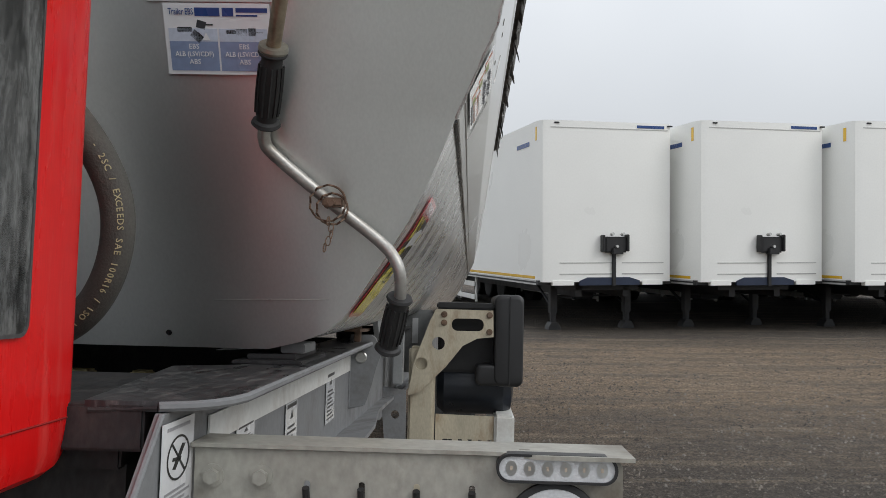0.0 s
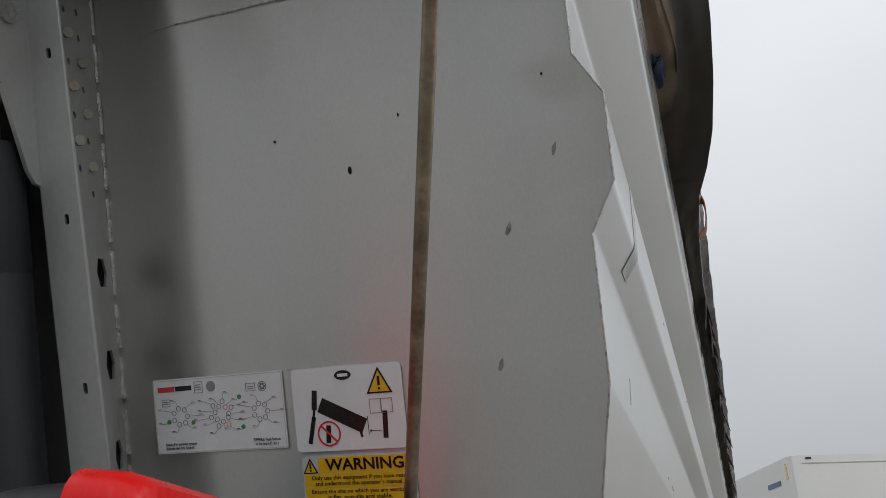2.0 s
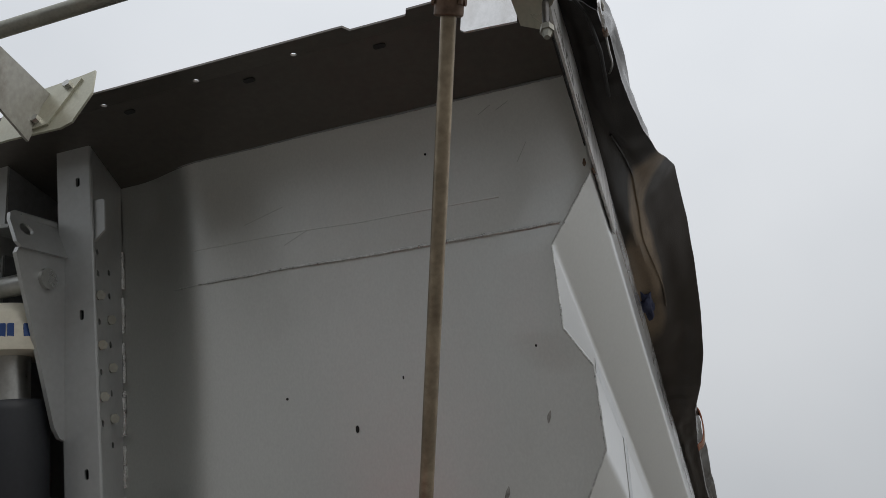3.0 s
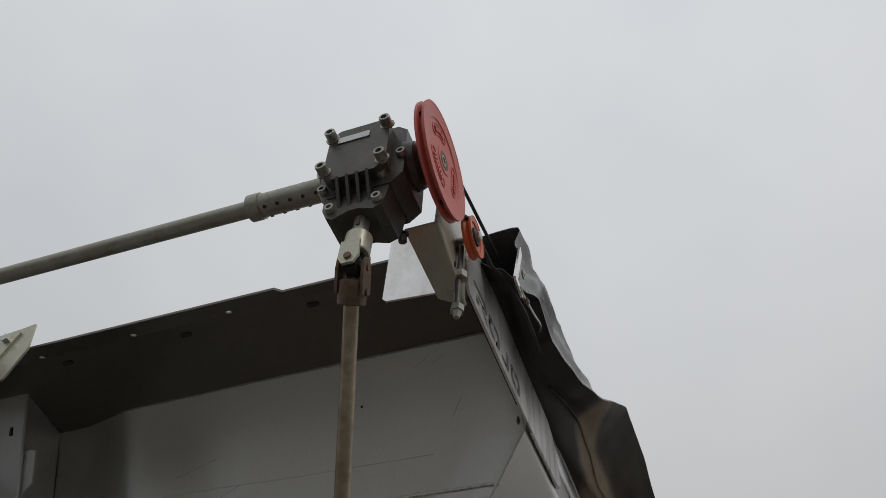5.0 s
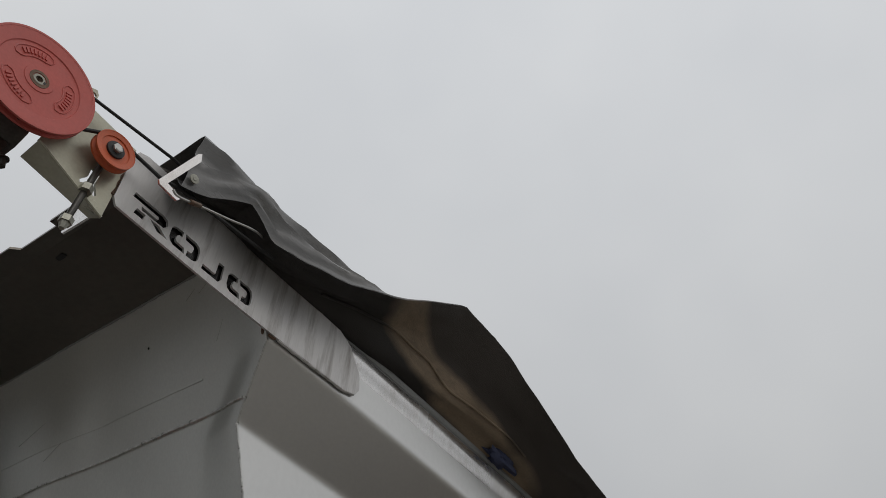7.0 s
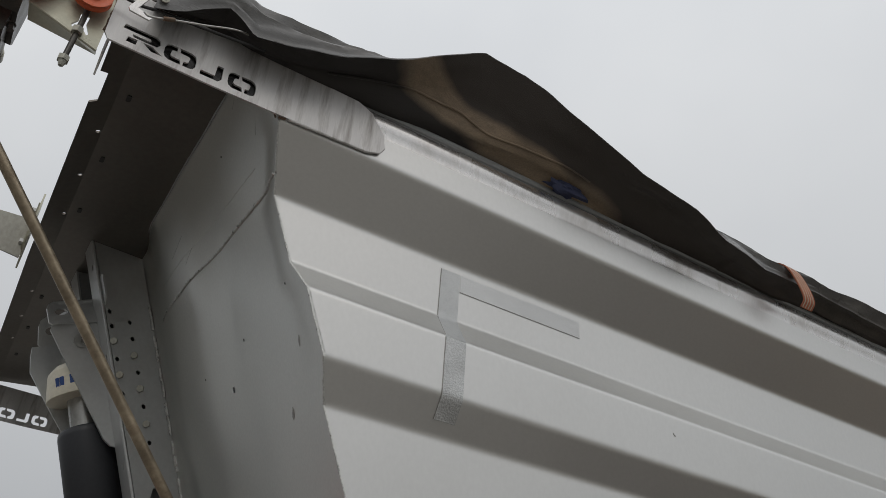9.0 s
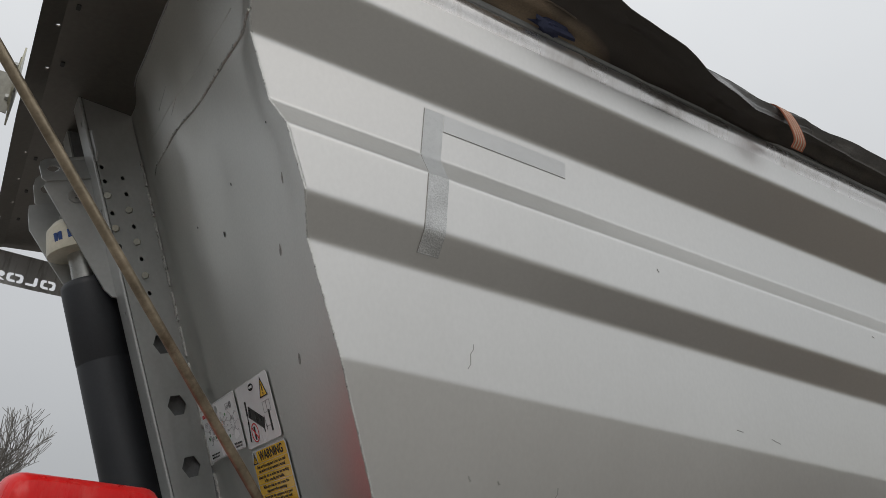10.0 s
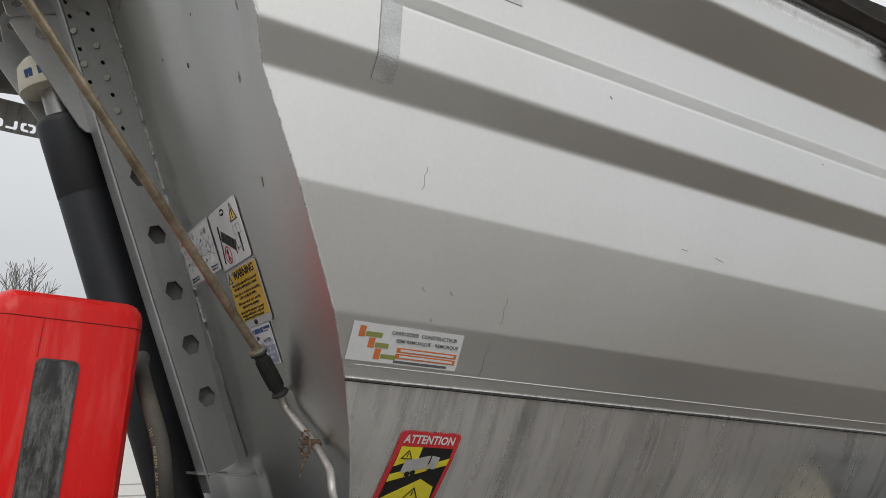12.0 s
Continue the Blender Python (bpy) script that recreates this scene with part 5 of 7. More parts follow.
def over(y, t):
    e = flap(y, 1.0)
    k = min(1.0, max(0.0, (1.15 - y) / 0.5))
    ridge = Vector((0.262 + 0.035 * (1 - k), y, max(3.394 + 0.010 * min(1.0, max(0.0, (1.0 - y) / 0.2)) + 0.010 * noise.noise(Vector((y * 5, 2, 2))), e.z + 0.012)))
    inner = Vector((0.03, y, max(3.40, min(3.52, ridge.z))))
    p = e.lerp(ridge, t / 0.6) if t < 0.6 else ridge.lerp(inner, (t - 0.6) / 0.4)
    f = math.sin(math.pi * min(1.0, t / 0.9))
    w = 0.012 * noise.noise(Vector((y * 4 - t * 3, t * 3, 5.3))) + 0.034 * (0.25 - abs(noise.noise(Vector((y * 3.2 + t * 3.4, t * 4 - y * 2.6, 4.3))))) + 0.010 * (0.3 - abs(noise.noise(Vector((y * 9 - t * 7, t * 8, 1.3)))))
    w *= 0.4 + 0.6 * k
    return p + Vector((0.022 * f * k + w * f, 0, w * 0.8 * f + 0.003 * (t > 0)))
def sheet(fun, nt, thick, ys=ys):
    bm = B()
    a = [[bm.verts.new(fun(y, k / nt)) for k in range(nt + 1)] for y in ys]
    b = [[bm.verts.new(fun(y, k / nt) + Vector((0, 0, thick))) for k in range(nt + 1)] for y in ys]
    for j in range(len(ys) - 1):
        for k in range(nt):
            bm.faces.new((a[j][k], a[j][k + 1], a[j + 1][k + 1], a[j + 1][k]))
            bm.faces.new((b[j][k], b[j + 1][k], b[j + 1][k + 1], b[j][k + 1]))
        bm.faces.new((a[j][nt], b[j][nt], b[j + 1][nt], a[j + 1][nt]))
        bm.faces.new((a[j][0], a[j + 1][0], b[j + 1][0], b[j][0]))
    for k in range(nt):
        bm.faces.new((a[0][k], b[0][k], b[0][k + 1], a[0][k + 1]))
        bm.faces.new((a[-1][k], a[-1][k + 1], b[-1][k + 1], b[-1][k]))
    return bm
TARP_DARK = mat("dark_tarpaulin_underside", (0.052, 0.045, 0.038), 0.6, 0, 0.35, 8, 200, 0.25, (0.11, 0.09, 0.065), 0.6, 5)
part("lining", sheet(flap, 20, 0.0025, [y for y in ys if y < 2.45]), TARP_IN, tarp, "dirty brown underside of the flap with shade painted in")
part("rear_lining", sheet(flap, 20, 0.0025, [y for y in ys if y > 2.435]), TARP_DARK, tarp, "darker rear underside")
# frayed hem and loose threads along the free edge
fray = random.Random(8)
vs, fs = [], []
y = 3.3
while y < 9.2:
    wd, ln = fray.uniform(0.05, 0.22), fray.uniform(0.03, 0.13)
    ex, ez = ed(y)
    o = Vector((ex + 0.004, y, ez))
    drop = Vector((fray.uniform(-0.25, 0.45), fray.uniform(-0.3, 0.3), -1)).normalized() * ln
    k = len(vs)
    for th in (0, 0.003):
        vs += [o + Vector((th - 0.004, 0, 0.006)), o + Vector((th - 0.004, wd, 0.006)), o + Vector((th, wd * fray.uniform(0.6, 0.9), 0)) + drop, o + Vector((th, wd * 0.2, 0)) + drop * fray.uniform(0.5, 1)]
    fs += [(k, k + 1, k + 2, k + 3), (k + 7, k + 6, k + 5, k + 4)] + [(k + i, k + 4 + i, k + 4 + (i + 1) % 4, k + (i + 1) % 4) for i in range(4)]
    y += wd * fray.uniform(0.7, 1.5)
me = bpy.data.meshes.new("frayed_hem")
me.from_pydata(vs, [], fs)
bm = B()
bm.from_mesh(me)
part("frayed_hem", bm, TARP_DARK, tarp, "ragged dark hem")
part("cover", sheet(over, 26, 0.002), TARP, tarp, "dark grey wrinkled outer side")
bm = B()
a = [[bm.verts.new(v) for v in (Vector((0.03, y, max(3.40, min(3.52, max(3.392, ed(y)[1] + 0.012))))), Vector((XC, y, 3.58)), Vector((2 * XC - 0.2, y, 3.40)), Vector((2 * XC - 0.24, y, 3.30)))] for y in ys if y > 0.8]
for j in range(len(a) - 1):
    for k in range(3):
        bm.faces.new((a[j][k], a[j + 1][k], a[j + 1][k + 1], a[j][k + 1]))
part("roof_sheet", bm, TARP, tarp)
bm = B()
sweep(bm, [flap(0.86 + 0.02 * i, 0.46 + 0.05 * math.sin(i * 0.22)) - Vector((0, 0, 0.003)) for i in range(40)], 0.0028, 6)
part("hem_seam", bm, TARP_IN, tarp)
# stiffener at the front of the flap, with its rivet
bm = B()
plate(bm, [(0.410, 3.223), (0.414, 3.215), (0.454, 3.211), (0.458, 3.218), (0.455, 3.224), (0.427, 3.230), (0.468, 3.338), (0.464, 3.358), (0.457, 3.350)], [], lambda u, v, q: Vector((0.285 + q, u, v)), 0.004)
part("edge_stiffener", bm, ALU_RAIL, tarp, "pale galvanised corner bracket")
bm = B()
lathe(bm, Vector((0.288, 0.468, 3.286)), (1, 0, -0.1), [(0, 0.0095), (0.003, 0.0095), (0.0035, 0.005), (0.0045, 0.004)], 16)
part("rivet", bm, GALV, tarp)
bm = B()
sweep(bm, spline([(0.289, 0.440, 3.226), (0.289, 0.455, 3.222), (0.286, 0.504, 3.246), (0.284, 0.562, 3.272), (0.28, 0.632, 3.305), (0.25, 0.70, 3.335)], 6), 0.0022, 8)
part("wire", bm, STEEL, tarp, "thin steel wire under the hem")
bm = B()
cyl(bm, (0.287, 0.478, 3.2335), (0.2865, 0.500, 3.2445), 0.0048, n=12)
part("ferrule", bm, RUSTY, tarp, "crimped wire ferrule")
bm = B()
bmesh.ops.create_icosphere(bm, subdivisions=3, radius=1.0)
for v in bm.verts:
    k = 1 + 0.7 * noise.noise(v.co * 1.7) + 0.25 * noise.noise(v.co * 5)
    v.co = Vector((0.222 + 0.024 * k * v.co.x, 1.595 + 0.058 * k * v.co.y, 3.357 + 0.017 * k * v.co.z))
part("blue_patch", bm, mat("faded_blue_fabric", (0.05, 0.06, 0.12), 0.8, 0, 0.2, 20, 200, 0.2), tarp, "faded blue fabric scrap")
def band(bm, pts, w0, w1, thick):
    """A flat webbing strip along points, from w0 to w1 across its width."""
    vs = [[bm.verts.new(p + Vector((thick * o, q, 0))) for q, o in ((w0, 0), (w1, 0), (w1, 1), (w0, 1))] for p in pts]
    for p, q in zip(vs, vs[1:]):
        for n in range(4):
            bm.faces.new((p[n], p[(n + 1) % 4], q[(n + 1) % 4], q[n]))
    bm.faces.new(vs[0][::-1])
    bm.faces.new(vs[-1])
    return bm


pts = spline([(0.272, 2.515, 3.285), (0.294, 2.505, 3.305), (0.302, 2.470, 3.352), (0.296, 2.440, 3.392), (0.270, 2.425, 3.412), (0.23, 2.42, 3.418)], 5)
strap = part("strap", band(B(), pts, -0.026, 0.026, 0.004), STRAP, tarp, "orange webbing strap")
for w0 in (-0.019, -0.007, 0.005, 0.017):
    part("stripe", band(B(), [p + Vector((0.003, 0, 0)) for p in pts], w0 - 0.0016, w0 + 0.0016, 0.0018), CREAM_CAP, strap, "pale woven stripe")

# ---- the red extinguisher box ----
ext = thing("extinguisher_box", "red plastic fire extinguisher box with black back and clear window", "extinguisher box", (-0.62, 0.78, 1.48))
def rounded_block(x0, x1, y0, y1, z0, z1, r, taper=0.0, n=5):
    """A block whose outline in y and z is rounded, drawn in towards x1."""
    bm = B()
    rings = []
    for x, k in ((x0, 0.0), (x0 + (x1 - x0) * 0.55, taper * 0.35), (x1 - (x1 - x0) * 0.22, taper * 0.8), (x1 - (x1 - x0) * 0.07, taper * 1.15 + 0.006), (x1, taper * 1.5 + 0.022)):
        rings.append([bm.verts.new((x, y, z)) for y, z in rounded(y0 + k, z0 + k, y1 - k, z1 - k, r, n)])
    for a, b in zip(rings, rings[1:]):
        for i in range(len(a)):
            bm.faces.new((a[i], a[(i + 1) % len(a)], b[(i + 1) % len(a)], b[i]))
    bm.faces.new(rings[0][::-1])
    bm.faces.new(rings[-1])
    return bm
lid = part("lid", rounded_block(-0.565, -0.449, 0.618, 0.978, 1.425, 2.140, 0.045, 0.016), RED, ext, "bright red rounded lid")
part("back_shell", rounded_block(-0.572, -0.76, 0.630, 0.962, 1.445, 2.125, 0.045, 0.01), BLACK_PLASTIC, ext, "black plastic back shell")
DARK_RED = mat("dark_red_gap", (0.30, 0.008, 0.006), 0.6)
for zc in (2.066, 1.505):
    bm = B()
    sweep(bm, [Vector((x, y, zc)) for x, y in ((-0.564, 0.6175), (-0.501, 0.6232), (-0.4745, 0.6303), (-0.457, 0.642), (-0.449, 0.664), (-0.4487, 0.686), (-0.4487, 0.905), (-0.449, 0.932), (-0.457, 0.954), (-0.4745, 0.9657), (-0.501, 0.9728), (-0.564, 0.9785))], 0.0014, 6)
    part("seam_line", bm, DARK_RED, lid)
bm = B()
sweep(bm, [Vector((-0.4487, 0.736, 1.972)), Vector((-0.4487, 0.738, 2.064))], 0.0009, 6)
part("panel_line", bm, DARK_RED, lid)
bm = B()
frame_out, frame_in = rounded(0.735, 1.600, 0.832, 1.970, 0.016, 4), rounded(0.739, 1.604, 0.828, 1.966, 0.012, 4)
plate(bm, frame_out, [frame_in], lambda u, v, q: Vector((-0.4445 - q, u, v)), 0.010)
part("window_frame", bm, mat("dusty_dark_seal", (0.06, 0.058, 0.058), 0.5, 0.0, 0.3, 20, 120, 0.2, (0.16, 0.15, 0.15), 0.5, 14), lid, "dark rubber window seal")
bm = B()
plate(bm, frame_in, [], lambda u, v, q: Vector((-0.4455 - q, u, v)), 0.0015)
pane = part("window_pane", bm, WINDOW, lid, "scratched clear plastic pane")
pane.visible_shadow = False
# a dark sheet close behind the pane stands in for the shaded inside
bm = B()
plate(bm, frame_in, [], lambda u, v, q: Vector((-0.4478 - q, u, v)), 0.001)
part("window_backing", bm, mat("hazy_dark_stand_in", (0.007, 0.008, 0.008), 0.6, 0.0, 0.5, 9, 60, 0.1, (0.06, 0.063, 0.062), 0.9, 14, (1, 2.2, 0.8), spec=0.1), lid, "dark hazy sheet standing in for the shaded inside")
for k, zc in enumerate((2.034, 1.972, 1.910, 1.848, 1.786, 1.724, 1.662, 1.600, 1.538)):
    bm = B()
    box(bm, (-0.582, 0.611, zc - 0.028), (-0.562, 0.630, zc + 0.028), 0.004)
    part("latch", bm, RED if k % 2 == 0 else BLACK_PLASTIC, ext, "red latch clip" if k % 2 == 0 else "black hinge clip")
bm = B()
box(bm, (-0.80, 0.66, 1.40), (-0.58, 0.90, 1.446), 0.008)
box(bm, (-0.80, 0.70, 1.30), (-0.76, 0.86, 2.05), 0.004)
part("mounting_bracket", bm, CHASSIS_DARK, ext)

# ---- the hydraulic hose ----
hose = thing("hydraulic_hose", "thick dusty black hydraulic hose looping beside the ram", "hose", (-0.56, 1.12, 1.5))
HP = spline([(-0.85, 1.05, 2.04), (-0.72, 1.025, 2.00), (-0.60, 1.016, 1.945), (-0.512, 1.025, 1.875), (-0.463, 1.050, 1.785), (-0.464, 1.070, 1.70), (-0.508, 1.095, 1.625), (-0.59, 1.12, 1.583), (-0.74, 1.12, 1.565)], 10)
bm = B()
sweep(bm, HP, 0.0218, 20)
tube_part = part("hose", bm, HOSE, hose)
bm = B()
txt = "- 2SC / EXCEEDS SAE 100R16 / ISO 11237"
length = [0.0]
for a, b in zip(HP, HP[1:]):
    length.append(length[-1] + (b - a).length)
def hose_at(d):
    return Vector([float(np.interp(d, length, [p[i] for p in HP])) for i in range(3)])
start = 0.435
for i, ch in enumerate(txt):
    if ch == " ":
        continue
    d = start + i * 0.0076
    if d > length[-1] - 0.02:
        break
    c, t = hose_at(d), (hose_at(d + 0.004) - hose_at(d - 0.004)).normalized()
    n = (Vector((0.0, -0.06, 1.75)) - c)
    n = (n - t * n.dot(t)).normalized()
    n = (n + t.cross(n) * -0.12).normalized()
    v = n.cross(t)
    o = c + n * 0.0222
    letters(bm, ch, 0.0118, Matrix(((t.x, v.x, n.x, o.x), (t.y, v.y, n.y, o.y), (t.z, v.z, n.z, o.z), (0, 0, 0, 1))), "CENTER")
part("print", bm, mat("faded_yellow_print", (0.50, 0.44, 0.26), 0.7), tube_part, "faded yellow printed specification")

# ---- stickers on the front wall ----
def sticker(name, label, x0, s0, x1, s1, material, r=0.004, turn=0.0):
    """A film stuck on the front wall; returns it and its frame, whose origin is the lower left corner."""
    m = wall_frame(x0, s0, 0.0028, turn)
    ob = thing(name, label, "sticker", m.translation)
    bm = B()
    flat(bm, rounded(0, 0, x1 - x0, s1 - s0, r, 4), m, 0.0, 0.001)
    film = part("film", bm, material, ob)
    return ob, m, film


def mark(parent, m, name, material, shapes, w=0.0012, label=""):
    bm = B()
    for sh in shapes:
        if isinstance(sh, tuple) and isinstance(sh[0], list):
            flat(bm, sh[0], m, w, 0.0005, [sh[1]])
        else:
            flat(bm, sh, m, w, 0.0005)
    return part(name, bm, material, parent, label, smooth=False)


def words(parent, m, lines, material, name="writing", w=0.0024):
    bm = B()
    for text, u, v, size, align, width in lines:
        letters(bm, text, size, m @ Matrix.Translation((u, v, w)), align, width, 0.0002)
    return part(name, bm, material, parent, smooth=False)


# connector diagram
ob, m, film = sticker("diagram_sticker", "white sticker with a wiring diagram of plug sockets", -0.858, 1.616, -0.549, 1.771, STICKER, 0.003)
mark(film, m, "border", STICKER_GREY, [(rect(0.002, 0.002, 0.307, 0.153), rect(0.0032, 0.0032, 0.3058, 0.1518))])
mark(film, m, "logo_bar", INK_RED, [rect(0.012, 0.128, 0.053, 0.139)])
mark(film, m, "logo_bar", INK, [rect(0.055, 0.129, 0.095, 0.139)])
circ, lines_, grn, org = [], [], [], []
rnd = random.Random(4)
for cu, cv, rr, nn in ((0.063, 0.076, 0.017, 7), (0.163, 0.076, 0.026, 13), (0.254, 0.076, 0.016, 7)):
    for k in range(nn):
        a = 2 * math.pi * k / nn
        q = rr if k % 2 or nn < 10 else rr * 0.62
        u, v = cu + q * math.cos(a), cv + q * math.sin(a)
        (org if (k * 7 + nn) % 9 == 0 else circ).append((ring(u, v, 0.0055, 12), ring(u, v, 0.0044, 12)))
        ue, ve = cu + (q + 0.02) * math.cos(a) * 1.25, cv + (q + 0.016) * math.sin(a)
        lines_.append([(u + 0.006 * math.cos(a), v + 0.006 * math.sin(a) - 0.0003), (ue, ve - 0.0003), (ue, ve + 0.0003), (u + 0.006 * math.cos(a), v + 0.006 * math.sin(a) + 0.0003)])
        du = 0.012 if math.cos(a) > 0 else -0.012
        lines_.append(rect(min(ue, ue + du), ve, max(ue, ue + du), ve + 0.0006))
        lines_.append(rect(min(ue, ue + du), ve + 0.002, min(ue, ue + du) + 0.007, ve + 0.0034))
for u, v in ((0.034, 0.066), (0.093, 0.062), (0.207, 0.108), (0.211, 0.047)):
    grn.append(ring(u, v, 0.0048, 14))
lines_ += [(ring(0.262, 0.126, 0.010, 16), ring(0.262, 0.126, 0.0086, 16))] + [ring(0.262 + 0.005 * math.cos(a), 0.126 + 0.005 * math.sin(a), 0.0024, 8) for a in (0, 1.05, 2.1, 3.14, 4.2, 5.2)]
lines_ += [(rect(0.020, 0.098, 0.040, 0.113), rect(0.0208, 0.0988, 0.0392, 0.1122)), (rect(0.102, 0.122, 0.122, 0.146), rect(0.1028, 0.1228, 0.1212, 0.1452)), (rect(0.224, 0.118, 0.246, 0.134), rect(0.2248, 0.1188, 0.2452, 0.1332))]
lines_ += [rect(0.023, 0.103 + 0.004 * i, 0.036, 0.1044 + 0.004 * i) for i in range(2)] + [rect(0.105, 0.128 + 0.005 * i, 0.118, 0.1296 + 0.005 * i) for i in range(3)] + [rect(0.228, 0.122 + 0.004 * i, 0.242, 0.1234 + 0.004 * i) for i in range(2)]
mark(film, m, "diagram", mat("grey_print", (0.16, 0.16, 0.17), 0.4), circ + lines_)
for sh in org:
    mark(film, m, "diagram_ring", INK_ORANGE, [sh])
for sh in grn:
    mark(film, m, "diagram_dot", INK_GREEN, [sh])
mark(film, m, "socket_picture", GREY_PAINT, [ring(0.142, 0.134, 0.011, 16)])
words(film, m, [("Required for automatic systems", 0.022, 0.019, 0.0085, "LEFT", 0.075), ("(hydraulic rear door, bumper)", 0.022, 0.011, 0.0085, "LEFT", 0.068),
                ("TIPPERS: Push button", 0.232, 0.019, 0.0085, "LEFT", 0.062), ("in the truck (1 sec.)", 0.236, 0.011, 0.0085, "LEFT", 0.052)], INK)

# tipping pictogram
ob, m, film = sticker("tipping_pictogram", "white rounded sticker with black tipping pictogram", -0.529, 1.605, -0.293, 1.769, STICKER, 0.010)
mark(film, m, "logo_oval", INK, [ring(0.113, 0.146, 0.018, 24, 0.0095)])
mark(film, m, "logo_bar", STICKER, [rect(0.102, 0.143, 0.124, 0.149)], 0.0018)
def slab(u0, v0, u1, v1, w):
    d = Vector((u1 - u0, v1 - v0)).normalized()
    n = Vector((-d.y, d.x)) * w / 2
    return [(u0 + n.x, v0 + n.y), (u0 - n.x, v0 - n.y), (u1 - n.x, v1 - n.y), (u1 + n.x, v1 + n.y)]
mark(film, m, "pictogram", INK, [slab(0.030, 0.016, 0.043, 0.068, 0.009), slab(0.041, 0.062, 0.046, 0.086, 0.005), slab(0.045, 0.082, 0.049, 0.120, 0.011), slab(0.058, 0.091, 0.150, 0.045, 0.030),
                                slab(0.140, 0.038, 0.143, 0.024, 0.005), rect(0.157, 0.028, 0.1582, 0.064), rect(0.160, 0.0345, 0.184, 0.0355), slab(0.160, 0.035, 0.164, 0.038, 0.001), slab(0.160, 0.035, 0.164, 0.032, 0.001),
                                slab(0.192, 0.020, 0.195, 0.072, 0.010)])
mark(film, m, "no_entry_ring", INK_RED, [(ring(0.073, 0.034, 0.025, 32), ring(0.073, 0.034, 0.0215, 32))], 0.0016)
mark(film, m, "no_entry_bar", INK_RED, [slab(0.057, 0.050, 0.089, 0.018, 0.004)], 0.0020)
mark(film, m, "figure_mark", INK, [slab(0.070, 0.016, 0.073, 0.050, 0.010)])
mark(film, m, "warning_triangle", YELLOW, [[(0.165, 0.108), (0.211, 0.108), (0.188, 0.152)]])
mark(film, m, "warning_triangle_edge", INK, [([(0.161, 0.106), (0.215, 0.106), (0.188, 0.157)], [(0.166, 0.109), (0.210, 0.109), (0.188, 0.150)]), rect(0.1855, 0.121, 0.1905, 0.139), rect(0.1855, 0.113, 0.1905, 0.117)], 0.0018)
mark(film, m, "book_outline", mat("thin_grey_line", (0.2, 0.2, 0.2), 0.4), [(rect(0.164, 0.068, 0.188, 0.096), rect(0.1652, 0.0692, 0.1868, 0.0948)), (rect(0.188, 0.068, 0.212, 0.096), rect(0.1892, 0.0692, 0.2108, 0.0948))])

# yellow warning
ob, m, film = sticker("warning_sticker", "yellow and grey warning sticker with black text", -0.523, 1.430, -0.283, 1.597, STICKER_GREY, 0.012)
for band_ in (rounded(0.036, 0.132, 0.236, 0.163, 0.006, 3), rect(0.004, 0.105, 0.236, 0.131), rect(0.004, 0.079, 0.236, 0.104), rect(0.004, 0.053, 0.236, 0.078), rect(0.004, 0.021, 0.236, 0.052)):
    mark(film, m, "yellow_band", YELLOW, [band_])
mark(film, m, "warning_triangle", YELLOW, [[(0.006, 0.134), (0.032, 0.134), (0.019, 0.159)]])
mark(film, m, "warning_triangle_edge", INK, [([(0.003, 0.133), (0.035, 0.133), (0.019, 0.163)], [(0.0065, 0.135), (0.0315, 0.135), (0.019, 0.158)]), rect(0.0175, 0.142, 0.0205, 0.153), rect(0.0175, 0.137, 0.0205, 0.140)], 0.0018)
mark(film, m, "logo_oval", INK, [ring(0.118, 0.010, 0.013, 20, 0.007)])
words(film, m, [("WARNING", 0.136, 0.1475, 0.031, "CENTER", 0.165), ("Only use this equipment if you have read", 0.120, 0.1235, 0.0115, "CENTER", 0.200), ("and understood the operator's manual.", 0.120, 0.1125, 0.0115, "CENTER", 0.186),
                ("Ensure the site on which you are working", 0.120, 0.097, 0.0115, "CENTER", 0.205), ("is flat, non-slip and stable.", 0.120, 0.086, 0.0115, "CENTER", 0.135),
                ("Make sure that no one is near the", 0.120, 0.071, 0.0115, "CENTER", 0.175), ("equipment when operating.", 0.120, 0.060, 0.0115, "CENTER", 0.135),
                ("Ensure that the equipment is in good", 0.120, 0.0455, 0.0115, "CENTER", 0.185), ("working condition and is only used", 0.120, 0.0360, 0.0115, "CENTER", 0.172), ("within the stated load capacity.", 0.120, 0.0265, 0.0115, "CENTER", 0.155)], INK)

# brake system sticker
ob, m, film = sticker("brake_sticker", "white and pale blue brake system sticker", -0.488, 1.317, -0.318, 1.428, STICKER, 0.001)
mark(film, m, "blue_panel", STICKER_BLUE, [rect(0.006, 0.006, 0.084, 0.052), rect(0.087, 0.006, 0.164, 0.052)])
mark(film, m, "panel_fade", mat("pale_print", (0.55, 0.60, 0.70), 0.4), [rect(0.006, 0.052, 0.084, 0.072), rect(0.087, 0.052, 0.164, 0.072)])
mark(film, m, "title_bar", INK_BLUE, [rect(0.050, 0.091, 0.090, 0.104)])
mark(film, m, "logo_bar", INK_BLUE, [rect(0.094, 0.091, 0.112, 0.104), rect(0.116, 0.097, 0.166, 0.104), rect(0.116, 0.091, 0.150, 0.0935)])
DARK_PRINT = mat("dark_print", (0.04, 0.045, 0.05), 0.4)
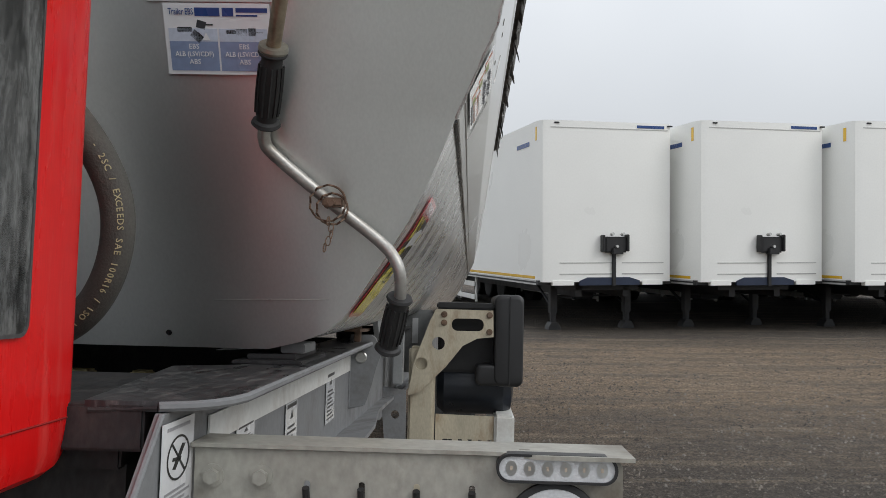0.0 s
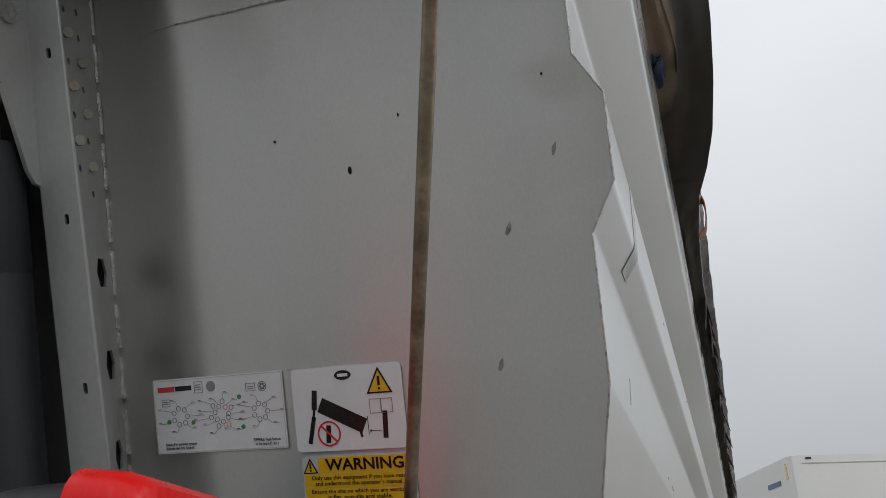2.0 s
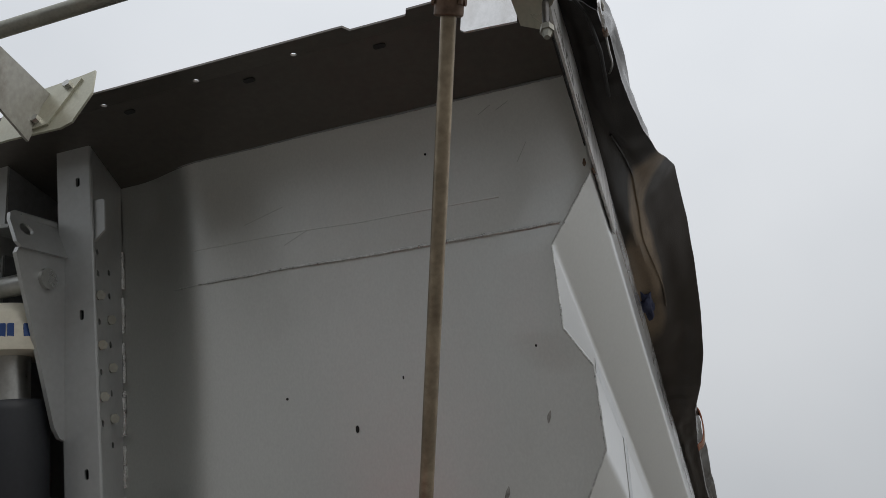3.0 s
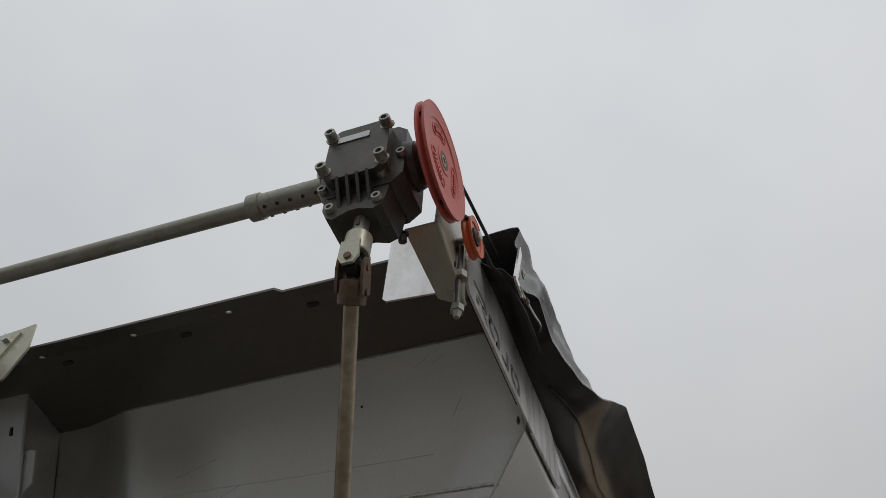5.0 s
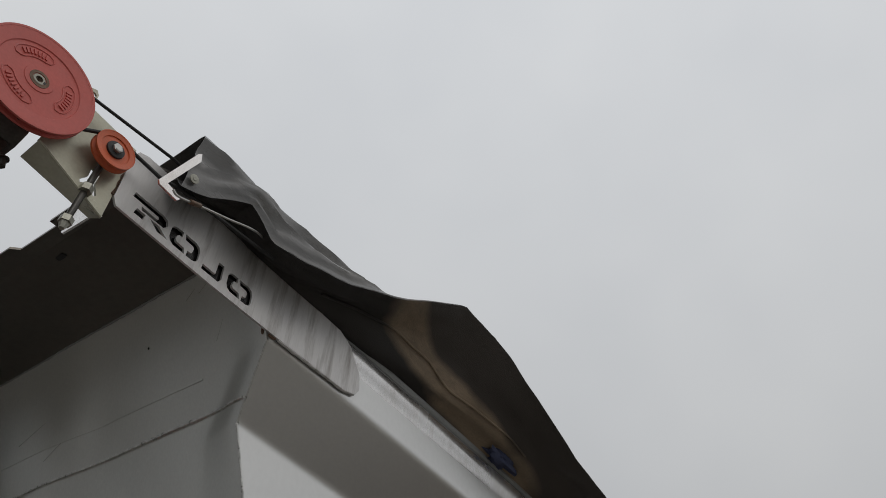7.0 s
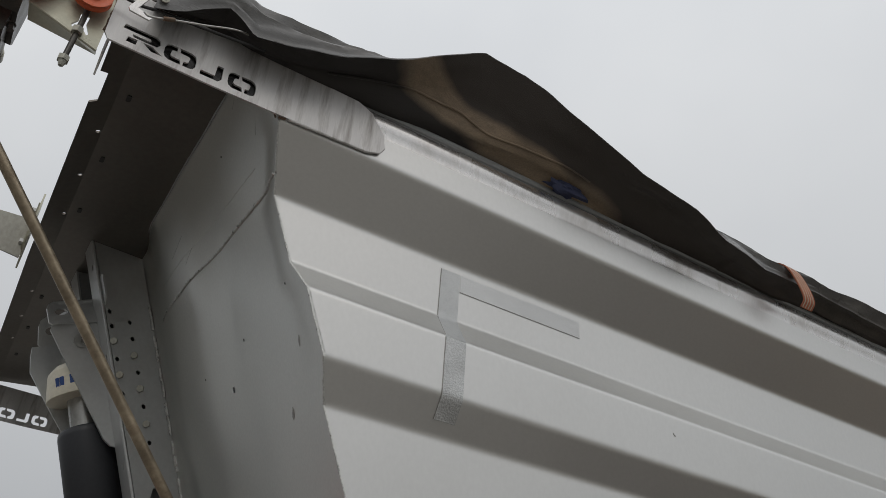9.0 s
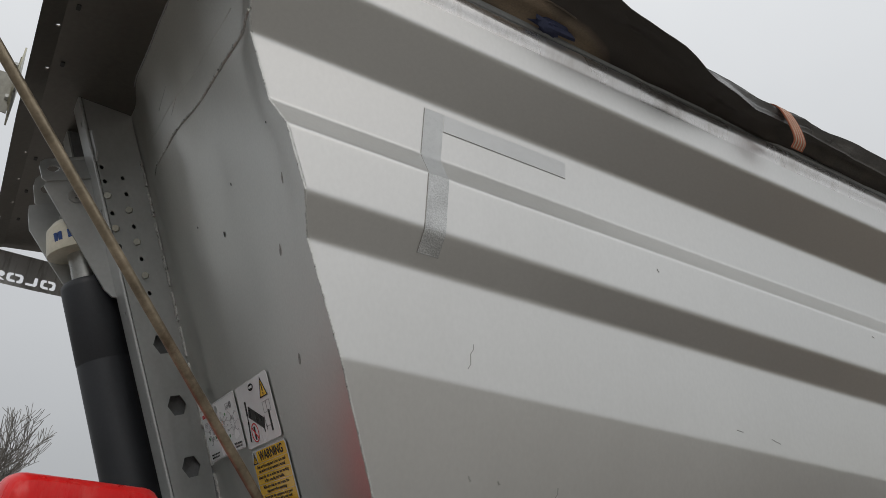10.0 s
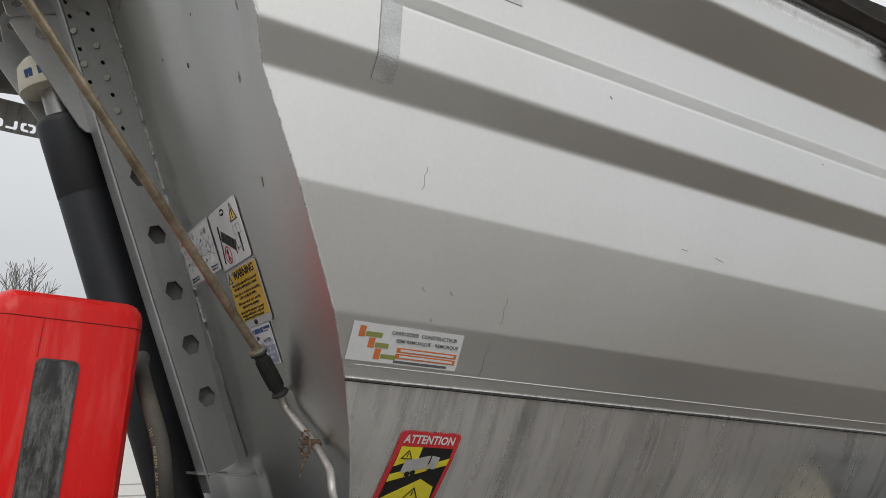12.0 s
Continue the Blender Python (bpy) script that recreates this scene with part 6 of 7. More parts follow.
for shapes in ([rounded(0.020, 0.066, 0.044, 0.074, 0.002, 2), slab(0.044, 0.066, 0.058, 0.054, 0.013), slab(0.052, 0.080, 0.066, 0.076, 0.012), rect(0.066, 0.077, 0.078, 0.079)],
               [rounded(0.098, 0.064, 0.114, 0.070, 0.002, 2), rect(0.114, 0.062, 0.132, 0.072), rect(0.134, 0.061, 0.146, 0.073), rect(0.146, 0.066, 0.158, 0.068)]):
    mark(film, m, "plug_picture", DARK_PRINT, shapes)
mark(film, m, "warning_triangle", STICKER, [[(0.060, 0.054), (0.072, 0.054), (0.066, 0.066)]], 0.0018)
words(film, m, [("Trailer EBS", 0.008, 0.0975, 0.014, "LEFT", 0.040)], INK_BLUE)
words(film, m, [("EBS", 0.045, 0.044, 0.011, "CENTER", None), ("ALB (LSV/CDF)", 0.045, 0.032, 0.011, "CENTER", 0.062), ("ABS", 0.045, 0.020, 0.011, "CENTER", None),
                ("EBS", 0.126, 0.044, 0.011, "CENTER", None), ("ALB (LSV/CDF)", 0.126, 0.032, 0.011, "CENTER", 0.062), ("ABS", 0.126, 0.020, 0.011, "CENTER", None)], STICKER)

# ---- stickers and tape on the side wall ----
def side_point(y, s_or_z, d=0.0):
    """A point of the outer side skin at y and height z, d proud of it."""
    zz = [fw(x, s, edge_d(s)).z for x, s in PROFILE]
    x = float(np.interp(s_or_z, zz, [p[0] for p in PROFILE]))
    return Vector((x + d, y, s_or_z))


def side_frame(y, z0, z1, shear=0.0):
    """A frame on one flat facet of the side: u to the rear, v up the facet."""
    a, b = side_point(y, z0), side_point(y, z1)
    v = (b - a).normalized()
    u = Vector((0, 1, 0))
    w = u.cross(v)
    o = a + w * 0.0025
    return Matrix(((u.x, v.x, w.x, o.x), (u.y, v.y, w.y, o.y), (u.z, v.z, w.z, o.z), (0, 0, 0, 1)))


m = side_frame(1.330, 1.990, 2.076)
ob = thing("dealer_sticker", "white dealer sticker with orange and green lettering bars", "sticker", m.translation)
bm = B()
flat(bm, rect(0, 0, 0.296, 0.092), m, 0.0, 0.001)
film = part("film", bm, STICKER, ob)
mark(film, m, "orange_bar", INK_ORANGE, [rect(0.018, 0.058, 0.034, 0.084), rect(0.047, 0.034, 0.063, 0.058), rect(0.068, 0.008, 0.084, 0.034), rect(0.124, 0.030, 0.288, 0.042), rect(0.124, 0.015, 0.288, 0.027)])
mark(film, m, "green_bar", mat("olive_ink", (0.30, 0.33, 0.10), 0.4), [rect(0.036, 0.060, 0.078, 0.072), rect(0.065, 0.036, 0.100, 0.048), rect(0.086, 0.011, 0.126, 0.022)])
mark(film, m, "pale_bar", STICKER, [rect(0.134, 0.0335, 0.280, 0.0385), rect(0.134, 0.0185, 0.280, 0.0235)], 0.0018)
words(film, m, [("CARROSSIER  CONSTRUCTEUR", 0.100, 0.076, 0.013, "LEFT", 0.178), ("SEMI REMORQUE - REMORQUE", 0.116, 0.058, 0.012, "LEFT", 0.170)], mat("grey_ink", (0.10, 0.10, 0.11), 0.4))
mark(film, m, "grey_bar", mat("dark_grey_ink", (0.13, 0.13, 0.14), 0.4), [rect(0.122, 0.004, 0.268, 0.010)])

ZP = [(x, fw(x, s_, edge_d(s_)).z) for x, s_ in PROFILE]
def wrap(u, v, w):
    """A point v metres down the side skin from its height 1.843, at u along the side, w proud of it."""
    pts = [p for p in reversed(ZP)]
    top_x = float(np.interp(1.843, [p[1] for p in ZP], [p[0] for p in ZP]))
    run = [(top_x + 0.05, 1.843 + 0.12), (top_x, 1.843)] + [p for p in pts if p[1] < 1.843]
    left = v
    for (xa, za), (xb, zb) in zip(run[1:], run[2:]):
        ln = math.hypot(xb - xa, zb - za)
        if left <= ln:
            k = left / ln
            nx, nz = -(zb - za) / ln, (xb - xa) / ln
            return Vector((xa + (xb - xa) * k + nx * w, u, za + (zb - za) * k + nz * w))
        left -= ln
    return Vector((xb, u, zb))


def curved(bm, outline, w, holes=()):
    """A flat film laid round the curved lower side; outline in sticker units, from its upper left corner down."""
    tmp = B()
    flat(tmp, outline, LEVEL, 0.0, 0.0006, holes)
    for k in range(1, 30):
        g = list(tmp.verts) + list(tmp.edges) + list(tmp.faces)
        bmesh.ops.bisect_plane(tmp, geom=g, plane_co=(0, -0.01 * k, 0), plane_no=(0, 1, 0))
    for v in tmp.verts:
        u, d = v.co.x, -v.co.y
        v.co = wrap(1.526 + u - 0.10 * d, d, w + v.co.z)
    me = bpy.data.meshes.new("film")
    tmp.to_mesh(me)
    tmp.free()
    bm.from_mesh(me)
    bpy.data.meshes.remove(me)


ob = thing("attention_sticker", "red and yellow attention sticker with a lorry picture", "sticker", wrap(1.58, 0.1, 0))
def curved_part(name, material, parent, shapes, w, label=""):
    bm = B()
    for sh in shapes:
        if isinstance(sh, tuple):
            curved(bm, sh[0], w, [sh[1]])
        else:
            curved(bm, sh, w)
    return part(name, bm, material, parent, label, smooth=False)
film = curved_part("film", INK_RED, ob, [rounded(0, -0.272, 0.172, 0, 0.012, 4)], 0.002)
curved_part("black_panel", INK, film, [rect(0.013, -0.262, 0.160, -0.040)], 0.0032)
for sh in ([(0.013, -0.095), (0.072, -0.070), (0.072, -0.040), (0.013, -0.040)], [(0.013, -0.140), (0.160, -0.085), (0.160, -0.066), (0.013, -0.118)], [(0.013, -0.262), (0.135, -0.262), (0.160, -0.215), (0.150, -0.150), (0.105, -0.128), (0.013, -0.190)]):
    curved_part("yellow_panel", YELLOW_BRIGHT, film, [sh], 0.0044)
curved_part("lorry_picture", mat("pale_grey_ink", (0.5, 0.5, 0.5), 0.4), film, [[(0.038, -0.112), (0.104, -0.096), (0.104, -0.060), (0.038, -0.076)], [(0.108, -0.100), (0.131, -0.096), (0.131, -0.064), (0.108, -0.060)]], 0.0056)
curved_part("lorry_wheel", INK, film, [ring(0.058, -0.114, 0.0075, 12), ring(0.072, -0.110, 0.0075, 12), ring(0.116, -0.103, 0.0075, 12)], 0.0062)
curved_part("warning_triangle_edge", INK, film, [([(0.022, -0.072), (0.054, -0.072), (0.038, -0.047)], [(0.026, -0.070), (0.050, -0.070), (0.038, -0.051)]), ([(0.075, -0.188), (0.122, -0.188), (0.0985, -0.152)], [(0.080, -0.185), (0.117, -0.185), (0.0985, -0.158)]), rect(0.037, -0.067, 0.039, -0.057), rect(0.097, -0.178, 0.100, -0.166)], 0.0058)
bm = B()
letters(bm, "ATTENTION", 0.031, Matrix.Translation((0.086, -0.021, 0.0)), "CENTER", 0.142, 0.0002)
for v in bm.verts:
    u, d = v.co.x, -v.co.y
    v.co = wrap(1.526 + u - 0.10 * d, d, 0.0034 + v.co.z)
part("writing", bm, STICKER, film, smooth=False)

# retro-reflective tape laid over the corrugations, and a strip along the side
def tape(y0, y1, z0, z1, n=22, slant=0.0):
    bm = B()
    a, b = [], []
    for i in range(n + 1):
        z = z0 + (z1 - z0) * i / n
        for lst, d in ((a, 0.0011), (b, 0.0003)):
            lst.append([bm.verts.new(side_point(y + slant * (z - z0), z, d)) for y in (y0, y1)])
    for i in range(n):
        bm.faces.new((a[i][0], a[i][1], a[i + 1][1], a[i + 1][0]))
        bm.faces.new((b[i][0], b[i + 1][0], b[i + 1][1], b[i][1]))
        for k in (0, 1):
            bm.faces.new((a[i][k], a[i + 1][k], b[i + 1][k], b[i][k]))
    bm.faces.new((a[0][0], b[0][0], b[0][1], a[0][1]))
    bm.faces.new((a[-1][0], a[-1][1], b[-1][1], b[-1][0]))
    return bm
ob2 = thing("reflective_tape", "silver reflective contour tape in a corner shape", "reflective tape", side_point(1.33, 2.63))
part("upright_strip", tape(1.292, 1.347, 2.828, 3.038, 16, 0.0), TAPE, ob2)
part("mesh_strip", tape(1.292, 1.347, 2.632, 2.8275, 16, 0.0), TAPE_MESH, ob2, "lower piece with a fine honeycomb pattern")
part("tape_edge", tape(1.2900, 1.2918, 2.632, 3.038, 30, 0.0), SMUDGE, ob2, "dirty edge of the tape")
part("tape_edge", tape(1.349, 1.735, 2.9878, 2.9898, 1), SMUDGE, ob2, "dirty edge of the tape")
part("long_strip", tape(1.349, 1.735, 2.990, 3.038, 3), TAPE_PALE, ob2, "paler worn strip along the side")
# the edge of the lapped sheet just above the long weld
bm = B()
sweep(bm, [side_point(1.36 + 0.2 * i, 1.980, 0.0004) for i in range(40)], 0.0011, 5)
part("lap_edge", bm, ALU_SIDE, body)
# scratches and chips of the side sheets
SCRAPES = ((1.736, 2.177, 1.726, 2.112), (1.706, 2.067, 1.700, 1.985), (2.323, 2.404, 2.350, 2.402), (2.462, 2.401, 2.500, 2.393), (2.008, 2.780, 2.016, 2.772), (2.95, 2.803, 2.96, 2.80), (1.465, 2.457, 1.456, 2.397), (1.49, 2.170, 1.498, 2.160), (1.524, 2.102, 1.528, 2.094), (1.568, 2.170, 1.574, 2.163))
SCRATCH = mat("dull_scratch", (0.44, 0.43, 0.41), 0.45, 0.6)
for y0, z0, y1, z1 in SCRAPES:
    bm = B()
    sweep(bm, [side_point(y0 + (y1 - y0) * i / 5 + 0.003 * math.sin(i * 2.1), z0 + (z1 - z0) * i / 5, 0.0003) for i in range(6)], 0.0012, 5)
    part("scratch", bm, SCRATCH, body)
# ---- the chassis ----
ch = thing("trailer_chassis", "grey steel tipper chassis with light grey web", "chassis", (XC, 3.0, 1.3))
for side in (1, -1):
    bm = B()
    plate(bm, [(0.930, 1.512), (0.83, 1.405), (0.83, 1.33), (1.30, 1.30), (2.30, 1.285), (3.2, 1.18), (9.2, 1.05), (9.2, 1.512)], [], lambda u, v, q: mirror(Vector((-0.335 - q, u, v)), side), 0.012)
    part("rail_web", bm, CHASSIS_GREY, ch, "grey rail web with light upper band")
    bm = B()
    plate(bm, [(1.08, 1.490), (1.08, 1.452), (1.6, 1.448), (3.1, 1.435), (3.1, 1.488)], [], lambda u, v, q: mirror(Vector((-0.331 - q, u, v)), side), 0.003)
    part("light_band", bm, CHASSIS_WHITE, ch, "light grey painted band")
    bm = B()
    plate(bm, [(-0.275, 1.04), (-0.282, 1.00), (-0.31, 0.955), (-0.345, 0.935), (-0.43, 0.932), (-0.47, 1.20), (-0.50, 1.40), (-0.40, 1.46), (-0.40, 9.2), (-0.275, 9.2)], [], lambda u, v, q: mirror(Vector((u, v, 1.525 - q)), side), 0.012)
    part("top_flange", bm, SCUFFED, ch, "greasy scuffed top plate with a rounded corner")
    bm = B()
    sweep(bm, [mirror(Vector(p), side) for p in [(-0.274, 3.4, 1.519), (-0.274, 1.04, 1.519), (-0.281, 1.00, 1.519), (-0.293, 0.972, 1.519), (-0.309, 0.954, 1.519), (-0.345, 0.934, 1.519)]], 0.0062, 8)
    part("flange_edge", bm, CHASSIS_GREY, ch, "bright worn plate edge")
    bm = B()
    plate(bm, [(-0.325, 1.28), (-0.255, 1.33), (-0.255, 2.35), (-0.29, 2.75), (-0.29, 9.2), (-0.42, 9.2), (-0.42, 1.28)], [], lambda u, v, q: mirror(Vector((u, v, 1.295 - 0.035 * max(0, v - 2.3) - q)), side), 0.012)
    part("bottom_flange", bm, CHASSIS_GREY, ch)
# stuff only seen on the near side
bm = B()
plate(bm, [(-0.334, 1.335), (-0.288, 1.345), (-0.282, 1.36), (-0.270, 1.40), (-0.258, 1.45), (-0.245, 1.488), (-0.246, 1.500), (-0.262, 1.536), (-0.272, 1.544), (-0.334, 1.544)], [], lambda u, v, q: Vector((u, 2.352 + q, v)), 0.014)
part("pin_bracket", bm, CHASSIS_GREY, ch, "dark grey curved gusset")
bm = B()
weld(bm, (-0.333, 2.350, 1.336), (-0.333, 2.350, 1.49), 0.003)
weld(bm, (-0.333, 2.350, 1.336), (-0.290, 2.350, 1.345), 0.003)
part("weld_seam", bm, CHASSIS_GREY, ch)
bm = B()
lathe(bm, Vector((-0.301, 2.353, 1.480)), (0, -1, 0), [(0, 0.017), (0.004, 0.017), (0.006, 0.014)], 18)
part("pin", bm, STEEL, ch, "bright steel pin")
bm = B()
plate(bm, [(2.36, 1.59), (2.42, 1.53), (2.64, 1.458), (2.82, 1.46), (3.0, 1.50), (3.16, 1.671), (3.10, 1.675)], [ring(2.664, 1.577, 0.03, 14, 0.014), ring(2.614, 1.519, 0.016, 10, 0.008)], lambda u, v, q: Vector((-0.258 - q, u, v)), 0.015)
part("ear_plate", bm, GREY_PAINT, ch, "grey ear plate with a bolt")
PAD_YELLOW = mat("faded_yellow_pad", (0.42, 0.36, 0.18), 0.7, 0, 0.2, 20, 120, 0.2)
for x0, x1 in ((-0.84, -0.786), (-0.70, -0.66), (-0.556, -0.522)):
    bm = B()
    box(bm, (x0, 1.70, 1.40), (x1, 1.74, 1.486), 0.004)
    part("rest_pad", bm, PAD_YELLOW, ch, "faded yellow rest pad")
bm = B()
bolt(bm, (-0.268, 2.664, 1.577), (1, 0, 0), 0.012, 0.012)
part("bolt", bm, STEEL, ch)
# uprights and a cross web behind the landing leg, with a small label
bm = B()
box(bm, (-0.296, 3.27, 1.31), (-0.256, 3.34, 1.592), 0.004)
part("upright", bm, GREY_PAINT, ch, "grey upright channel")
bm = B()
box(bm, (-0.335, 3.95, 1.30), (-0.17, 3.965, 1.60), 0.003)
part("cross_web", bm, GREY_PAINT, ch, "grey cross web")
bm = B()
box(bm, (-0.268, 3.945, 1.44), (-0.240, 3.9495, 1.56))
part("web_label", bm, STICKER, ch, "small white label")
bm = B()
plate(bm, [(-0.345, 2.30), (-0.30, 2.30), (-0.285, 2.33), (-0.285, 2.60), (-0.345, 2.60)], [], lambda u, v, q: Vector((u, v, 1.562 - q)), 0.008)
box(bm, (-0.318, 2.31, 1.526), (-0.300, 2.335, 1.585), 0.002)
part("hinge_strap", bm, RUSTY, ch, "brown rusty strap under the body")
# buffer pads between body and chassis
for y0, y1, x0, x1, z0, z1, mt in ((1.47, 1.72, -0.42, -0.292, 1.525, 1.532, CHASSIS_DARK), (1.50, 1.70, -0.40, -0.310, 1.5325, 1.542, CHASSIS_DARK), (1.53, 1.64, -0.345, -0.300, 1.5425, 1.560, CHASSIS_GREY), (2.50, 2.75, -0.40, -0.285, 1.526, 1.548, CHASSIS_DARK)):
    bm = B()
    box(bm, (x0, y0, z0), (x1, y1, z1), 0.002)
    part("buffer_pad", bm, mt, ch)
bm = B()
plate(bm, [(-0.345, 1.30), (-0.242, 1.285), (-0.238, 0.95), (-0.312, 0.95)], [ring(-0.284, 1.188, 0.017, 16)], lambda u, v, q: Vector((u, 3.30 + q, v)), 0.012)
part("support_plate", bm, CHASSIS_GREY, ch, "grey support plate with a round hole")
bm = B()
box(bm, (2 * XC + 0.40, 0.966, 1.44), (-0.40, 1.39, 1.5125), 0.003)
# two dark boxes added to close off the shaded void under the body
box(bm, (2 * XC + 0.36, 2.60, 1.06), (-0.36, 2.64, 1.52))
box(bm, (2 * XC + 0.36, 1.40, 1.30), (-0.36, 2.60, 1.32))
part("cross_plate", bm, CHASSIS_DARK, ch)
for k in range(6):
    bm = B()
    cyl(bm, (-0.60 - k * 0.09, 1.75, 1.32), (-0.60 - k * 0.09, 1.75, 1.38), 0.024, n=14)
    part("rubber_stop", bm, RUBBER, ch)
# front end plate with its sticker
bm = B()
sweep(bm, [(-0.339, 0.928, 1.510), (-0.339, 0.829, 1.405), (-0.339, 0.829, 1.33)], 0.0042, 8)
part("end_edge", bm, CHASSIS_GREY, ch, "bright worn plate edge")
bm = B()
box(bm, (2 * XC + 0.36, 0.93, 1.468), (-0.36, 0.965, 1.520), 0.003)
part("front_cross_member", bm, CHASSIS_DARK, ch, "dark worn front cross member")
# dark box added where only the shaded void under the nose shows
bm = B()
box(bm, (2 * XC + 0.40, 0.985, 1.05), (-0.40, 1.02, 1.47))
box(bm, (2 * XC + 0.40, 0.985, 1.05), (-0.40, 2.6, 1.08))
part("void_filler", bm, CHASSIS_DARK, ch, "dark box added to fill the shaded void under the nose")
bm = B()
weld(bm, (-0.425, 0.931, 1.514), (-0.345, 0.930, 1.517), 0.0028, 0.005)
part("weld_seam", bm, CHASSIS_DARK, ch)
mm = Matrix.Translation((-0.3325, 0.920, 1.395)) @ Matrix(((0, 0, 1, 0), (2.75, 0, 0, 0), (0, 1, 0, 0), (0, 0, 0, 1)))
ob = thing("lifting_sticker", "white no-lifting pictogram sticker on the chassis end", "sticker", mm.translation)
bm = B()
flat(bm, rect(-0.002, 0, 0.036, 0.106), mm, 0.0, 0.001)
film = part("film", bm, STICKER, ob)
mark(film, mm, "prohibition_ring", INK, [(ring(0.017, 0.062, 0.0135, 28, 0.026), ring(0.017, 0.062, 0.0122, 28, 0.0235)), slab(0.009, 0.080, 0.025, 0.044, 0.0018), slab(0.012, 0.050, 0.023, 0.076, 0.004), slab(0.010, 0.062, 0.020, 0.060, 0.004)])
DULL_PRINT = mat("dull_print", (0.30, 0.30, 0.31), 0.4)
for bar_ in [rect(0.003, 0.096, 0.030, 0.100)] + [rect(0.002, 0.006 + 0.006 * i, 0.032 - 0.006 * (i % 2), 0.009 + 0.006 * i) for i in range(4)]:
    mark(film, mm, "print_bar", DULL_PRINT, [bar_])
# small white labels on the rail
for y0, z0, w, h in ((1.535, 1.322, 0.10, 0.130), (1.965, 1.345, 0.12, 0.125), (1.21, 1.405, 0.10, 0.05)):
    mm = Matrix.Translation((-0.3325, y0, z0)) @ Matrix(((0, 0, 1, 0), (1, 0, 0, 0), (0, 1, 0, 0), (0, 0, 0, 1)))
    ob = thing("rail_label", "small white attention label on the chassis rail", "sticker", mm.translation, group="labels on the chassis rail")
    bm = B()
    flat(bm, rect(0, 0, w, h), mm, 0.0, 0.001)
    film = part("film", bm, STICKER, ob)
    mark(film, mm, "print_bar", bpy.data.materials.get("black_print") or mat("black_print", (0.06, 0.06, 0.06), 0.4), [rect(w * (0.12 + 0.05 * (i % 2)), h * (0.06 + 0.075 * i), w * (0.86 - 0.12 * (i % 3)), h * (0.09 + 0.075 * i)) for i in range(8)] + [rect(w * 0.1, h * 0.88, w * 0.9, h * 0.94), [(w * 0.38, h * 0.72), (w * 0.62, h * 0.72), (w * 0.5, h * 0.84)]])

# ---- the marker beam ----
beam = thing("marker_beam", "stained beige folded cross beam with clear marker lamp", "marker beam", (-0.05, 1.02, 1.35))
bm = B()
holes = [rounded(x - 0.004, 1.398, x + 0.004, 1.425, 0.0035, 3) for x in (-0.187, -0.120, -0.053, 0.014)]
plate(bm, [(-0.326, 1.30), (0.195, 1.30), (0.195, 1.452), (0.19, 1.461), (-0.326, 1.461)], holes, lambda u, v, q: Vector((u, 1.010 + q, v)), 0.005)
part("beam_face", bm, BEAM_PAINT, beam)
bm = B()
plate(bm, [(-0.330, 1.004), (0.04, 1.004), (0.10, 0.985), (0.205, 0.985), (0.205, 1.075), (-0.330, 1.075)], [rounded(0.070, 1.02, 0.084, 1.026, 0.002, 2)], lambda u, v, q: Vector((u, v, 1.4675 - q)), 0.005)
part("beam_top", bm, BEAM_PAINT, beam)
for x in (-0.187, -0.120, -0.053, 0.014):
    bm = B()
    cyl(bm, (x, 1.003, 1.418), (x, 1.012, 1.396), 0.0045, n=8)
    part("cable_tie", bm, RUBBER, beam)
for x in (-0.303, -0.243):
    bm = B()
    bolt(bm, (x, 1.010, 1.428), (0, -1, 0), 0.0095, 0.009)
    part("bolt", bm, BEAM_PAINT, beam)
lamp = thing("marker_lamp", "oval clear side marker lamp with black rubber rim", "lamp", (0.113, 1.0, 1.44))
def on_beam(u, v, q):
    return Vector((0.114 + u, 0.990 + q, 1.451 + v))
bm = B()
plate(bm, rounded(-0.072, -0.017, 0.072, 0.017, 0.0165, 6), [rounded(-0.0685, -0.0140, 0.0685, 0.0140, 0.0135, 6)], on_beam, 0.020)
part("rim", bm, CHASSIS_BLACK, lamp, "dull black ribbed rim")
bm = B()
plate(bm, rounded(-0.0685, -0.0140, 0.0685, 0.0140, 0.0135, 6), [], lambda u, v, q: on_beam(u, v, q + 0.003), 0.012)
part("lens", bm, LENS, lamp, "clear ribbed lens")
for k in range(6):
    bm = B()
    box(bm, on_beam(-0.0565 + k * 0.0215, -0.0035, 0.0015), on_beam(-0.0515 + k * 0.0215, 0.0035, 0.005), 0.001)
    seat_ = B()
    plate(seat_, ring(-0.054 + k * 0.0215, 0, 0.0068, 14, 0.0088), [], lambda u, v, q: on_beam(u, v, 0.0022 + q), 0.002)
    part("reflector_cup", seat_, STEEL, lamp)
    part("diode", bm, mat("amber_diode", (0.50, 0.42, 0.34), 0.3), lamp) if k == 0 else part("diode", bm, bpy.data.materials["amber_diode"], lamp)
refl = thing("round_reflector", "white round reflector under the marker lamp", "reflector", (0.113, 1.0, 1.38))
bm = B()
lathe(bm, Vector((0.113, 1.008, 1.374)), (0, -1, 0), [(0, 0.060), (0.008, 0.060), (0.010, 0.054)], 40)
part("rim", bm, RUBBER, refl)
bm = B()
lathe(bm, Vector((0.113, 1.000, 1.374)), (0, -1, 0), [(0, 0.054), (0.003, 0.052), (0.0045, 0.02), (0.0045, 0.0)], 40)
part("lens", bm, LENS, refl)

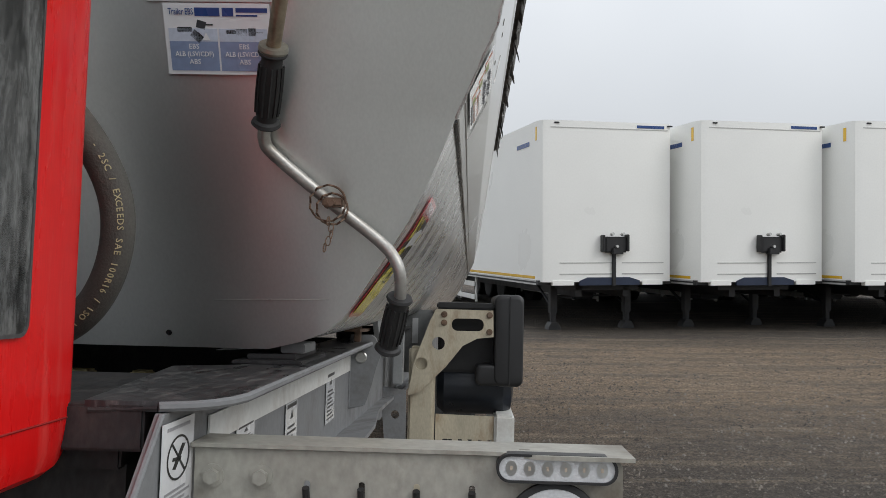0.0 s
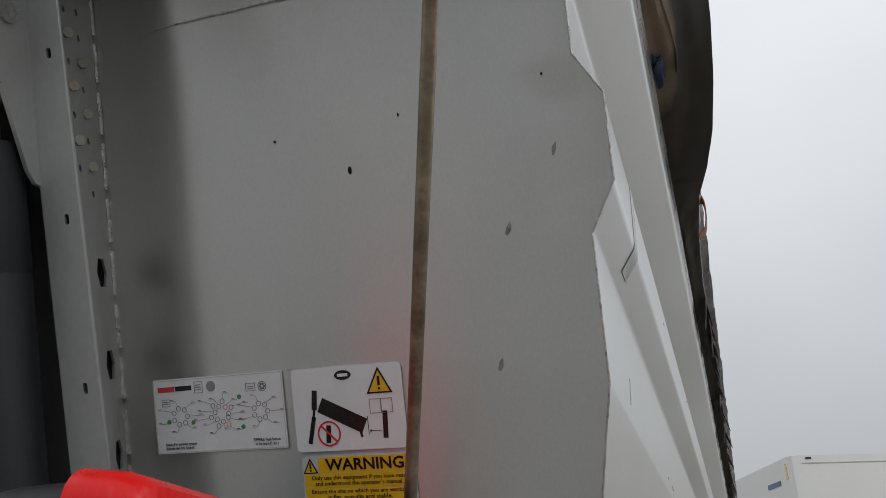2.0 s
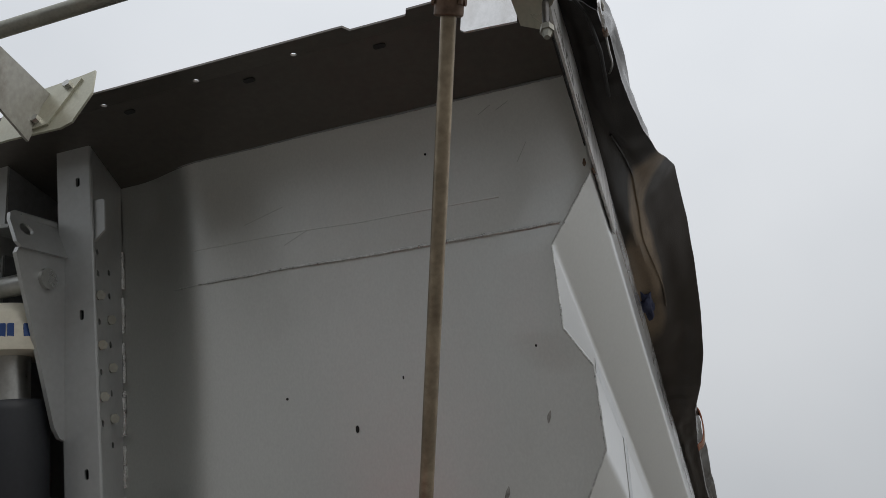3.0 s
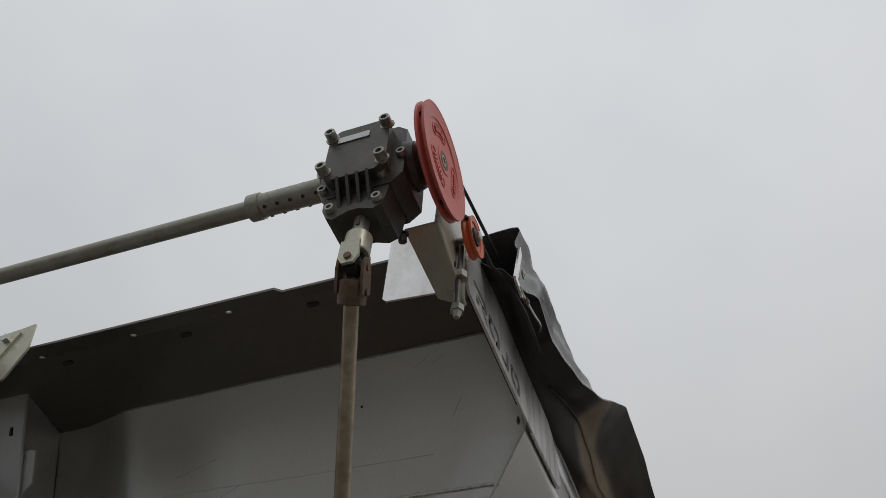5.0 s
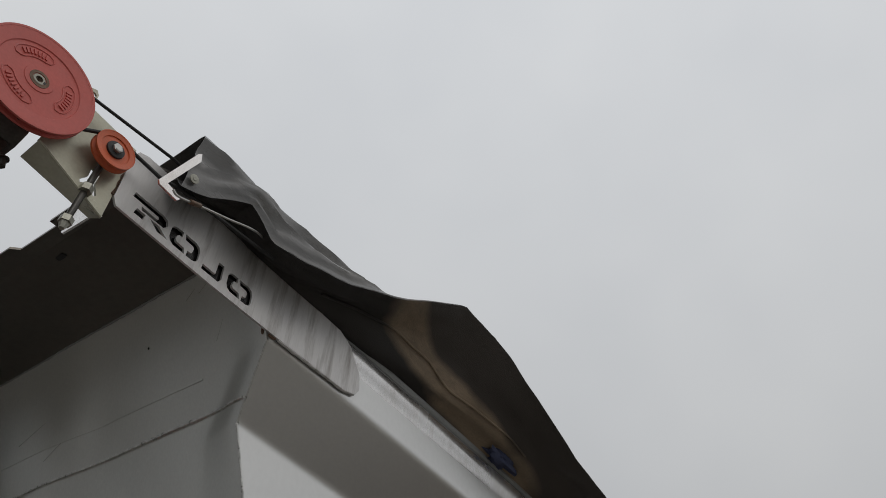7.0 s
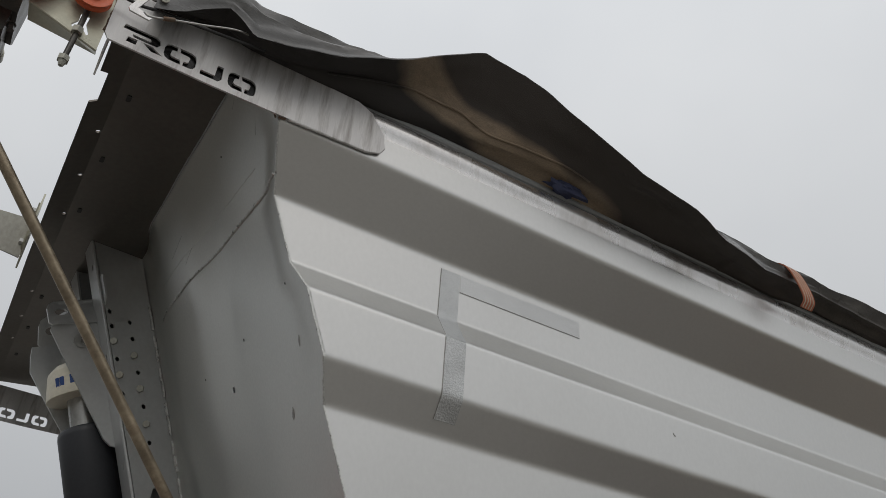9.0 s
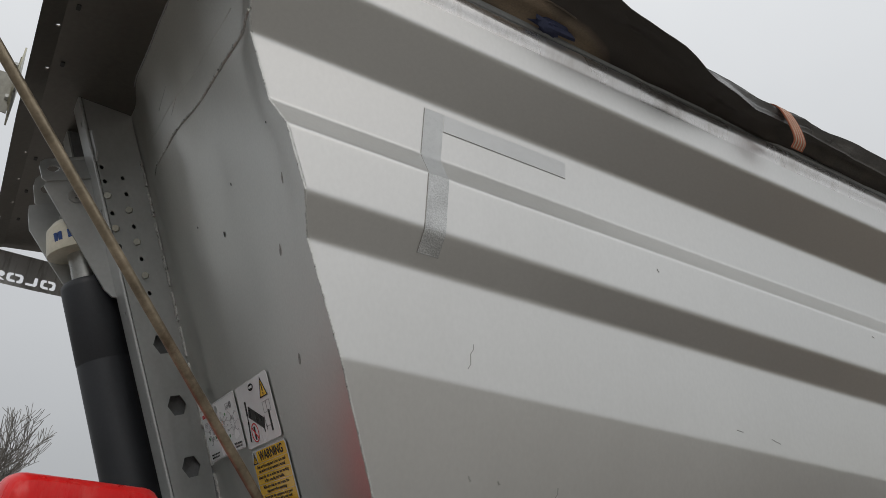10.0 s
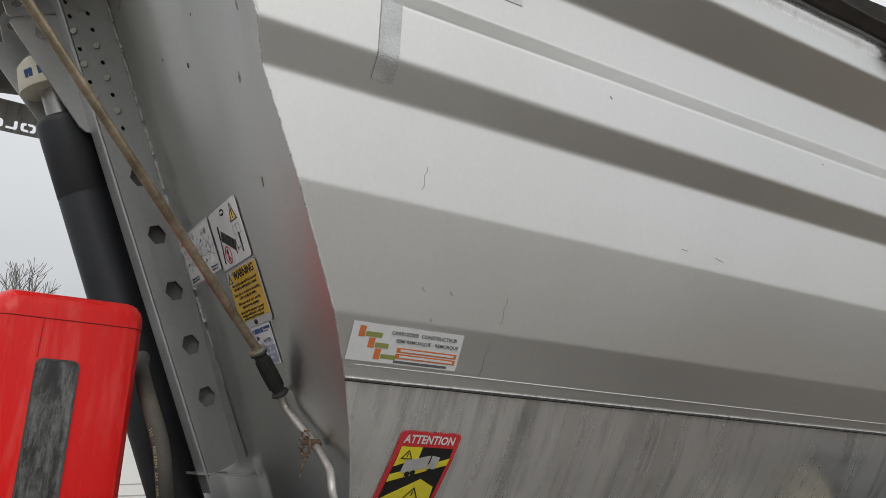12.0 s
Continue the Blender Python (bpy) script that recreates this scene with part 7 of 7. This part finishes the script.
# ---- landing leg, mudguard and side gear further back ----
leg = thing("landing_leg", "cream landing leg with perforated bracket plate", "landing leg", (-0.19, 3.45, 0.7))
bm = B()
box(bm, (-0.245, 3.46, 0.42), (-0.135, 3.57, 1.45), 0.01)
part("post", bm, CREAM, leg)
bm = B()
box(bm, (-0.235, 3.47, 0.14), (-0.145, 3.56, 0.42), 0.004)
box(bm, (-0.29, 3.40, 0.10), (-0.09, 3.63, 0.14), 0.01)
part("foot", bm, CHASSIS_DARK, leg)
bm = B()
plate(bm, [(-0.245, 1.25), (-0.225, 1.38), (-0.16, 1.56), (-0.135, 1.612), (0.105, 1.610), (0.108, 1.50), (0.04, 1.492), (-0.02, 1.46), (-0.09, 1.37), (-0.20, 1.262)],
      [rounded(-0.068, 1.522, 0.066, 1.574, 0.024, 5), ring(-0.122, 1.468, 0.027, 18), ring(-0.192, 1.382, 0.026, 18)], lambda u, v, q: Vector((u, 3.44 + q, v)), 0.012)
part("bracket_plate", bm, CREAM, leg, "cream steel bracket plate with round and long holes")
for x, z in ((-0.10, 1.590), (-0.10, 1.555), (0.09, 1.59), (0.09, 1.52)):
    bm = B()
    bolt(bm, (x, 3.44, z), (0, -1, 0), 0.009, 0.008)
    part("bolt", bm, RUSTY, leg)

guard = thing("side_guard_box", "black moulded plastic box beside the landing leg", "plastic box", (0.14, 3.6, 1.3))
def moulded_slab(outline, y0, y1, r):
    """An outline across the tipper, drawn out along it, with rounded rims."""
    bm = B()
    cx = sum(p[0] for p in outline) / len(outline)
    cz = sum(p[1] for p in outline) / len(outline)
    loops = []
    for k in range(5):
        a = math.pi / 2 * k / 4
        inset, y = r * (1 - math.sin(a)), y0 + r * (1 - math.cos(a))
        loops.append([bm.verts.new((x + (cx - x) * inset / max(0.05, math.hypot(x - cx, z - cz)), y, z + (cz - z) * inset / max(0.05, math.hypot(x - cx, z - cz)))) for x, z in outline])
    loops.append([bm.verts.new((x, y1, z)) for x, z in outline])
    for a, b in zip(loops, loops[1:]):
        for i in range(len(a)):
            bm.faces.new((a[i], a[(i + 1) % len(a)], b[(i + 1) % len(a)], b[i]))
    bm.faces.new(loops[0][::-1])
    bm.faces.new(loops[-1])
    return bm


part("shell", moulded_slab(rounded(0.112, 1.290, 0.236, 1.678, 0.030, 5), 3.47, 4.2, 0.022), BLACK_PLASTIC, guard, "rounded black plastic shell")
part("rim", moulded_slab(rounded(0.176, 1.298, 0.180, 1.670, 0.0018, 2), 3.466, 3.476, 0.001), RUBBER, guard, "moulded parting line")
part("foot_moulding", moulded_slab(rounded(0.034, 1.293, 0.170, 1.382, 0.026, 5), 3.475, 4.1, 0.018), BLACK_PLASTIC, guard)
bm = B()
box(bm, (-0.135, 3.50, 1.612), (0.112, 4.1, 1.640), 0.006)
box(bm, (-0.13, 3.60, 1.335), (0.112, 4.1, 1.612), 0.012)
part("inner_shell", bm, BLACK_PLASTIC, guard)
tank = thing("air_tank", "dark blue-black air tank under the chassis", "tank", (0.03, 3.9, 1.17))
bm = B()
lathe(bm, Vector((-0.14, 3.72, 1.27)), (1, 0, 0), [(0, 0.05), (0.01, 0.10), (0.04, 0.125), (0.30, 0.125), (0.335, 0.10), (0.345, 0.05)], 32)
part("shell", bm, mat("dark_blue_paint", (0.012, 0.016, 0.024), 0.35, 0.0, 0.15, 9, 90, 0.05), tank)
side_bar = thing("side_guard_rail", "cream perforated side guard rail", "guard rail", (0.1, 3.6, 1.1))
bm = B()
slots = [rounded(-0.10 + 0.042 * i, 1.045, -0.074 + 0.042 * i, 1.062, 0.006, 3) for i in range(6)]
plate(bm, [(-0.13, 1.0), (0.118, 1.0), (0.118, 1.16), (-0.13, 1.165)], slots, lambda u, v, q: Vector((u, 3.52 + q, v)), 0.01)
part("perforated_plate", bm, CREAM, side_bar)
bm = B()
box(bm, (0.12, 3.5, 0.95), (0.205, 6.5, 1.168), 0.01)
part("rail", bm, CHASSIS_WHITE, side_bar, "light grey guard rail")
# wheels of the tipper
for wy in (6.3, 7.6):
    for side in (1, -1):
        wh = ch
        bm = B()
        lathe(bm, mirror(Vector((-0.30, wy, 0.62)), side), (side, 0, 0), [(0, 0.30), (0.0, 0.48), (0.03, 0.52), (0.33, 0.52), (0.36, 0.48), (0.36, 0.30)], 40)
        ty = part("wheel", bm, RUBBER, wh, "dark lorry tyre")
        bm = B()
        lathe(bm, mirror(Vector((-0.26, wy, 0.62)), side), (side, 0, 0), [(0, 0.30), (0.26, 0.30), (0.28, 0.20), (0.22, 0.12), (0.30, 0.10)], 32)
        part("rim", bm, CHASSIS_GREY, ty)

# ---- the parked box trailers ----
def box_trailer(leg_y=0.82):
    """A white box semi-trailer; its front stands at the origin, its length runs along +y."""
    t = thing("box_trailer", "white box semi-trailer parked on its landing legs", "semi-trailer", (0, 0, 0), "parked box trailers", frame_=LEVEL)
    w, z0, z1, ln = 1.27, 1.08, 3.92, 13.4
    bm = B()
    out = [(-w, 0.16), (-w + 0.05, 0.04), (-w + 0.16, 0.0), (w - 0.16, 0.0), (w - 0.05, 0.04), (w, 0.16), (w, ln), (-w, ln)]
    plate(bm, out, [], lambda u, v, q: Vector((u, v, z1 - q)), z1 - z0)
    part("body", bm, BOX_WHITE, t)
    seam = bpy.data.materials.get("grey_seam") or mat("grey_seam", (0.45, 0.45, 0.43), 0.5)
    for xa, za, xb, zb in ((-w + 0.18, z1 - 0.13, w - 0.12, z1 - 0.115), (-w + 0.35, z0 + 0.33, 0.10, z0 + 0.345), (0.26, z0 + 0.33, w - 0.2, z0 + 0.345), (-w + 0.35, z0 + 0.13, 0.10, z0 + 0.15), (0.26, z0 + 0.13, w - 0.2, z0 + 0.15)):
        bm = B()
        box(bm, (xa, -0.006, za), (xb, 0.004, zb))
        part("panel_seam", bm, seam, t)
    bm = B()
    box(bm, (-w - 0.006, 0.3, z0 + 0.05), (-w + 0.01, ln, z0 + 0.10))
    part("reflective_strip", bm, YELLOW, t, "yellow contour strip")
    for za, zb, mt in ((z0 + 0.005, z0 + 0.03, seam), (z0 - 0.055, z0 - 0.025, seam)):
        bm = B()
        box(bm, (-w - 0.014, 0.2, za), (-w + 0.01, ln, zb))
        part("sill_strip", bm, mt, t, "grey aluminium sill strip")
    for xa, xb in ((-w + 0.22, -w + 0.62), (w - 0.62, w - 0.22)):
        bm = B()
        box(bm, (xa, -0.012, z0 - 0.06), (xb, 0.09, z0 + 0.03), 0.005)
        part("bumper_pad", bm, BOX_WHITE, t, "white bumper pad")
    bm = B()
    box(bm, (0.62, 3.2, 0.56), (1.12, 3.9, 0.98), 0.03)
    part("tool_box", bm, BLACK_PLASTIC, t, "black plastic tool box")
    bm = B()
    box(bm, (-w - 0.01, 0.1, z0 - 0.05), (w + 0.01, ln, z0 + 0.03))
    part("base_rail", bm, CHASSIS_BLACK, t)
    bm = B()
    plate(bm, [(-0.55, z0 + 0.02), (-0.40, z0 + 0.08), (0.40, z0 + 0.08), (0.60, z0 + 0.02), (0.60, z0 - 0.06), (-0.55, z0 - 0.06)], [], lambda u, v, q: Vector((u, -0.02 + q, v)), 0.05)
    part("front_sill", bm, mat("dark_blue_sill", (0.02, 0.03, 0.06), 0.4) if "dark_blue_sill" not in bpy.data.materials else bpy.data.materials["dark_blue_sill"], t)
    bm = B()
    box(bm, (-0.72, 0.3, z0 - 0.16), (0.72, 1.6, z0 - 0.03))
    for x in (-0.5, 0.42):
        box(bm, (x, 0.3, z0 - 0.28), (x + 0.12, ln - 0.5, z0 - 0.05))
    part("frame", bm, CHASSIS_BLACK, t)
    for x in (-0.80, 0.67):
        bm = B()
        box(bm, (x, leg_y - 0.07, RISE + 0.30), (x + 0.13, leg_y + 0.07, z0 - 0.05), 0.01)
        box(bm, (x + 0.02, leg_y - 0.05, RISE + 0.08), (x + 0.11, leg_y + 0.05, RISE + 0.32), 0.008)
        leg_ = part("landing_leg", bm, CHASSIS_BLACK, t)
        bm = B()
        plate(bm, [(x - 0.055, RISE), (x + 0.185, RISE), (x + 0.180, RISE + 0.05), (x + 0.125, RISE + 0.14), (x + 0.005, RISE + 0.14), (x - 0.05, RISE + 0.05)], [], lambda u, v, q: Vector((u, leg_y - 0.10 + q, v)), 0.21)
        part("foot", bm, CHASSIS_BLACK, leg_)
        bm = B()
        cyl(bm, (x + 0.06, leg_y, RISE + 0.40), (x + 0.06, leg_y + 0.83, z0 - 0.12), 0.025, n=8)
        part("brace", bm, CHASSIS_BLACK, leg_)
    bm = B()
    cyl(bm, (-0.70, leg_y, RISE + 0.62), (0.70, leg_y, RISE + 0.62), 0.018, n=8)
    part("leg_shaft", bm, CHASSIS_BLACK, t)
    bm = B()
    box(bm, (-0.10, -0.10, z0 + 0.52), (0.32, -0.01, z0 + 0.80), 0.02)
    box(bm, (-0.16, -0.15, z0 + 0.53), (-0.12, -0.01, z0 + 0.83), 0.01)
    box(bm, (0.30, -0.15, z0 + 0.54), (0.34, -0.01, z0 + 0.84), 0.01)
    box(bm, (0.02, -0.15, z0 + 0.49), (0.22, -0.03, z0 + 0.60), 0.01)
    part("coupling_panel", bm, BLACK_PLASTIC, t, "black panel of air and electric sockets")
    for x, zz in ((0.10, 0.62), (0.02, 0.84), (0.22, 0.84)):
        bm = B()
        cyl(bm, (x, -0.08, z0 + zz), (x, -0.17, z0 + zz + 0.01), 0.026, n=12)
        part("socket", bm, STEEL, t)
    bm = B()
    box(bm, (0.06, -0.05, z0 - 0.08), (0.13, -0.004, z0 + 0.5), 0.01)
    part("cable_duct", bm, BLACK_PLASTIC, t)
    bm = B()
    box(bm, (0.55, -0.008, z1 - 0.095), (1.08, 0.0, z1 - 0.045))
    part("logo_bar", bm, INK_BLUE, t, "blue maker's bar")
    bm = B()
    box(bm, (-w - 0.008, 0.60, z1 - 0.40), (-w, 1.30, z1 - 0.32))
    part("logo_bar", bm, INK_BLUE, t, "blue maker's bar")
    bm = B()
    box(bm, (-w - 0.008, 0.20, z1 - 0.34), (-w, 0.27, z1 - 0.10))
    part("corner_label", bm, YELLOW, t, "yellow corner label")
    for x in (-w + 0.25, w - 0.12):
        bm = B()
        box(bm, (x, -0.02, z1 - 0.055), (x + 0.09, 0.02, z1 - 0.03), 0.005)
        part("top_lamp", bm, BLACK_PLASTIC, t)
    for sx in (-1, 1):
        bm = B()
        for zz in (0.50, 0.80):
            box(bm, (sx * 1.20, 4.5, zz), (sx * 1.24, 8.4, zz + 0.11), 0.01)
        for yy in (4.5, 5.9, 8.3):
            box(bm, (sx * 1.165, yy, 0.45), (sx * 1.20, yy + 0.08, 1.05), 0.005)
        part("side_guard", bm, CHASSIS_WHITE, t, "white side guard rails")
    for yy in (9.3, 10.6, 11.9):
        for sx in (-1, 1):
            bm = B()
            lathe(bm, Vector((sx * 0.86, yy, RISE + 0.43)), (sx, 0, 0), [(0, 0.24), (0, 0.39), (0.03, 0.43), (0.33, 0.43), (0.37, 0.39), (0.37, 0.26), (0.30, 0.24), (0.25, 0.12)], 28)
            part("wheel", bm, RUBBER, t)
    return t


first = box_trailer()
second = box_trailer(1.40)
# the row of trailers, their fronts a step apart
TURN = 15.0
places = [(2.45, 14.62), (5.23, 14.77), (7.95, 14.9), (10.7, 15.05), (13.5, 15.2)]
for i, (x, y) in enumerate(places):
    m = pose(x, y, 0, 0, 0, TURN)
    if i < 2:
        (first, second)[i].matrix_world = m
    else:
        copy_thing(second, m)
for x, y, r in ((-14.0, 4.2, 72.0), (-15.2, 9.0, 74.0)):
    copy_thing(first, pose(x, y, 0, 0, 0, r))

# ---- bare trees far off ----
def bare_tree(x, y, h, seed):
    rnd = random.Random(seed)
    t = thing("bare_tree", "leafless winter tree beyond the yard", "tree", (x, y, 0), "bare trees", frame_=LEVEL)
    wood, twigs = ([], []), ([], [])
    def limb(store, a, b, ra, rb, n):
        vs, fs = store
        d = (b - a).normalized()
        u = d.orthogonal().normalized()
        v = d.cross(u)
        k = len(vs)
        for p, r in ((a, ra), (b, rb)):
            vs.extend(p + r * (u * math.cos(2 * math.pi * q / n) + v * math.sin(2 * math.pi * q / n)) for q in range(n))
        fs.extend((k + q, k + (q + 1) % n, k + n + (q + 1) % n, k + n + q) for q in range(n))
    def grow(p, d, ln, r, depth):
        k = 4
        pts = [p]
        for i in range(k):
            d = (d + Vector((rnd.uniform(-1, 1), rnd.uniform(-1, 1), rnd.uniform(-0.4, 0.8))) * 0.16).normalized()
            pts.append(pts[-1] + d * ln / k)
        for i in range(k):
            limb(wood if depth < 3 else twigs, pts[i], pts[i + 1], max(0.011, r * (1 - 0.12 * i)), max(0.010, r * (1 - 0.12 * (i + 1))), 6 if depth < 3 else 3)
        if depth < 5:
            for _ in range(4 if depth < 2 else 6):
                nd = (d + Vector((rnd.uniform(-1, 1), rnd.uniform(-1, 1), rnd.uniform(-0.2, 0.7))) * 0.75).normalized()
                grow(pts[rnd.randint(2, k)], nd, ln * rnd.uniform(0.60, 0.80), r * 0.55, depth + 1)
    grow(Vector((0, 0, 0)), Vector((0, 0, 1)), h * 0.30, h * 0.014, 0)
    k = h / max(v.z for v in twigs[0])
    for name, (vs, fs) in (("trunk", wood), ("crown", twigs)):
        me = bpy.data.meshes.new(name)
        me.from_pydata([v * k for v in vs], [], fs)
        me.materials.append(BARK)
        ob = new(name, me)
        ob.parent = t
        tagged(ob, "", "", "", "")


for i, (x, y, h) in enumerate(((-42, 1.2, 11.3), (-44, 3.4, 9.6), (-45, -2.5, 11.2), (-48, 8.0, 8.0))):
    bare_tree(x, y, h, 11 + i)


# ---- a low dark hedge, added unseen behind the camera to darken reflections ----
bm = B()
rnd = random.Random(5)
for i in range(3600):
    a = radians(rnd.uniform(198, 350))
    r = rnd.uniform(38, 46)
    top = 3.2 + 1.2 * noise.noise(Vector((math.cos(a) * 9, math.sin(a) * 9, 1)))
    z = top * rnd.random() ** 0.8
    c = Vector((r * math.cos(a), r * math.sin(a) - 2, z))
    q = Euler((rnd.uniform(0, 6), rnd.uniform(0, 6), rnd.uniform(0, 6))).to_matrix()
    k = rnd.uniform(0.5, 1.0)
    bm.faces.new([bm.verts.new(c + q @ Vector(p) * k) for p in ((-0.6, -0.4, 0), (0.7, -0.3, 0.1), (0.5, 0.6, 0), (-0.5, 0.4, 0.2))])
solid("hedge", bm, mat("unseen_dark_hedge", (0.045, 0.055, 0.035), 0.8, 0, 0.3, 0.3, 5, 0.1), "dark hedge added unseen behind the camera to darken reflections", "hedge", (0, -40, 0), kind="stuff", frame_=LEVEL, smooth=False)
